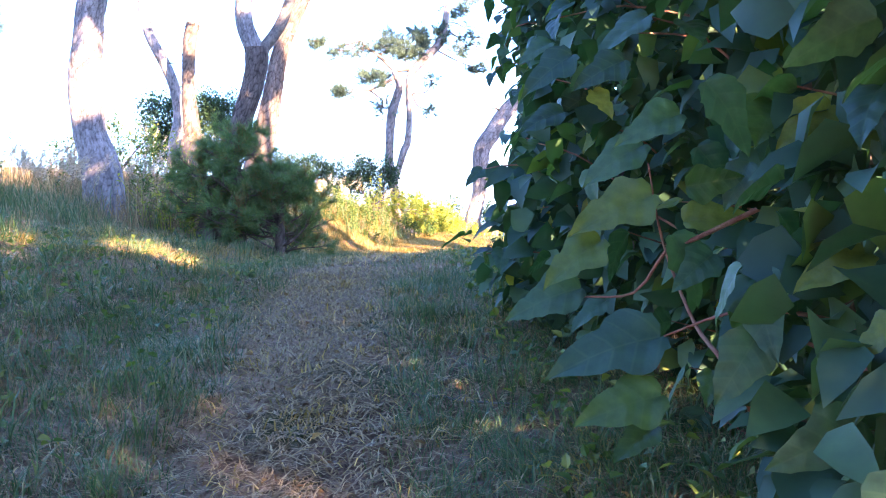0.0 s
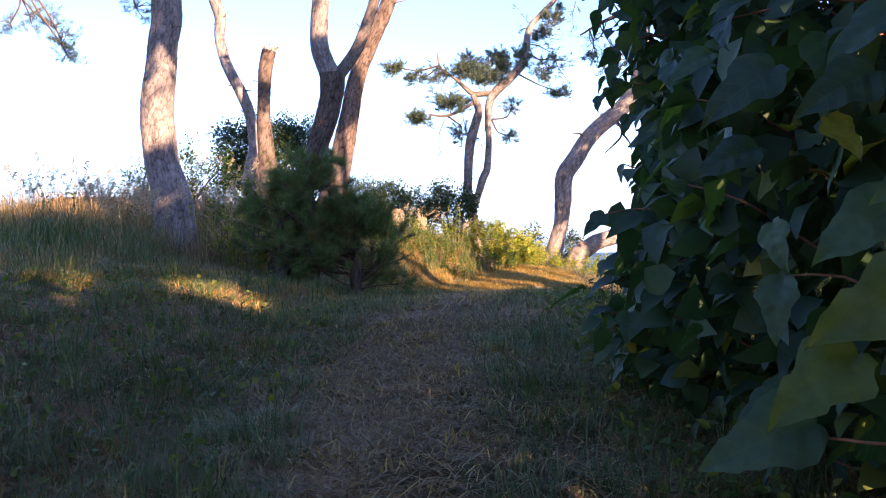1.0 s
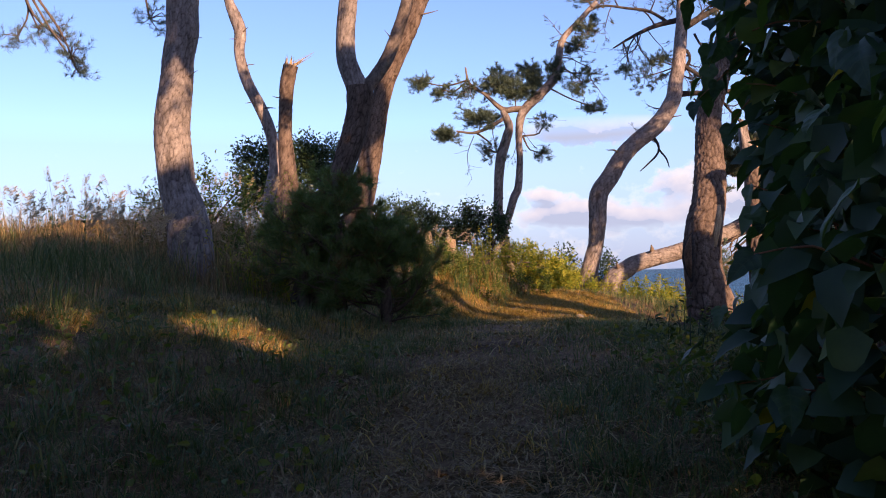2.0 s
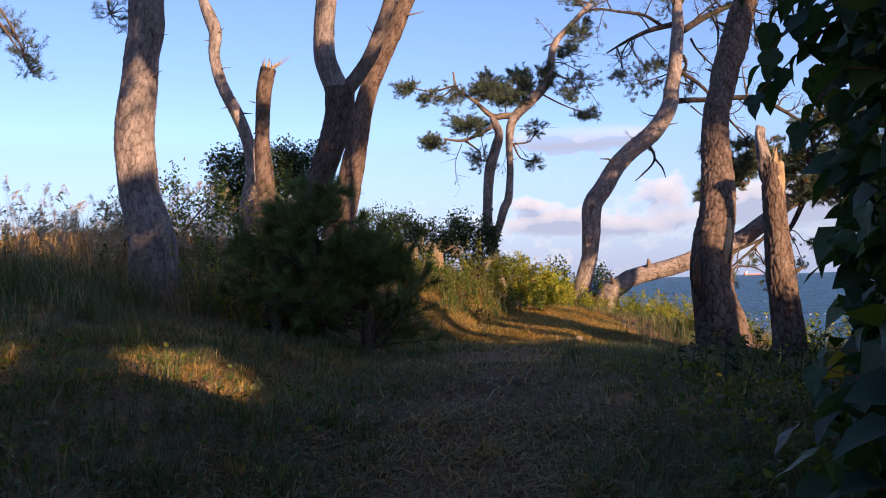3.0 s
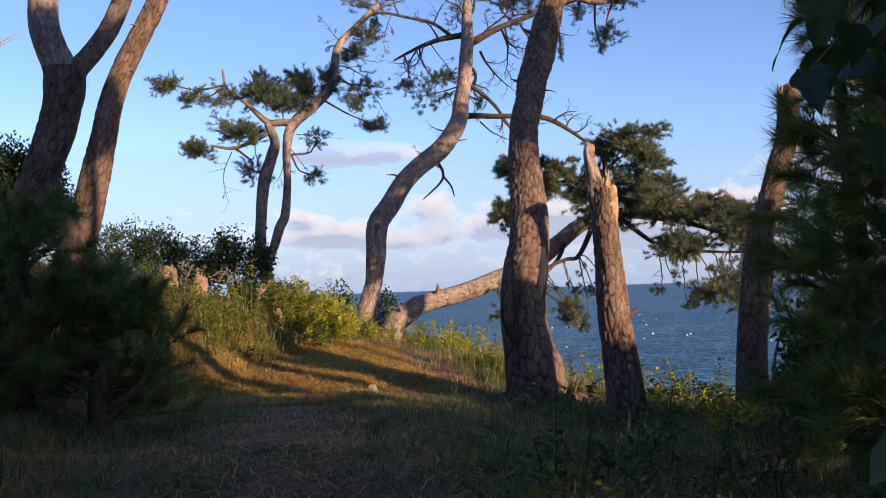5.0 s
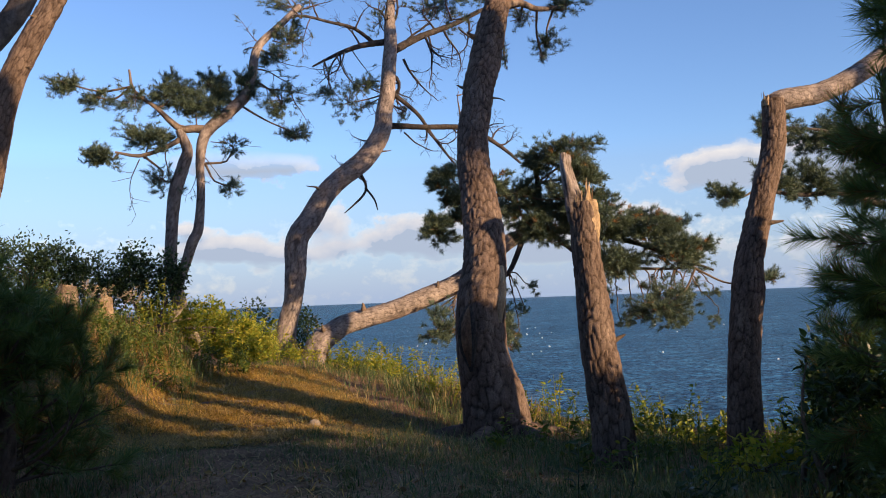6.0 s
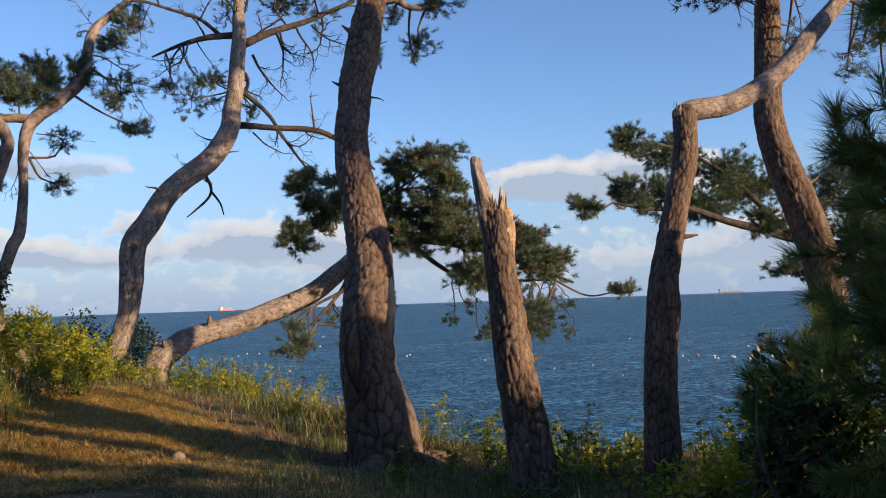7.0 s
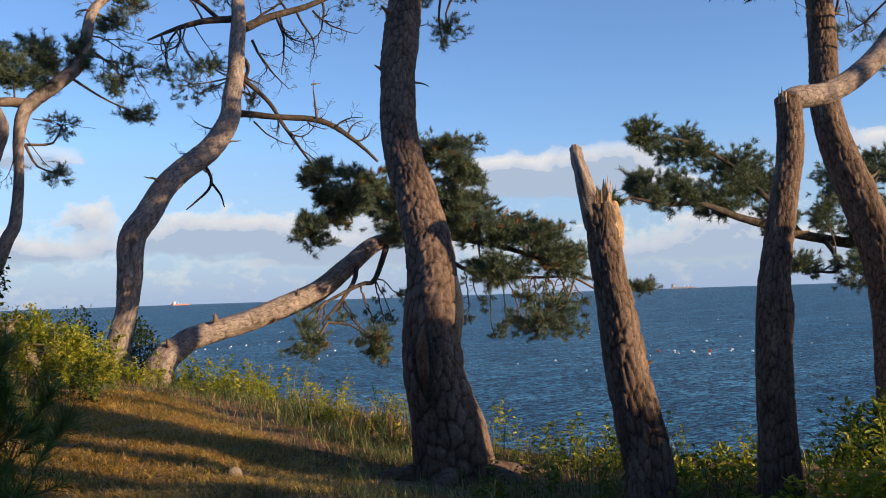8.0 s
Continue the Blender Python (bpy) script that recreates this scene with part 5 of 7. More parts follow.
def broken_trunk():
    root = pine([(2.16, 13.78, 0.4, 0.24), (2.16, 13.8, 0.97, 0.194), (2.17, 13.85, 1.33, 0.175), (2.17, 13.91, 1.55, 0.169), (2.16, 13.96, 1.78, 0.162), (2.15, 14.02, 2.02, 0.157), (2.16, 14.07, 2.25, 0.153), (2.17, 14.12, 2.49, 0.143), (2.18, 14.18, 2.74, 0.132), (2.19, 14.23, 2.98, 0.132), (2.21, 14.28, 3.2, 0.124), (2.21, 14.31, 3.33, 0.112)],
                "snapped pine trunk with plated bark and a tall jagged spike", 84, 0.017, (0.075, 0.13), 0.018, 91, 0.12, BARK, "broken_pine_trunk", "tree trunk")
    b = Buf()
    trunk(b, [(2.17, 14.24, 3.0, 0.095), (2.15, 14.3, 3.2, 0.095), (2.14, 14.36, 3.4, 0.08), (2.13, 14.4, 3.55, 0.066), (2.13, 14.45, 3.71, 0.058), (2.15, 14.5, 3.83, 0.052)], 36, 0.015, (0.035, 0.35), 0.026, 0.14, 92)
    part("spike", b, BARK_PALE, root, "grey weathered wood spike", smooth=True)
    b = Buf()
    trunk(b, [(2.24, 14.14, 2.86, 0.03), (2.245, 14.175, 3.0, 0.06), (2.25, 14.20, 3.15, 0.07), (2.26, 14.23, 3.28, 0.065), (2.27, 14.25, 3.36, 0.05)], 24, 0.015, (0.02, 0.2), 0.02, 0.12, 96)
    part("torn_face", b, WOOD, root, "pale torn wood face below the break", smooth=True)
    splinters(root, (2.22, 14.29, 3.38), (0.05, 0, 1), 0.12, 18, 0.30, 93)
    splinters(root, (2.15, 14.5, 3.82), (0, 0, 1), 0.05, 7, 0.15, 94)
    stubs(root, [((2.33, 14.1, 2.02), (0.6, -0.6, 0.3), 0.06, 0.035)], 95)


def cracked_pine():
    root = pine([(3.5, 13.6, 0.1, 0.28), (3.49, 13.6, 0.6, 0.225), (3.46, 13.62, 0.82, 0.2), (3.43, 13.64, 1.11, 0.168), (3.45, 13.66, 1.4, 0.155), (3.48, 13.69, 1.69, 0.15), (3.52, 13.71, 1.94, 0.15), (3.56, 13.73, 2.19, 0.147), (3.62, 13.75, 2.46, 0.152), (3.66, 13.77, 2.69, 0.13), (3.76, 13.79, 2.95, 0.119), (3.86, 13.81, 3.22, 0.113), (3.97, 13.84, 3.49, 0.109),
                 (4.08, 13.86, 3.76, 0.107), (4.14, 13.88, 4.04, 0.107), (4.16, 13.9, 4.32, 0.105)],
                "pine trunk snapped at an elbow, its top folded away sideways", 72, 0.02, (0.07, 0.12), 0.013, 101, 0.12, BARK)
    limb(root, [(4.12, 13.9, 4.27, 0.095), (4.3, 13.9, 4.33, 0.102), (4.46, 13.9, 4.36, 0.099), (4.75, 13.9, 4.42, 0.096), (5.17, 13.9, 4.6, 0.098), (5.64, 13.9, 4.88, 0.1), (6.06, 13.9, 5.25, 0.097), (6.43, 13.9, 5.57, 0.094), (6.69, 13.9, 5.79, 0.088), (7.4, 13.9, 6.4, 0.075), (8.2, 14.0, 7.2, 0.05)], 64, 0.022, 102, BARK_PALE)
    splinters(root, (4.07, 13.88, 4.38), (-0.1, 0, 1), 0.06, 6, 0.16, 103)
    stubs(root, [((3.86, 13.72, 3.08), (0.6, -0.6, 0.2), 0.06, 0.03)], 104)
    clumped(root, top_pads(8.4, 14.2, 7.2, 8.6, 1.3, 7, 106), [(8.2, 14.0, 7.2), (7.6, 13.9, 6.6)], 106, 16, 0.16, 0.02, tips_per=90)
    clumped(root, ELBOW_TUFTS, [(7.4, 14.0, 6.4), (8.2, 14.3, 7.2)], 105, 26, 0.11, 0.007)


def aslant_pine():
    root = pine([(8.55, 15.4, -1.0, 0.32), (8.45, 15.5, 0.6, 0.285), (8.41, 15.5, 1.31, 0.262), (8.38, 15.5, 1.76, 0.242), (8.35, 15.5, 2.21, 0.229), (8.28, 15.5, 2.67, 0.222), (8.17, 15.5, 3.05, 0.226), (8.12, 15.6, 3.43, 0.233), (8.04, 15.7, 3.83, 0.233), (7.95, 15.8, 4.22, 0.225), (7.9, 15.9, 4.62, 0.203), (7.95, 16.0, 5.04, 0.188), (8.1, 16.1, 5.47, 0.177),
                 (8.25, 16.2, 5.92, 0.174), (8.4, 16.3, 6.37, 0.174), (8.55, 16.4, 6.84, 0.166), (8.8, 16.5, 8.0, 0.14), (9.0, 16.6, 9.6, 0.08)],
                "tall pine aslant on the seaward slope with plated bark", 80, 0.026, (0.09, 0.13), 0.02, 111, 0.0, BARK)
    stubs(root, [((8.12, 15.55, 3.98), (0.9, 0.1, 0.3), 0.35, 0.03), ((8.33, 15.4, 3.3), (0.9, 0, 0.1), 0.22, 0.05), ((8.5, 16.2, 6.4), (0.9, 0, 0.2), 0.25, 0.02), ((8.2, 16.2, 6.3), (-0.9, 0, 0.1), 0.12, 0.02)], 112)
    limb(root, [(8.6, 16.4, 7.0, 0.06), (9.6, 16.6, 7.3, 0.05), (11.0, 16.9, 7.4, 0.035), (12.4, 17.1, 7.3, 0.02)], 10, 0.09, 113)
    limb(root, [(8.55, 16.4, 6.85, 0.05), (8.0, 16.5, 7.0, 0.035), (7.5, 16.6, 6.95, 0.02)], 8, 0.08, 114)
    crown(root, [((8.1, 16.5, 7.0), (-0.9, 0.1, -0.3), 1.0, 0.02), ((7.8, 16.6, 7.0), (-0.8, 0.1, -0.1), 0.9, 0.02), ((8.4, 16.4, 6.7), (-0.9, 0.1, 0.05), 0.9, 0.018), ((9.4, 16.6, 7.2), (-0.2, 0, -0.9), 0.9, 0.018)], 115, 20, 0.1, 0.006, depth=1, gnarl=0.42, leafy=0.06, lift=-0.1, fork=0.85)
    clumped(root, top_pads(8.9, 16.5, 7.7, 10.8, 2.4, 40, 117), [(8.8, 16.5, 8.2), (9.0, 16.6, 9.4)], 117, 16, 0.16, 0.02, tips_per=90)
    clumped(root, ASLANT_TUFTS, [(9.3, 16.5, 7.2), (10.4, 16.8, 7.35), (11.5, 17.0, 7.4), (12.4, 17.1, 7.3)], 116, 28, 0.11, 0.007)


def spreading_pine():
    # the darkened bark on this living trunk stands in for its crown's shade
    root = pine([(22.6, 21.2, -3.0, 0.34), (22.2, 21.6, -0.5, 0.3), (21.6, 22.0, 1.6, 0.26), (21.0, 22.3, 2.9, 0.22), (20.23, 22.5, 3.5, 0.18), (18.1, 22.5, 3.68, 0.13), (16.45, 22.5, 3.85, 0.11), (15.72, 22.5, 3.99, 0.10), (14.32, 22.5, 4.22, 0.085), (13.01, 22.5, 4.5, 0.065), (11.89, 22.5, 4.46, 0.045), (10.6, 22.3, 4.55, 0.025)],
                "spreading pine with a broad dark crown over the water", 20, 0.1, (0.06, 0.12), 0.01, 121, 0.0, SHADE_DARK_BARK)
    limb(root, [(16.6, 22.5, 3.85, 0.09), (15.66, 22.7, 4.7, 0.07), (14.52, 22.7, 5.4, 0.05), (13.06, 22.7, 5.9, 0.035), (11.6, 22.5, 5.95, 0.02)], 10, 0.1, 122, SHADE_DARK_BARK)
    limb(root, [(18.6, 22.4, 3.7, 0.09), (18.2, 22.0, 4.4, 0.07), (18.8, 21.8, 5.2, 0.05), (19.4, 22.0, 5.7, 0.03)], 10, 0.1, 123, SHADE_DARK_BARK)
    limb(root, [(17.4, 22.4, 3.72, 0.07), (16.9, 21.8, 3.3, 0.06), (16.3, 21.4, 2.9, 0.04), (15.8, 21.6, 2.9, 0.025)], 10, 0.1, 124, SHADE_DARK_BARK)
    clumped(root, FAR_CROWN, [(15.7, 22.5, 4.0), (14.3, 22.5, 4.2), (13.0, 22.5, 4.5), (11.9, 22.5, 4.45), (10.6, 22.3, 4.55), (15.66, 22.7, 4.7), (14.5, 22.7, 5.4), (13.06, 22.7, 5.9), (11.8, 22.5, 5.95), (18.2, 22.0, 4.4), (18.8, 21.8, 5.2), (19.3, 22.0, 5.6), (16.6, 21.6, 3.1)], 125, 40, 0.14, 0.012, tips_per=240)


def young_pine(at, top, spread, label, seed, per, length, width, boughs, low=0.25):
    root = thing("young_pine", at, label, "young pine")
    rng = np.random.RandomState(seed)
    x, y, z = at
    b = Buf()
    trunk(b, [(x, y, z - 0.1, 0.09), (x + 0.04, y, z + (top - z) * 0.4, 0.065), (x - 0.03, y, z + (top - z) * 0.75, 0.04), (x, y, top - 0.15, 0.015)], 14, 0.06, (0.04, 0.08), 0.006, 0.05, seed)
    part("trunk", b, BARK, root, smooth=True)
    items = []
    for k in range(boughs):
        f = low + (1 - low) * (k + rng.random()) / boughs
        a = rng.uniform(0, 2 * math.pi)
        reach = spread * (1.15 - 0.75 * f) * rng.uniform(0.7, 1.1)
        items.append(((x + rng.normal(0, 0.03), y + rng.normal(0, 0.03), z + (top - z) * f * 0.93), (math.cos(a), math.sin(a), 0.28), reach, 0.018))
    crown(root, items, seed + 1, per, length, width, NEEDLE_YOUNG, 0.08, 1, 0.24, 0.35, 0.75, 0.95, 0.8)
    return root


tall_pine()
curved_pine_pair()
snapped_pine()
forked_pine()
leaning_pine()
twin_stem_pine()
bent_pine()
prostrate_pine()
great_pine()
broken_trunk()
cracked_pine()
aslant_pine()
spreading_pine()
young_pine((-3.35, 13.9, float(height(-3.35, 13.9))), 3.25, 1.05, "bushy young pine with soft long green needles before the forked pine", 131, 46, 0.15, 0.006, 46, 0.12)
young_pine((-2.75, 13.7, float(height(-2.75, 13.7))), 2.65, 0.85, "low bushy young pine with soft long green needles", 133, 46, 0.15, 0.006, 50, 0.02)
young_pine((-3.9, 14.15, float(height(-3.9, 14.15))), 2.9, 0.8, "bushy young pine sapling beside a leaning trunk", 137, 46, 0.15, 0.006, 30, 0.12)
young_pine((2.25, 10.45, float(height(2.25, 10.45))), 4.35, 0.62, "slim dark young pine with long stiff needles", 145, 46, 0.17, 0.005, 60, 0.05)
young_pine((2.6, 9.8, float(height(2.6, 9.8))), 5.4, 1.3, "dark young pine with long stiff needles beside the path", 141, 46, 0.17, 0.005, 70, 0.08)
young_pine((3.35, 12.05, float(height(3.35, 12.05))), 2.35, 0.62, "low bushy young pine with long needles at the cliff edge", 155, 46, 0.17, 0.005, 40, 0.2)
young_pine((1.75, 9.3, float(height(1.75, 9.3))), 4.2, 0.6, "slim dark young pine crowded against the bush", 149, 46, 0.17, 0.005, 52, 0.05)

# ---- shrubs and weeds ----


def clump_points(n, centre, radii, rng, shell=0.55):
    d = unit(rng.normal(0, 1, (n, 3)))
    r = rng.uniform(shell, 1.0, (n, 1)) * (1 + 0.25 * np.sin(d[:, :1] * 5 + d[:, 1:2] * 4))
    return np.asarray(centre) + d * r * np.asarray(radii), d


def leafy_shrub(name, at, clumps, count, length, width, mat, label, seed, stems=8, category="shrub"):
    """Stems from one foot into clumps of small leaves; clumps are (centre, radii)."""
    rng = np.random.RandomState(seed)
    root = thing(name, at, label, category)
    wood = Buf()
    lf = Buf()
    total = sum(r[0] * r[1] * r[2] for c, r in clumps)
    for c, r in clumps:
        for k in range(max(2, stems // len(clumps))):
            a = np.array(at) + rng.normal(0, 0.1, 3) * (1, 1, 0)
            e = np.array(c) + rng.normal(0, 0.35, 3) * r
            m = (a + e) / 2 + rng.normal(0, 0.12, 3)
            tube(wood, spline([(*a, 0.025), (*m, 0.016), (*e, 0.006)], 0.15), 5)
        n = int(count * r[0] * r[1] * r[2] / total)
        P, d = clump_points(n, c, r, rng)
        # twigs of leaves: gather into sprays for an uneven edge
        spray, sd = clump_points(max(6, n // 14), c, np.asarray(r) * 1.02, rng, 0.6)
        who = rng.randint(0, len(spray), n)
        P = 0.25 * P + 0.75 * (spray[who] + rng.normal(0, 0.6, (n, 3)) * length * 1.5)
        A = unit(0.6 * d + sd[who] * 0.5 + rng.normal(0, 0.6, (n, 3)))
        leaves(lf, P, A, length, width, rng)
    part("stem", wood, TWIG, root, smooth=True, kind="stuff")
    part("foliage", lf, mat, root, kind="stuff")
    return root


def upright_weeds(name, spots, tall, label, seed, mat=WEED_LEAF, leaf=0.07, per=26, category="weeds", spread=0.24):
    """A stand of upright leafy stems; each stem bears leaves all the way up."""
    rng = np.random.RandomState(seed)
    spots = np.asarray(spots, float)
    root = thing(name, (*spots.mean(0), float(height(*spots.mean(0)))), label, category)
    st, lf = Buf(), Buf()
    for x, y in spots:
        z = float(height(x, y))
        h = tall * (0.35 + 0.95 * rng.random() ** 1.6)
        dx, dy = rng.normal(0, spread, 2) * h
        pts = np.array([(x, y, z - 0.03, 0.006), (x + dx * 0.3, y + dy * 0.3, z + h * 0.5, 0.005), (x + dx, y + dy, z + h, 0.002)])
        tube(st, pts, 4)
        f = rng.uniform(0.12, 1.0, per)[:, None]
        P = np.where(f < 0.5, pts[0, :3] + (pts[1, :3] - pts[0, :3]) * f * 2, pts[1, :3] + (pts[2, :3] - pts[1, :3]) * (f - 0.5) * 2)
        a = rng.uniform(0, 6.28, per)
        A = np.stack([np.cos(a), np.sin(a), rng.uniform(0.1, 1.1, per)], 1)
        k = rng.uniform(0.5, 1.35)
        P = P + rng.normal(0, 0.035, P.shape) * [1, 1, 0.5]
        leaves(lf, P, A, leaf * k, leaf * 0.42 * k, rng, 0.2, 0.2)
    part("stem", st, mat, root, kind="stuff")
    part("foliage", lf, mat, root, kind="stuff")
    return root


leafy_shrub("evergreen_shrub", (-6.6, 24.0, float(height(-6.6, 24.0))),
            [((-7.1, 24.0, 4.75), (0.85, 0.7, 0.85)), ((-6.2, 24.1, 4.9), (0.8, 0.7, 0.7)), ((-5.5, 24.0, 4.7), (0.75, 0.7, 0.75)), ((-6.6, 23.8, 4.0), (1.3, 0.7, 0.7)), ((-5.2, 24.0, 4.1), (0.7, 0.6, 0.7))],
            17000, 0.09, 0.05, DARK_LEAF, "rounded evergreen shrub with small dark glossy leaves behind the trunks", 201, 20)
leafy_shrub("evergreen_shrub", (-3.3, 24.8, float(height(-3.3, 24.8))),
            [((-4.0, 24.6, 3.35), (0.75, 0.5, 0.65)), ((-3.3, 24.8, 3.3), (0.7, 0.5, 0.6)), ((-2.7, 24.9, 3.05), (0.6, 0.5, 0.55))],
            6500, 0.085, 0.04, DARK_LEAF, "dark green leafy shrub below the leaning pine", 203, 14)
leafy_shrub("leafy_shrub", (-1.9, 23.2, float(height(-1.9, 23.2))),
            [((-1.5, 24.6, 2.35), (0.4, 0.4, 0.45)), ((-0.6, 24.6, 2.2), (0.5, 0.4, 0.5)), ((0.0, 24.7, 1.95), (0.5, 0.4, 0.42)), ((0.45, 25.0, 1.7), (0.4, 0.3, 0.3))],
            5200, 0.085, 0.036, SUN_TINTED_WEED, "dense sunlit yellow-green shrub round the twin-stemmed pine", 219, 22)
leafy_shrub("evergreen_shrub", (-1.7, 24.2, float(height(-1.7, 24.2))),
            [((-1.9, 24.2, 3.2), (0.45, 0.4, 0.55)), ((-1.35, 24.3, 3.1), (0.45, 0.4, 0.5)), ((-2.3, 24.3, 2.8), (0.5, 0.4, 0.4))],
            4200, 0.085, 0.045, DARK_LEAF, "small dark shrub behind the twin-stemmed pine", 205, 10)
leafy_shrub("sapling", (-7.05, 17.6, float(height(-7.05, 17.6))),
            [((-6.9, 17.6, 3.9), (0.2, 0.2, 0.75)), ((-6.5, 17.7, 3.6), (0.35, 0.3, 0.6)), ((-7.3, 17.7, 3.3), (0.5, 0.4, 0.5)), ((-5.9, 17.5, 3.3), (0.5, 0.4, 0.45))],
            1500, 0.075, 0.035, WEED_LEAF, "thin leafy saplings among the grass behind the tall pine", 207, 12, "sapling")
leafy_shrub("evergreen_shrub", (1.8, 26.9, float(height(1.8, 26.9))),
            [((1.75, 26.9, 1.9), (0.45, 0.4, 0.6)), ((0.55, 26.8, 2.0), (0.4, 0.35, 0.75))], 2000, 0.08, 0.04, DARK_LEAF, "dark leafy shrub at the foot of the bent pine", 209, 8)
leafy_shrub("leafy_shrub", (2.75, 11.9, float(height(2.75, 11.9))),
            [((2.75, 11.8, 1.6), (0.3, 0.35, 0.55)), ((3.1, 11.8, 1.6), (0.45, 0.4, 0.7)), ((3.5, 11.6, 1.7), (0.45, 0.4, 0.75)), ((3.1, 11.4, 1.2), (0.6, 0.4, 0.45))],
            3600, 0.085, 0.045, DARK_LEAF, "dark leafy shrub beside the young pine at the cliff edge", 211, 16)
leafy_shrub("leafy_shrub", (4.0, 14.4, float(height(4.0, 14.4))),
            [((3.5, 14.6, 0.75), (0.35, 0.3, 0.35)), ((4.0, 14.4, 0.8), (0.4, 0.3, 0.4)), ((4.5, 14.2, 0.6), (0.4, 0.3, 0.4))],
            2400, 0.075, 0.042, SUN_TINTED_WEED, "sunlit yellow-green shrub between the trunks at the edge", 215, 9)
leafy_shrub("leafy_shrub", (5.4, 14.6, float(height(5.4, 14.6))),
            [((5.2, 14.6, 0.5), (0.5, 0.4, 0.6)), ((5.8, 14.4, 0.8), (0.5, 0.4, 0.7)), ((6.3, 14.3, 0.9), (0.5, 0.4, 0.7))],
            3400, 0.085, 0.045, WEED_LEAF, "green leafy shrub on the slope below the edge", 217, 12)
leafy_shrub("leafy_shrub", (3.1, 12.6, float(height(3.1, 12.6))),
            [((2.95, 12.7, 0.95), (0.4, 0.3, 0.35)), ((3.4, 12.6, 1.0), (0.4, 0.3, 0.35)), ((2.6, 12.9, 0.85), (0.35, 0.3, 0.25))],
            2200, 0.07, 0.04, SUN_TINTED_WEED, "low yellow-green leafy shrub along the cliff edge", 213, 9)


# tunnels cut through the leaves along the sun's rays, to light a patch of path
SUN_GAPS = [np.array(g) for g in ((-3.6, 11.1, 1.4), (-4.1, 10.5, 1.4), (-3.8, 10.7, 1.35), (-3.5, 10.3, 1.3))]


def gap(p, foot):
    d = np.array(SUN_DIR)
    v = np.asarray(p) - foot
    return float(np.linalg.norm(v - d * (v @ d)))


# ---- trees added out of view, towards the sun and behind, to cast shade ----


def shade_caster_tree(at, centre, radii, count, seed, leaf=0.2):
    x, y = at
    z = float(height(x, y))
    rng = np.random.RandomState(seed)
    root = thing("unseen_shade_tree", (x, y, z), "unseen broadleaf tree added to cast shade, open dark green crown", "tree", "trees of the wood")
    b = Buf()
    trunk(b, [(x, y, z - 0.2, 0.2), (x + 0.1, y, (z + centre[2]) / 2, 0.15), (*centre, 0.06)], 12, 0.2, (0.08, 0.14), 0.01, 0.05, seed)
    part("trunk", b, BARK, root, smooth=True)
    lf = Buf()
    hubs, hd = clump_points(26, centre, np.asarray(radii) * 0.85, rng, 0.3)
    for h in hubs:
        b = Buf()
        tube(b, [(*(np.array(centre) - [0, 0, radii[2] * 0.6]), 0.05), (*((np.array(centre) + h) / 2), 0.035), (*h, 0.015)], 5)
        part("limb", b, TWIG, root, smooth=True)
    who = rng.randint(0, len(hubs), count)
    P = hubs[who] + rng.normal(0, 0.16, (count, 3)) * radii
    P = P[np.array([min(gap(q, g) for g in SUN_GAPS) > 0.45 for q in P])]
    leaves(lf, P, rng.normal(0, 1, (len(P), 3)), leaf, leaf * 0.65, rng)
    part("foliage", lf, DARK_LEAF, root, kind="stuff")


shade_caster_tree((5.9, 4.0), (5.9, 4.0, 8.0), (2.2, 2.0, 1.9), 2600, 221)
shade_caster_tree((8.0, -3.5), (7.6, -3.5, 7.6), (3.0, 2.8, 2.8), 3000, 222)
shade_caster_tree((13.5, -8.0), (13.5, -8.0, 7.0), (3.5, 3.2, 3.6), 3000, 223)
shade_caster_tree((1.5, -6.5), (1.5, -6.5, 4.6), (2.8, 2.6, 3.0), 2600, 224)
shade_caster_tree((-4.5, -9.0), (-4.5, -9.0, 4.6), (3.0, 2.6, 3.2), 2400, 225)
shade_caster_tree((2.4, 4.4), (1.8, 4.6, 9.6), (2.2, 2.0, 1.5), 1900, 228)
shade_caster_tree((12.4, 2.6), (12.2, 3.0, 10.5), (2.4, 2.2, 2.2), 2200, 229)
shade_caster_tree((0.9, -2.6), (0.7, -2.6, 5.6), (2.3, 2.0, 2.4), 3200, 230, 0.3)
shade_caster_tree((-3.4, -5.2), (-3.4, -5.2, 5.0), (2.6, 2.2, 2.8), 3000, 231)
shade_caster_tree((4.0, 0.2), (3.6, 0.2, 5.6), (1.9, 1.8, 2.0), 3200, 227, 0.3)
shade_caster_tree((7.0, -10.0), (7.0, -10.0, 5.4), (3.2, 2.8, 3.4), 2600, 226)
shade_caster_tree((3.2, -2.2), (3.2, -2.2, 7.6), (2.2, 2.0, 1.7), 2600, 232, 0.3)
# small crowns set on the sun's rays, each to shade certain trunks or ground
shade_caster_tree((4.95, 11.1), (4.8, 11.0, 2.05), (0.6, 0.5, 1.15), 4800, 234)
shade_caster_tree((5.3, 10.7), (5.28, 10.76, 3.7), (0.30, 0.30, 1.3), 1500, 236)
shade_caster_tree((2.5, 5.9), (2.3, 5.9, 7.3), (0.8, 0.8, 0.8), 1700, 237, 0.22)
shade_caster_tree((4.6, 8.6), (4.5, 8.7, 9.9), (0.6, 0.6, 0.8), 1500, 238, 0.22)
shade_caster_tree((5.5, -5.9), (5.3, -5.9, 5.2), (0.6, 0.6, 1.5), 2200, 2341, 0.25)
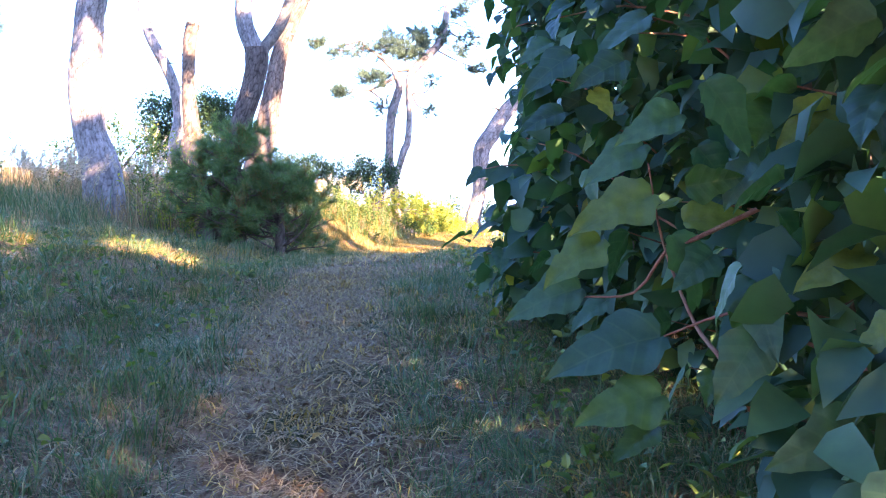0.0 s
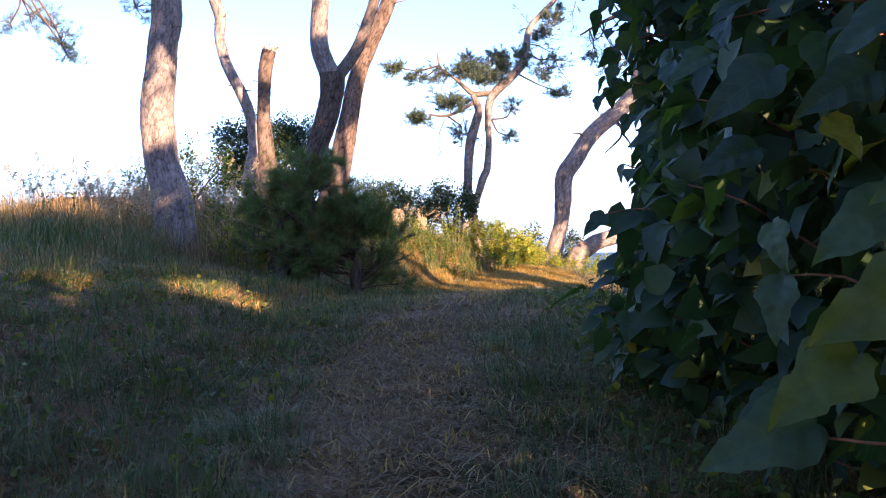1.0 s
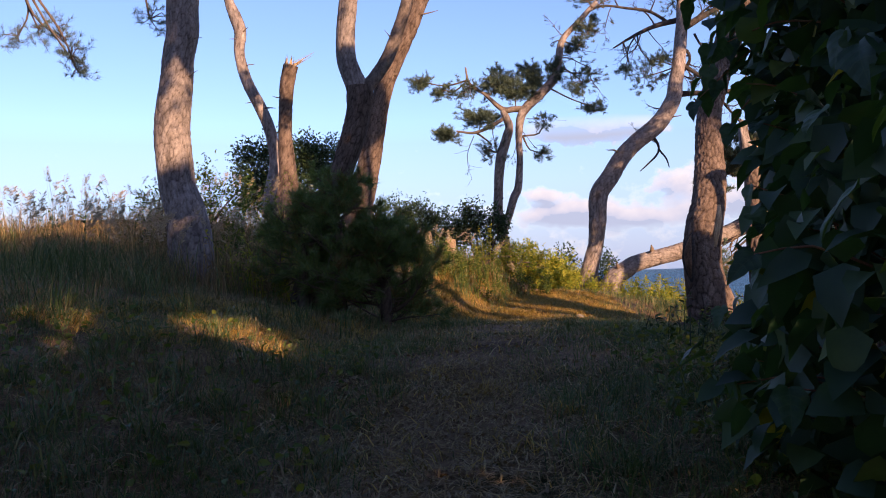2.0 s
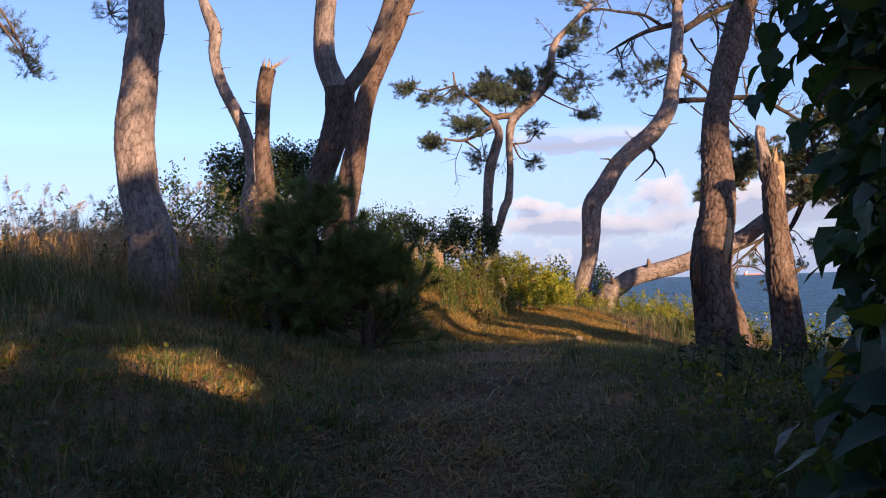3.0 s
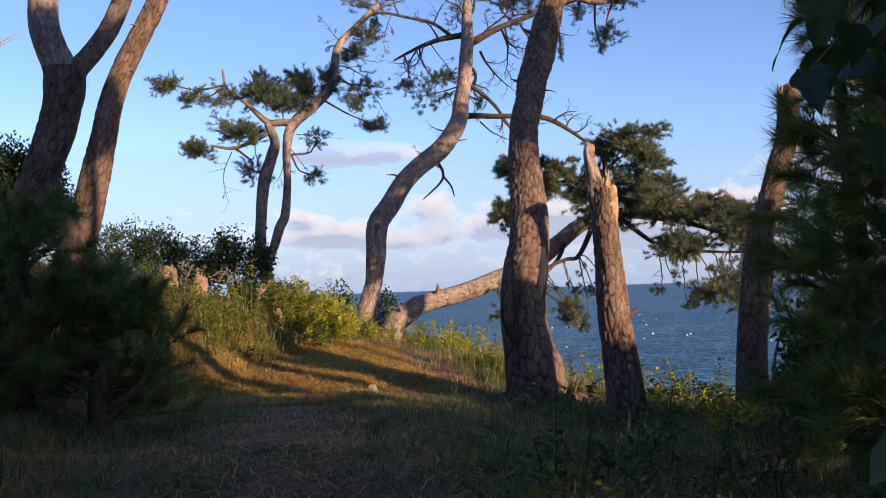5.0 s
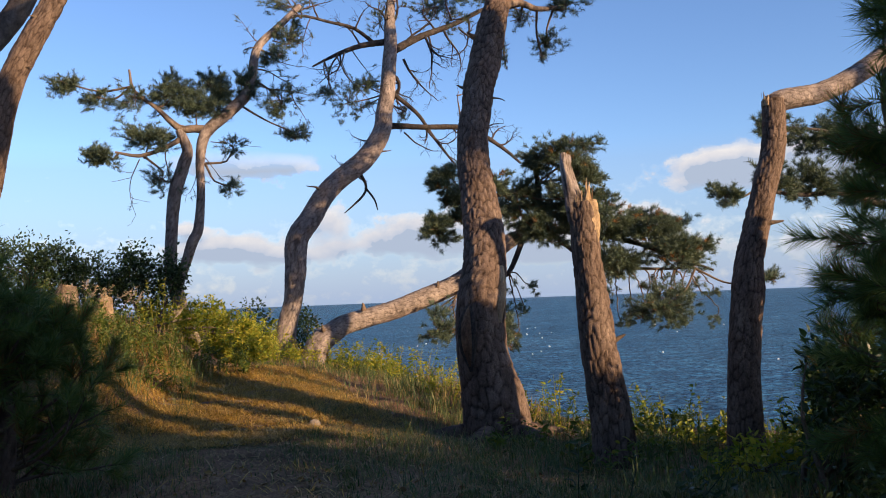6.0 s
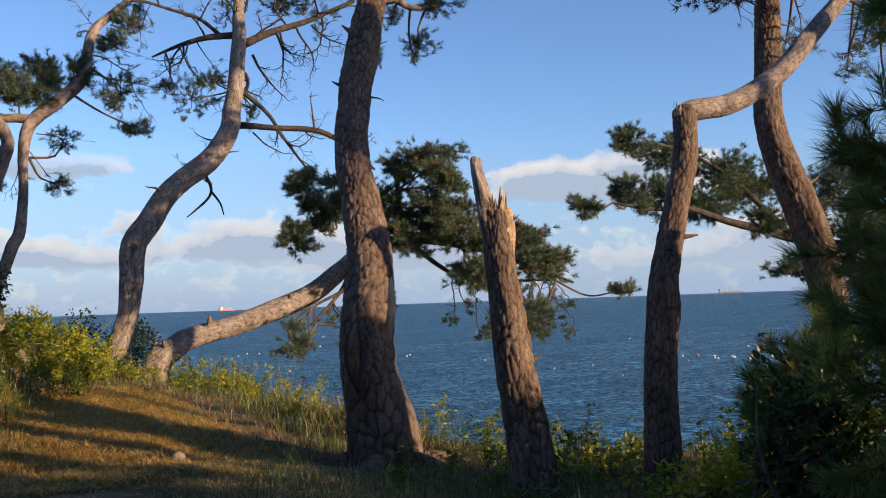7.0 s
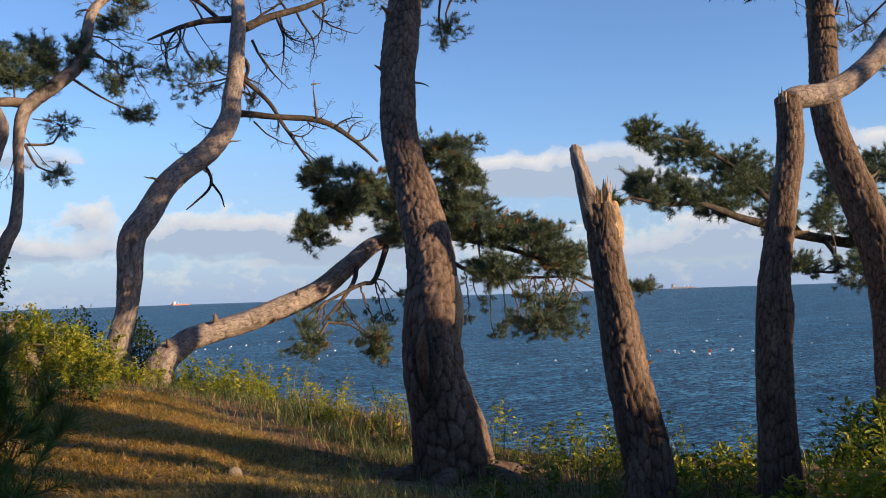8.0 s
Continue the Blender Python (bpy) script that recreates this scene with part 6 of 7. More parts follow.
shade_caster_tree((4.7, -1.2), (4.6, -1.3, 8.75), (0.7, 0.7, 0.3), 1200, 239, 0.22)
shade_caster_tree((7.1, 12.3), (7.0, 12.4, 8.4), (0.8, 0.8, 1.4), 2000, 2340, 0.25)
shade_caster_tree((2.1, -4.0), (2.1, -4.0, 4.4), (1.9, 1.7, 2.1), 3000, 235, 0.32)
# a ring of added trees that holds back sky light from behind
for k, (x, y, zc, r) in enumerate(((-9.5, -1.0, 6.0, 3.2), (-8.0, -7.0, 6.0, 3.4), (-14.0, 4.5, 7.5, 3.6), (-2.0, -12.5, 6.0, 3.6), (-15.0, -4.0, 7.0, 3.8), (4.0, -15.0, 6.0, 3.6), (-8.5, -14.0, 7.0, 4.0))):
    shade_caster_tree((x, y), (x, y, zc), (r, r, r * 1.15), 2600, 240 + k, 0.38)

rw = np.random.RandomState(300)


def stand(n, x0, x1, y0, y1):
    return np.stack([rw.uniform(x0, x1, n), rw.uniform(y0, y1, n)], 1)


def reed_grass(name, spots, tall, label, seed, plume=True):
    """Clumps of long arching blades with feathery plumes."""
    rng = np.random.RandomState(seed)
    spots = np.asarray(spots, float)
    root = thing(name, (*spots.mean(0), float(height(*spots.mean(0)))), label, "tall grass")
    bl, pl = Buf(), Buf()
    for x, y in spots:
        n = 26
        P = np.stack([x + rng.normal(0, 0.12, n), y + rng.normal(0, 0.12, n), np.zeros(n)], 1)
        P[:, 2] = height(P[:, 0], P[:, 1]) - 0.02
        blades(bl, P, tall * rng.uniform(0.6, 1.0), 0.012, rng, 0.75)
        if plume and rng.random() < 0.55:
            for k in range(rng.randint(1, 3)):
                h = tall * rng.uniform(0.95, 1.35)
                dx, dy = rng.normal(0, 0.12, 2)
                z = float(height(x, y))
                tube(bl, np.array([(x, y, z, 0.003), (x + dx * 0.4, y + dy * 0.4, z + h * 0.6, 0.0025), (x + dx, y + dy, z + h, 0.0015)]), 3)
                m = 34
                f = rng.uniform(0, 1, (m, 1))
                Q = np.array([x + dx, y + dy, z + h]) + np.array([dx * 0.8 + 0.05, dy * 0.8, 0.18]) * f
                A = np.stack([rng.normal(0.4, 0.5, m), rng.normal(0, 0.5, m), rng.uniform(0.0, 0.9, m)], 1)
                V = np.stack([Q, Q + unit(A) * 0.07 + [0, 0, 0.006], Q + unit(A) * 0.07 - [0, 0, 0.006]], 1).reshape(-1, 3)
                pl.add(V, np.arange(m * 3).reshape(-1, 3))
    part("blades", bl, DRY if seed % 2 else GRASS, root, kind="stuff")
    if pl.n:
        part("plumes", pl, PLUME, root, "pale feathery seed plumes", kind="stuff")
    return root


upright_weeds("tall_weeds", np.vstack([stand(120, -1.9, 0.5, 23.0, 25.0), stand(60, -1.2, 0.6, 24.6, 26.0)]), 0.8, "tall sunlit yellow-green weeds round the twin-stemmed pine", 301, SUN_TINTED_WEED, 0.085, 52)
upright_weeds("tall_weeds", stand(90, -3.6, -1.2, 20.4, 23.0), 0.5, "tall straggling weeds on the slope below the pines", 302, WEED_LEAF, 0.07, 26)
upright_weeds("tall_weeds", stand(80, 1.5, 3.1, 22.6, 25.8), 0.55, "sunlit leafy weeds at the foot of the low leaning trunk", 303, SUN_TINTED_WEED, 0.08, 32)
upright_weeds("edge_weeds", np.vstack([stand(80, 2.3, 3.4, 18.0, 22.8), stand(30, 2.7, 3.9, 15.4, 18.0)]), 0.55, "thin sunlit weeds along the cliff edge", 304, SUN_TINTED_WEED, 0.065, 24)
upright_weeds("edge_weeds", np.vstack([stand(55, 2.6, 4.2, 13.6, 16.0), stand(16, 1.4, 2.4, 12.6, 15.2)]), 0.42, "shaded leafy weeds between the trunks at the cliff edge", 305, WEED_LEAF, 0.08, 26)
upright_weeds("edge_weeds", stand(75, 2.9, 4.8, 12.3, 13.5), 0.5, "sunlit yellow-green weeds along the cliff edge", 311, SUN_TINTED_WEED, 0.08, 28)
upright_weeds("tall_weeds", np.vstack([stand(90, -0.9, 1.2, 25.2, 27.6), stand(40, 0.2, 1.5, 24.0, 25.4)]), 0.6, "bright green weeds and grass round the bent pine", 310, SUN_TINTED_WEED, 0.075, 28)
upright_weeds("tall_weeds", stand(40, -5.0, -2.9, 18.5, 20.6), 1.0, "tall leafy weeds behind the young pines", 306, WEED_LEAF, 0.07, 26)
upright_weeds("tall_weeds", stand(44, -5.4, -4.0, 14.6, 16.6), 0.95, "dry straggling weeds beside the tall pine", 307, DRY, 0.08, 20)
upright_weeds("tall_weeds", stand(120, -7.2, -4.3, 16.6, 21.0), 1.35, "tall green leafy weeds between the trunks on the bank", 312, WEED_LEAF, 0.085, 34)
upright_weeds("tall_weeds", stand(34, -10.5, -6.6, 15.5, 19.5), 0.9, "straggling dark weeds on the crest of the bank", 313, DARK_LEAF, 0.085, 28)
upright_weeds("tall_weeds", stand(60, -5.2, -3.9, 14.2, 16.2), 0.9, "sunlit golden weeds at the foot of the forked pine", 314, SUN_TINTED_WEED, 0.07, 24)
upright_weeds("tall_weeds", np.vstack([stand(110, -3.6, -1.1, 19.8, 22.4), stand(40, -1.4, -0.2, 21.4, 22.6)]), 0.48, "yellow-green weeds on the slope round the stumps", 315, WEED_LEAF, 0.075, 30)
reed_grass("reed_grass", stand(45, -3.4, -0.9, 19.2, 22.4), 0.4, "long green grass on the slope round the stumps", 336, False)
upright_weeds("nettle_weeds", stand(60, -0.2, 1.0, 5.4, 8.2), 0.28, "low shaded broad-leaved weeds under the bush", 308, WEED_LEAF, 0.07, 12)
upright_weeds("nettle_weeds", stand(70, 0.2, 2.4, 8.4, 11.6), 0.35, "dark low weeds and seed heads beside the path", 309, DARK_LEAF, 0.07, 12)


reed_grass("reed_grass", stand(45, -11.5, -6.6, 15.5, 21.5), 0.85, "tall dry plumed grass along the crest of the bank", 321)
reed_grass("reed_grass", np.vstack([stand(75, -11.5, -6.6, 13.5, 20.5), stand(35, -6.6, -4.4, 14.0, 19.0)]), 0.8, "tall dark green plumed grass over the bank", 334)
reed_grass("reed_grass", np.vstack([stand(190, -13.0, -6.3, 14.5, 19.5), stand(60, -7.6, -4.6, 15.2, 18.5)]), 0.95, "dense pale dry grass standing along the crest of the bank", 337, False)
reed_grass("reed_grass", stand(90, -10.5, -5.8, 12.5, 17.0), 0.65, "tall green grass on the bank round the tall pine", 322)
reed_grass("reed_grass", stand(45, -6.6, -4.2, 13.4, 18.0), 0.75, "dry arching grass beside the tall pine", 323)
reed_grass("reed_grass", stand(50, -8.5, -4.5, 18.5, 22.0), 0.9, "tall plumed grass below the twin trunks", 325)
reed_grass("reed_grass", np.vstack([stand(70, 1.8, 3.3, 17.0, 24.5), stand(40, 1.0, 4.2, 12.4, 16.5)]), 0.34, "green grass and thin stalks along the cliff edge", 328, False)
reed_grass("reed_grass", stand(22, 2.5, 3.4, 17.0, 21.5), 0.55, "dry grass at the cliff edge", 327, False)
reed_grass("reed_grass", stand(9, -2.6, -0.8, 20.8, 22.4), 0.5, "dry grass round the old stumps", 329)
reed_grass("reed_grass", stand(26, -9.0, -5.0, 9.5, 12.5), 0.55, "tufts of tall grass on the shaded bank", 332)


# ---- the big-leaved bush beside the path ----


def big_leaf_mesh(name, mat, seed):
    """A broad heart-shaped leaf with shallow lobes, sunken veins and a drooping tip; 1 m long, stalk at the origin, along +x."""
    rng = np.random.RandomState(seed)
    b = Buf()
    rows = []
    n = 15
    droop, cup, ripple, lobe = rng.uniform(0.25, 0.5), rng.uniform(-0.35, 0.30), rng.uniform(0, 6.28), rng.uniform(0.30, 0.42)
    for r in range(n + 1):
        x = (r / n) ** 1.1
        w = 0.74 * (x + 0.015) ** 0.5 * (1.0 - x) ** 0.92 + 0.085 * math.exp(-((x - lobe) / 0.10) ** 2) - 0.03 * math.exp(-((x - lobe - 0.2) / 0.10) ** 2)
        w = max(w + (0.022 if r % 3 == 1 else -0.012) * (1 - x) + rng.normal(0, 0.010), 0.0) if r < n else 0.0
        sag = -droop * x * x
        row = [(x, 0.0, sag - 0.012)]
        for f in (0.3, 0.65, 1.0):
            y = w * f
            vein = 0.012 * math.cos(15.0 * (x - 0.45 * y)) + 0.035 * f * math.sin(7.0 * x + ripple)
            row.append((x - 0.14 * f * w, y, sag + 0.34 * y + (cup - 0.55) * y * y + vein))
        rows.append(row)
    for side in (1, -1):
        v = [(p[0], p[1] * side, p[2]) for row in rows for p in row]
        f = []
        for r in range(len(rows) - 1):
            for k in range(3):
                q = r * 4 + k
                quad = [q, q + 1, q + 5, q + 4]
                f.append(quad if side == -1 else quad[::-1])
        if side == 1:
            verts, faces = list(v), list(f)
        else:
            m = len(verts)
            verts += v
            faces += [[a + m for a in q] for q in f]
    # weld the midrib
    remap = list(range(len(verts)))
    for r in range(len(rows)):
        remap[len(rows) * 4 + r * 4] = r * 4
    faces = [[remap[a] for a in q] for q in faces]
    b.add(verts, faces)
    return b.mesh(name, mat, True)


# leaves on the shoots nearest the path: stalk end and tip
DARK_NEAR = [
    (-0.07, 2.9, 1.53, 0.05, 2.82, 1.33), (-0.17, 2.7, 1.24, -0.52, 2.62, 1.23), (-0.32, 3.1, 1.36, -0.58, 3.02, 1.33),
    (-0.0, 2.4, 1.28, -0.14, 2.32, 1.12), (-0.09, 2.5, 1.94, 0.05, 2.42, 1.77), (-0.13, 3.2, 2.13, -0.32, 3.12, 2.07),
    (0.03, 3.1, 1.93, -0.2, 3.02, 1.89), (-0.27, 3.6, 2.01, -0.46, 3.52, 1.98), (0.16, 2.2, 1.09, -0.06, 2.12, 1.0),
    (-0.25, 3.5, 2.21, -0.47, 3.42, 2.11), (0.14, 2.6, 1.59, 0.24, 2.52, 1.47), (-0.07, 3.2, 1.84, -0.31, 3.12, 1.76),
    (0.05, 3.0, 1.81, 0.17, 2.92, 1.66), (0.12, 2.5, 1.38, 0.23, 2.42, 1.29), (-0.26, 2.8, 1.28, -0.17, 2.72, 1.16),
    (0.42, 2.8, 2.09, 0.21, 2.72, 2.0),
]
FRESH_NEAR = [
    (-0.03, 2.5, 1.34, 0.07, 2.42, 1.25), (0.07, 2.4, 1.31, 0.13, 2.32, 1.26), (-0.22, 2.6, 1.0, -0.37, 2.52, 0.95),
    (-0.09, 2.5, 1.17, -0.13, 2.42, 1.1), (-0.02, 2.9, 1.68, 0.15, 2.82, 1.7), (-0.2, 2.6, 1.09, -0.46, 2.52, 1.07),
]
YELLOW_NEAR = [
    (-0.1, 3.0, 1.66, -0.4, 2.92, 1.59), (-0.0, 3.0, 1.57, 0.2, 2.92, 1.63), (-0.27, 3.0, 1.52, -0.49, 2.92, 1.41),
    (0.25, 2.5, 1.87, 0.08, 2.42, 1.79), (-0.24, 3.2, 2.03, -0.18, 3.12, 1.94), (0.23, 2.3, 1.48, 0.03, 2.22, 1.45),
    (0.26, 2.4, 1.53, 0.14, 2.32, 1.43),
]

def big_bush():
    rng = np.random.RandomState(401)
    root = thing("broadleaf_bush", (1.6, 5.0, float(height(1.6, 5.0))), "tall dense bush with large lobed leaves beside the path", "bush")
    green = [big_leaf_mesh("leaf", LOOSE_LEAF, 410 + k) for k in range(4)]
    fresh = [big_leaf_mesh("leaf", LOOSE_FRESH, 415 + k) for k in range(2)]
    yellow = [big_leaf_mesh("leaf", LOOSE_YELLOW, 420 + k) for k in range(2)]
    # stems
    for k in range(16):
        a = rng.uniform(0, 6.28)
        p = np.array([rng.uniform(0.7, 3.4), rng.uniform(2.4, 7.6), 0.3])
        e = p + np.array([rng.normal(0, 0.5), rng.normal(0, 0.5), rng.uniform(2.5, 4.6)])
        b = Buf()
        tube(b, spline([(*p, 0.03), (*((p + e) / 2 + rng.normal(0, 0.2, 3)), 0.022), (*e, 0.01)], 0.2), 7)
        part("stem", b, TWIG, root, smooth=True)

    def face(n, near):
        """Leaf places over the bush's surface, thick towards the path."""
        out = []
        while len(out) < n:
            y = rng.uniform(1.0, 8.2)
            z = rng.uniform(0.55, 4.6) if near else rng.uniform(0.5, 6.9)
            left = 0.02 + 0.22 * np.sin(y * 1.7 + 1.0) * 0.5 + 0.16 * np.sin(z * 2.3 + y * 1.3) + max(0, 1.3 - z) * 0.55 + max(0, 2.2 - y) * 0.5 + max(0, z - 3.8) * 0.35 - 0.16 * min(1.0, max(0.0, y - 3.6))
            x = left + (abs(rng.normal(0, 0.22)) if near else rng.uniform(0.15, 3.6) if rng.random() < 0.55 else rng.exponential(0.5) + 0.22)
            if not near and (x - 1.9) ** 2 / 5.5 + (y - 4.7) ** 2 / 15 > 1.25:
                continue
            if y > 5.8 and z > 2.35 and x < 0.566 * (y - 5.0) - 1.05 and rng.random() < 0.93:
                continue
            if y + x * 0.3 > 8.6 or (x < 0.57 * y - 4.0 and z < 2.75 + 0.15 * math.sin(9 * x)) or min(gap((x, y, z), g) for g in SUN_GAPS) < 0.3:
                continue
            out.append((x, y, z))
        return np.array(out)

    # leaves towards the path, each one its own
    P = face(250, True)
    k = 0
    for p in P:
        size = rng.uniform(0.14, 0.235) * (0.75 if p[1] > 5.5 else 1.0)
        me = yellow[k % 2] if rng.random() < 0.035 else fresh[k % 2] if rng.random() < 0.12 else green[k % 4]
        ob = new("leaf", me)
        ob.parent = root
        ob.matrix_parent_inverse = root.matrix_world.inverted()
        ang = rng.normal(212, 48)
        ob.matrix_basis = pose(*p, rng.normal(0, 30), rng.uniform(4, 50), ang) @ Matrix.Scale(size, 4)
        k += 1
    # the leaves within and behind
    for mat, count, seed in ((BIG_LEAF, 19000, 431), (YELLOW_LEAF, 220, 432)):
        r2 = np.random.RandomState(seed)
        Q = face(count, False)
        lf = Buf()
        A = np.stack([r2.normal(-0.5, 0.7, count), r2.normal(-0.1, 0.7, count), r2.normal(-0.35, 0.4, count)], 1)
        leaves(lf, Q, A, 0.19, 0.145, r2, 0.16, 0.35)
        part("inner_foliage", lf, mat, root, smooth=True, kind="stuff")
    # the far end, high up: a dense mass and leafy shoots hanging out of it
    r2 = np.random.RandomState(433)
    Q = np.stack([r2.uniform(0.5, 2.4, 1900), r2.uniform(7.4, 8.7, 1900), r2.uniform(2.95, 5.8, 1900)], 1)
    Q = Q[(Q[:, 0] > 0.566 * (Q[:, 1] - 5.0) - 1.0 + 0.35 * np.sin(Q[:, 2] * 5.0 + Q[:, 1] * 3) ** 2) & (np.array([min(gap(q, g) for g in SUN_GAPS) for q in Q]) > 0.3)]
    lf = Buf()
    leaves(lf, Q, np.stack([r2.normal(-0.5, 0.6, len(Q)), r2.normal(-0.1, 0.6, len(Q)), r2.normal(-0.5, 0.4, len(Q))], 1), 0.15, 0.095, r2, 0.22, 0.3)
    part("inner_foliage", lf, BIG_LEAF, root, smooth=True, kind="stuff")
    for end in ((0.02, 7.9, 2.86), (0.08, 8.0, 3.02), (0.22, 7.9, 2.72), (0.30, 8.0, 2.95), (0.16, 8.1, 3.25), (0.05, 8.0, 3.5), (0.42, 7.9, 2.66), (0.5, 8.0, 2.8), (0.3, 8.0, 3.7)):
        e = np.array(end) - [0.05, 0.36, 0.0]
        st = e + [r2.uniform(0.55, 0.85), r2.normal(0, 0.1), r2.uniform(0.35, 0.6)]
        mid = (st + e) / 2 + [0, 0, 0.10]
        line = spline([(*st, 0.007), (*mid, 0.006), (*e, 0.003)], 0.085)
        b = Buf()
        tube(b, line, 5)
        shoot = part("shoot", b, RED_TWIG, root, smooth=True)
        for kk, q in enumerate(line[2:]):
            ob = new("leaf", green[kk % 4])
            ob.parent = shoot
            ob.matrix_parent_inverse = Matrix.Identity(4)
            ob.matrix_basis = pose(*q[:3], r2.normal(0, 25), r2.uniform(25, 70), 180 + (60 if kk % 2 else -60) + r2.normal(0, 20)) @ Matrix.Scale(r2.uniform(0.12, 0.18), 4)
    # reddish leafy shoots that reach over the path
    shoots = Buf()
    for p in P[:120]:
        q = np.array([p[0] + rng.uniform(0.3, 0.7), p[1] + rng.normal(0, 0.2), p[2] - rng.uniform(0.0, 0.35)])
        tube(shoots, spline([(*q, 0.006), (*((p + q) / 2 + [0, 0, 0.05]), 0.005), (*p, 0.003)], 0.08), 5)
    part("leaf_stalk", shoots, RED_TWIG, root, "reddish leaf stalks", smooth=True, kind="stuff")
    # shoots and leaves close to the eye
    for pts in ([(0.5, 2.2, 1.2), (0.23, 2.3, 1.29), (0.12, 2.5, 1.32), (-0.01, 2.6, 1.31), (-0.16, 2.7, 1.24)], [(0.45, 2.1, 1.1), (0.17, 2.2, 1.21), (0.13, 2.3, 1.24), (0.06, 2.4, 1.28)],
                [(0.2, 2.9, 1.6), (-0.01, 2.9, 1.51), (-0.09, 2.9, 1.48), (-0.18, 2.95, 1.35), (-0.32, 3.1, 1.33)], [(0.1, 2.6, 0.95), (-0.02, 2.6, 1.17), (-0.04, 2.8, 1.27), (-0.07, 3.0, 1.51), (-0.11, 3.0, 1.76)]):
        b = Buf()
        tube(b, spline([(p[0] + 0.12, p[1], p[2] + 0.01, 0.009 - 0.0015 * k) for k, p in enumerate(pts)], 0.05), 7)
        part("shoot", b, RED_TWIG, root, "reddish leafy shoot", smooth=True)
    for meshes, places in ((green, DARK_NEAR), (fresh, FRESH_NEAR), (yellow, YELLOW_NEAR)):
        for kk, (x0, y0, z0, x1, y1, z1) in enumerate(places):
            p, q = Vector((x0 + 0.12, y0, z0 + 0.01)), Vector((x1 + 0.12, y1, z1 + 0.01))
            ax = (q - p).normalized()
            up = Vector((rng.normal(-0.25, 0.3), -0.75, 0.55 + rng.normal(0, 0.2)))
            up = (up - ax * up.dot(ax)).normalized()
            side = up.cross(ax)
            m = Matrix((ax, side, up)).transposed().to_4x4()
            m.translation = p
            ob = new("leaf", meshes[kk % len(meshes)])
            ob.parent = root
            ob.matrix_parent_inverse = root.matrix_world.inverted()
            ob.matrix_basis = m @ Matrix.Scale((q - p).length * 0.92, 4)


big_bush()

# ---- grass, litter, stones ----


def path_centre(y):
    return np.interp(y, [-2, 0, 4, 8, 12, 17, 22], [-0.9, -0.93, -1.3, -1.52, -1.2, -0.8, -0.4])


def scatter(n, x0, x1, y0, y1, rng):
    x, y = rng.uniform(x0, x1, n), rng.uniform(y0, y1, n)
    return np.stack([x, y, height(x, y) - 0.01], 1)


def build_grass():
    rng = np.random.RandomState(501)
    b, d = Buf(), Buf()
    for n, box, h, w in ((90000, (-5.5, 1.6, 0.6, 9.0), 0.10, 0.0055), (80000, (-7.5, 3.6, 9.0, 18.0), 0.13, 0.007), (26000, (-7.0, 3.2, 18.0, 28.0), 0.15, 0.009), (12000, (-12.0, -5.5, 2.0, 20.0), 0.24, 0.010)):
        P = scatter(n, *box, rng)
        off = np.abs(P[:, 0] - path_centre(P[:, 1]))
        worn = np.clip(1.45 - off / np.interp(P[:, 1], [0, 5, 7.5, 11, 15, 18, 22], [0.5, 0.46, 0.36, 0.22, 0.4, 0.95, 0.9]), 0, 1)
        patch = 0.5 + 0.5 * smooth_noise(P[:, 0], P[:, 1], 1.3, 7)
        keep = rng.random(n) > np.clip(worn * 0.95, 0, 0.96) * np.clip(patch + 0.45, 0.5, 1)
        # green thinned over the sunlit stretch so the gold-tinted straw shows
        keep &= (rng.random(n) < np.where((P[:, 0] > -2.7) & (P[:, 0] < 0.8) & (P[:, 1] > 16.2) & (P[:, 1] < 21.8), 0.2, 1.0))
        keep &= (P[:, 1] < 14.5) | (P[:, 0] < -2.8) | (rng.random(n) < np.clip(0.5 + 1.1 * smooth_noise(P[:, 0], P[:, 1], 1.9, 21) + 0.3 * (P[:, 0] > 0.6), 0.08, 1.0))
        keep &= (P[:, 1] > 14) | (rng.random(n) < np.clip(0.62 + 0.9 * smooth_noise(P[:, 0], P[:, 1], 3.4, 31), 0.12, 1.0))
        P, off = P[keep], off[keep]
        tall = h * (0.55 + 0.75 * np.clip(off / 2.2, 0, 1)) * (0.45 + 1.1 * (0.5 + 0.5 * smooth_noise(P[:, 0], P[:, 1], 2.1, 9)))
        brown = rng.random(len(P)) < np.clip(0.38 + 0.35 * smooth_noise(P[:, 0], P[:, 1], 0.8, 12) + np.where(P[:, 0] < -2.4, 0.12, 0) - np.where((P[:, 0] > path_centre(P[:, 1]) + 0.5) & (P[:, 1] < 14), 0.22, 0) + np.where(P[:, 1] > 16, 0.08, 0), 0.06, 0.8)
        blades(b, P[~brown], tall[~brown], w, rng, 0.9)
        blades(d, P[brown], tall[brown] * 0.9, w * 0.85, rng, 1.2, droop=0.8)
    tagged(new("grass", b.mesh("grass", GRASS)), "short green grass over the bank and path edges", "grass", kind="stuff")
    tagged(new("dry_grass", d.mesh("dry_grass", DRY)), "withered straw-coloured grass among the green", "grass", kind="stuff")


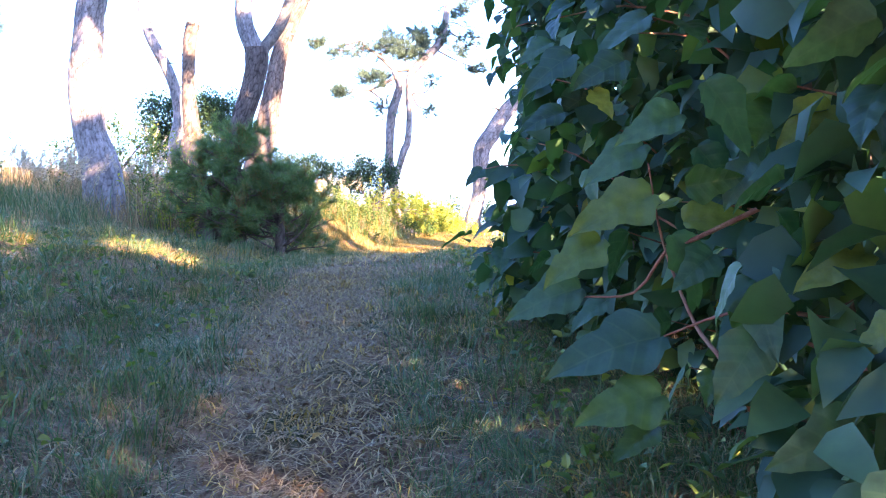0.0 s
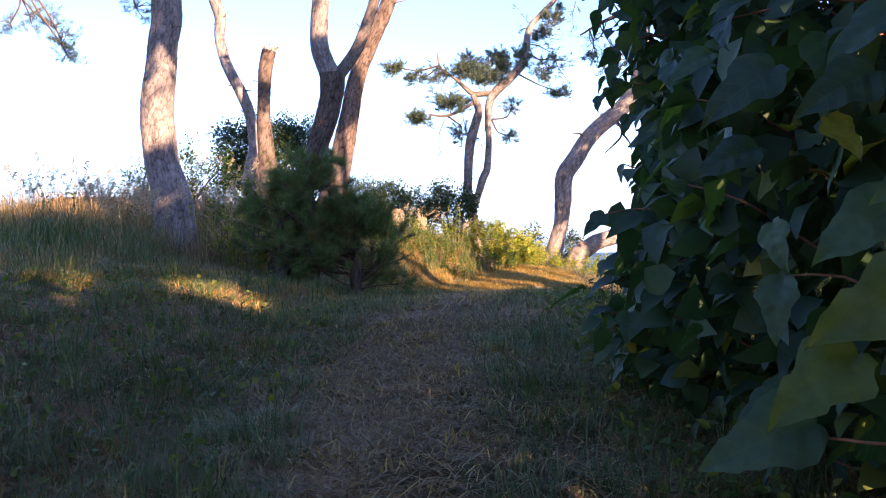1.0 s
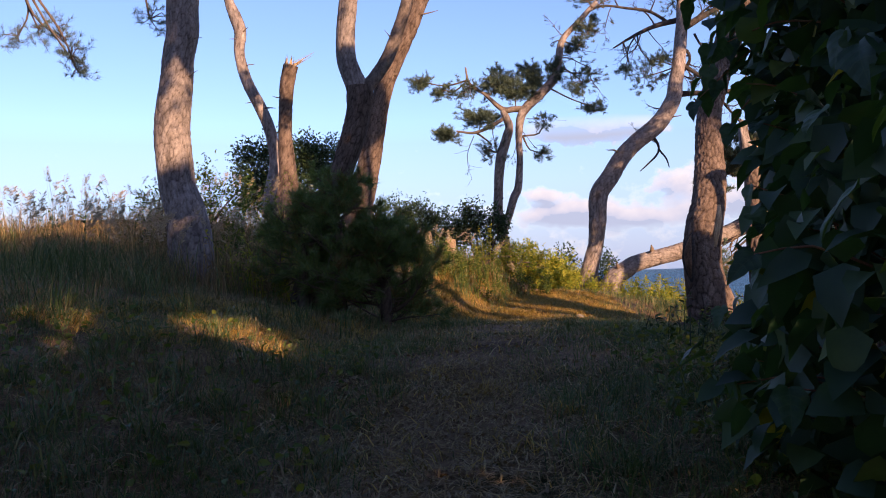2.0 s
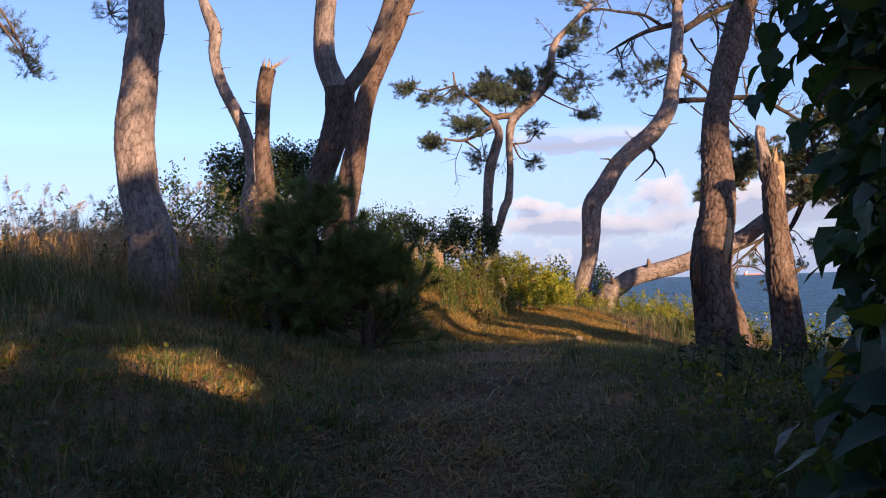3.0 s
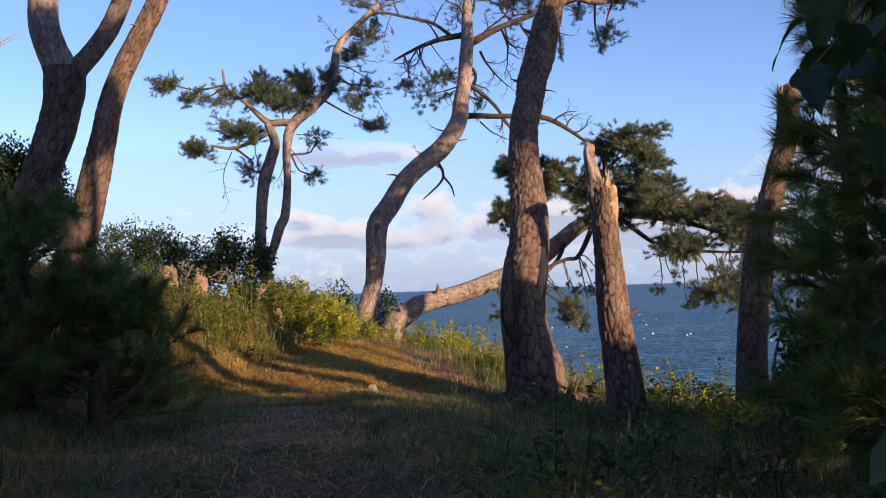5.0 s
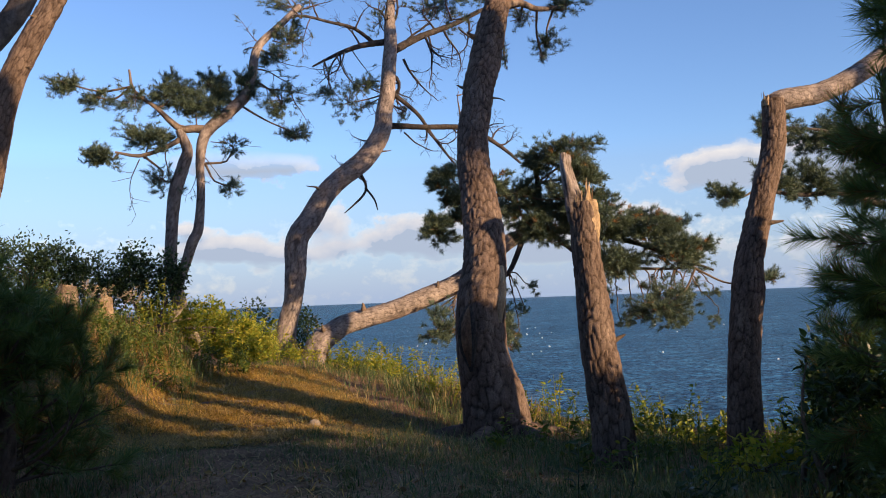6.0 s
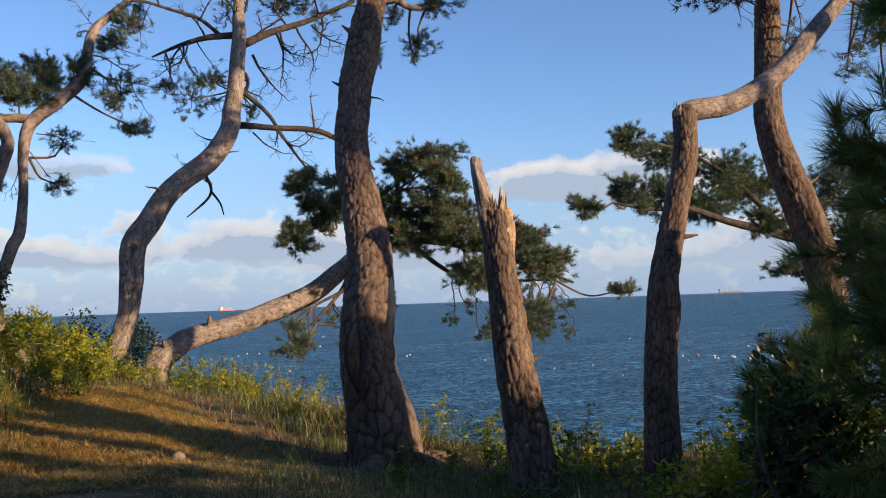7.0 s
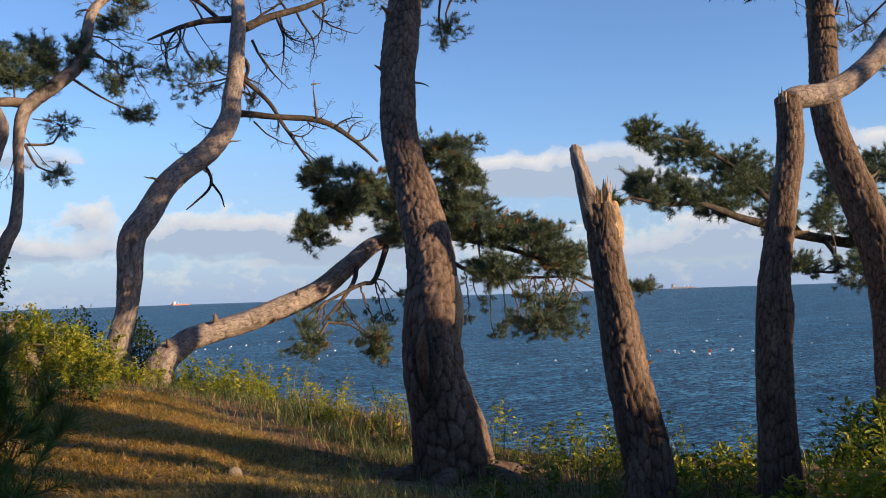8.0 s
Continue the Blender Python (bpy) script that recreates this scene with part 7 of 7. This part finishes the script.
def build_litter():
    rng = np.random.RandomState(511)
    b = Buf()
    for n, box in ((34000, (-4.4, 0.6, 0.5, 9.0)), (9000, (-5.0, 2.6, 9.0, 15.5))):
        P = scatter(n, *box, rng)
        P[:, 2] += 0.016 + rng.uniform(0, 0.02, n)
        a = rng.uniform(0, 6.28, n)
        ln = rng.uniform(0.05, 0.22, (n, 1))
        D = np.stack([np.cos(a), np.sin(a), rng.normal(0, 0.15, n)], 1)
        S = np.stack([-np.sin(a), np.cos(a), np.zeros(n)], 1) * rng.uniform(0.0015, 0.0055, (n, 1))
        V = np.stack([P - S, P + S, P + D * ln * 0.5 + S + [0, 0, 0.012], P + D * ln * 0.5 - S + [0, 0, 0.012], P + D * ln], 1).reshape(-1, 3)
        q = np.arange(n)[:, None] * 5
        b.add(V, np.concatenate([q + [0, 1, 2], q + [0, 2, 3], q + [3, 2, 4]], 0))
    n = 13000
    y = rng.uniform(0.5, 9.5, n)
    x = path_centre(y) + rng.normal(0, 0.34, n)
    P = np.stack([x, y, height(x, y) + 0.012 + rng.uniform(0, 0.03, n)], 1)
    blades(b, P, rng.uniform(0.02, 0.05, n), 0.007, rng, 3.4, None, 0.3)
    tagged(new("straw_litter", b.mesh("straw_litter", DRY)), "dead straw and pine needles strewn over the path", "litter", kind="stuff")
    b = Buf()
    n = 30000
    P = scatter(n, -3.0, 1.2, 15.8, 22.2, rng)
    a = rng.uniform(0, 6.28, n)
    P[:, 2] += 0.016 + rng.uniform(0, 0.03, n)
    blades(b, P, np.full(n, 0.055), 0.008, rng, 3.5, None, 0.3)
    tagged(new("sun_gold_straw", b.mesh("sun_gold_straw", STRAW)), "dead straw over the sunlit path, tinted with the sun's gold", "litter", kind="stuff")
    b = Buf()
    n = 1500
    P = scatter(n, -4.0, 1.4, 0.6, 14.0, rng)
    P[:, 2] += 0.03
    A = np.stack([rng.normal(0, 1, n), rng.normal(0, 1, n), rng.normal(0.05, 0.2, n)], 1)
    leaves(b, P, A, 0.06, 0.035, rng, 0.3, 0.1)
    tagged(new("fallen_leaves", b.mesh("fallen_leaves", DEAD_LEAF)), "curled brown fallen leaves in the grass", "litter", kind="stuff")
    b = Buf()
    n = 3500
    P = np.vstack([scatter(1300, -5.0, -2.1, 1.5, 10.5, rng), scatter(2200, -0.3, 1.6, 2.5, 11.0, rng)])
    P[:, 2] += rng.uniform(0.02, 0.14, n)
    A = np.stack([rng.normal(0, 1, n), rng.normal(0, 1, n), rng.normal(0.3, 0.4, n)], 1)
    leaves(b, P, A, 0.07, 0.042, rng, 0.2, 0.15)
    tagged(new("low_weeds", b.mesh("low_weeds", WEED_LEAF)), "low broad-leaved weeds among the grass", "weeds", kind="stuff")


def build_tufts():
    rng = np.random.RandomState(531)
    for name, mat, label, n, boxes, hh, lean in (("straw_tufts", STRAW, "long straw and grass in tufts over the path, tinted sun-gold", 34, ((760, (-2.8, 1.0, 16.2, 22.4)), (300, (-5.2, -2.6, 9.0, 13.0)), (60, (-2.0, 0.2, 1.5, 9.0))), 0.11, 2.3),
                                          ("grass_tufts", GRASS, "long arching green grass tufts along the path edges", 30, ((420, (-5.5, -1.9, 1.2, 12.0)), (260, (-3.8, -1.5, 2.0, 7.0)), (330, (-0.5, 2.2, 2.2, 13.5)), (280, (-0.9, 0.6, 2.2, 8.5)), (330, (-3.4, 2.4, 13.6, 24.0))), 0.17, 1.4),
                                          ("withered_tufts", DRY, "withered grey-brown grass tufts on the shaded bank", 30, ((300, (-6.0, -1.9, 1.2, 13.0)), (260, (-4.0, -1.5, 1.8, 8.5)), (40, (-0.3, 1.5, 2.5, 9.0)), (90, (-2.8, 1.5, 14.5, 23.0))), 0.10, 2.6)):
        b = Buf()
        for count, box4 in boxes:
            C = scatter(count, *box4, rng)
            C = C[np.abs(C[:, 0] - path_centre(C[:, 1])) > (0.0 if name == "straw_tufts" else 0.48)]
            P = np.repeat(C, n, 0)
            P[:, :2] += rng.normal(0, 0.07, (len(P), 2))
            P[:, 2] = height(P[:, 0], P[:, 1]) - 0.01
            a = np.repeat(rng.uniform(0, 6.28, len(C)), n)
            way = np.stack([np.cos(a), np.sin(a), np.zeros(len(P))], 1) * 0.7
            blades(b, P, np.repeat(hh * rng.uniform(0.5, 1.2, len(C)), n), 0.009 if name == "straw_tufts" else 0.006, rng, lean, way, 0.34)
        tagged(new(name, b.mesh(name, mat)), label, "grass", kind="stuff")
    # coarse grass and long straws close to the path
    b, d = Buf(), Buf()
    for count, box4, tall, wide in ((70, (-3.8, -1.9, 2.4, 8.0), 0.26, 0.009), (60, (-0.45, 0.9, 2.6, 8.5), 0.17, 0.008), (60, (-5.5, -2.6, 6.5, 13.5), 0.30, 0.010)):
        C = scatter(count, *box4, rng)
        P = np.repeat(C, 24, 0)
        P[:, :2] += rng.normal(0, 0.06, (len(P), 2))
        P[:, 2] = height(P[:, 0], P[:, 1]) - 0.01
        blades(b, P, np.repeat(tall * rng.uniform(0.5, 1.2, count), 24), wide, rng, 1.0, None, 0.5)
    for y0, y1, count in ((0.8, 9.0, 1500), (9.0, 14.0, 700)):
        y = rng.uniform(y0, y1, count)
        x = path_centre(y) + rng.normal(0, 0.7, count)
        P = np.stack([x, y, height(x, y) + 0.03], 1)
        blades(d, P, rng.uniform(0.03, 0.09, count), 0.008, rng, 3.6, None, 0.3)
    tagged(new("coarse_grass", b.mesh("coarse_grass", GRASS)), "coarse long green grass in clumps beside the path", "grass", kind="stuff")
    tagged(new("long_straw", d.mesh("long_straw", STRAW)), "long pale straws fallen across the path", "litter", kind="stuff")


def rock(name, at, size, squash, mat, label, seed, category="stone"):
    bm = bmesh.new()
    bmesh.ops.create_icosphere(bm, subdivisions=3, radius=1.0)
    off = Vector((seed * 3.1, seed * 1.7, 0))
    for v in bm.verts:
        k = 1 + 0.28 * noise.noise(v.co * 1.3 + off) + 0.10 * noise.noise(v.co * 3.5 + off)
        c = v.co * k
        c.z = max(c.z, -0.55)
        v.co = Vector((c.x * size * squash[0], c.y * size * squash[1], c.z * size * squash[2]))
    me = bpy.data.meshes.new(name)
    bm.to_mesh(me)
    bm.free()
    me.materials.append(mat)
    ob = new(name, me)
    ob.matrix_world = Matrix.Translation(at)
    return tagged(ob, label, category)


def sticks():
    rng = np.random.RandomState(521)
    for x, y, a, ln, r in [(-0.95, 5.9, 0.15, 0.16, 0.012), (-0.75, 4.7, -0.35, 0.55, 0.008), (-0.4, 18.9, 2.9, 1.3, 0.02), (-1.5, 19.5, 0.2, 0.9, 0.018), (-1.0, 17.6, -0.6, 0.8, 0.012), (0.9, 16.4, -0.5, 0.7, 0.02), (-0.2, 19.7, 0.4, 0.7, 0.014), (0.3, 7.1, 1.9, 0.5, 0.006), (-2.2, 4.6, 0.9, 0.5, 0.006)]:
        p0 = np.array([x, y, 0.0])
        pts = []
        for k in range(5):
            q = p0 + np.array([math.cos(a), math.sin(a), 0]) * ln * k / 4 + np.array([rng.normal(0, 0.015), rng.normal(0, 0.015), 0])
            pts.append((q[0], q[1], float(height(q[0], q[1])) + r * 0.8, r * (1 - 0.12 * k)))
        b = Buf()
        trunk(b, pts, 8, 0.05, (0.03, 0.06), 0.002, 0.05, int(abs(x * 100)) + 3)
        tagged(new("stick", b.mesh("stick", BARK_PALE, True)), "weathered grey dead stick lying in the grass", "stick", "sticks on the path")


build_grass()
build_litter()
build_tufts()
sticks()
rock("stone", (0.05, 16.9, float(height(0.05, 16.9)) + 0.03), 0.07, (1.0, 0.9, 1.0), STONE, "small pale angular stone on the path", 2)
rock("stone", (-2.12, 5.26, float(height(-2.12, 5.26)) + 0.02), 0.05, (1.0, 0.9, 0.9), CUT, "small dull stone in the trodden grass", 5)
rock("stone", (0.25, 16.6, float(height(0.25, 16.6)) + 0.02), 0.045, (1.3, 0.9, 0.7), STONE, "small flat stone on the path", 7)


def stump(x, y, tall, r, label, seed):
    z = float(height(x, y))
    root = thing("old_stump", (x, y, z), label, "stump")
    b = Buf()
    trunk(b, [(x, y, z - 0.1, r * 1.3), (x, y, z + 0.12, r * 1.08), (x + 0.02, y, z + tall * 0.6, r * 0.92), (x + 0.05, y, z + tall, r * 0.62)], 40, 0.025, (0.05, 0.16), 0.03, 0.14, seed)
    part("trunk", b, WOOD, root, smooth=True)
    splinters(root, (x + 0.05, y, z + tall - 0.04), (0.05, 0, 1), r * 0.75, 11, 0.28, seed + 1)


stump(-3.08, 23.7, 0.5, 0.22, "weathered broken stump lit by the sun among weeds", 151)
stump(-2.47, 23.8, 0.44, 0.15, "smaller weathered stump beside the first", 153)


# ---- out at sea ----


def box(b, x0, y0, z0, x1, y1, z1, taper=0.0):
    t = taper
    b.add([(x0 + t, y0, z0), (x1 - t, y0, z0), (x1 - t, y1, z0), (x0 + t, y1, z0), (x0, y0, z1), (x1, y0, z1), (x1, y1, z1), (x0, y1, z1)],
          [[0, 3, 2, 1], [4, 5, 6, 7], [0, 1, 5, 4], [1, 2, 6, 5], [2, 3, 7, 6], [3, 0, 4, 7]])


def ship(at, length, turn, hull_colour, label, seed):
    root = thing("cargo_ship", at, label, "ship", "ships on the horizon")
    rng = np.random.RandomState(seed)
    hull = paint_material("ship_hull", hull_colour)
    white = paint_material("ship_white", (0.75, 0.72, 0.68))
    made = []
    b = Buf()
    h = length * 0.065
    box(b, -length / 2, -length * 0.07, -1.0, length / 2, length * 0.07, h, length * 0.035)
    made.append(part("hull", b, hull, root))
    b = Buf()
    box(b, length * 0.3, -length * 0.06, h, length * 0.42, length * 0.06, h + length * 0.1)
    box(b, length * 0.28, -length * 0.065, h + length * 0.1, length * 0.42, length * 0.065, h + length * 0.125)
    made.append(part("bridge", b, white, root))
    b = Buf()
    box(b, length * 0.43, -length * 0.02, h, length * 0.46, length * 0.02, h + length * 0.13)
    made.append(part("funnel", b, hull, root))
    for k in range(4):
        b = Buf()
        x = -length * 0.4 + k * length * 0.17
        box(b, x, -length * 0.004, h, x + length * 0.012, length * 0.004, h + length * rng.uniform(0.06, 0.1))
        made.append(part("mast", b, white, root))
    for ob in made:
        ob.matrix_parent_inverse = Matrix.Identity(4)
    root.matrix_world = pose(*at, 0, 0, turn)


ship((1090.0, 3700.0, -9.0), 78.0, 195, (0.42, 0.13, 0.08), "distant low cargo ship with a reddish hull on the horizon", 601)
ship((3150.0, 2830.0, -9.0), 110.0, 140, (0.55, 0.42, 0.38), "distant pale cargo ship on the horizon", 602)


def buoys():
    rng = np.random.RandomState(611)
    white = paint_material("buoy_white", (0.82, 0.80, 0.76))
    orange = paint_material("buoy_orange", (0.65, 0.12, 0.04))
    bm = bmesh.new()
    bmesh.ops.create_uvsphere(bm, u_segments=10, v_segments=7, radius=0.18)
    me = bpy.data.meshes.new("float")
    bm.to_mesh(me)
    bm.free()
    me2 = me.copy()
    me.materials.append(white)
    me2.materials.append(orange)
    spots = []
    for k in range(16):
        spots.append((62 + k * 3.4 + rng.normal(0, 0.8), 215 + k * 2.4 + rng.normal(0, 2.0)))
    for k in range(34):
        r, a = rng.uniform(130, 430), radians(rng.uniform(9, 40))
        spots.append((r * math.sin(a), r * math.cos(a)))
    for k in range(20):
        r, a = rng.uniform(150, 330), radians(rng.uniform(40, 60))
        spots.append((r * math.sin(a), r * math.cos(a)))
    for x, y in spots:
        ob = new("buoy", me)
        s = rng.uniform(0.7, 1.3)
        ob.matrix_world = Matrix.Translation((x, y, -8.88)) @ Matrix.Scale(s, 4)
        tagged(ob, "small white round fishing float on the sea", "buoy", "fishing floats")
    for k in range(9):
        ob = new("buoy", me2 if k % 3 == 0 else me)
        ob.matrix_world = Matrix.Translation((112 + k * 1.6, 128 - k * 1.5 - 0.12 * k * k, -8.9)) @ Matrix.Scale(1.5 if k % 3 == 0 else 1.1, 4)
        tagged(ob, "orange and white floats of a net line on the sea", "buoy", "fishing floats")


buoys()
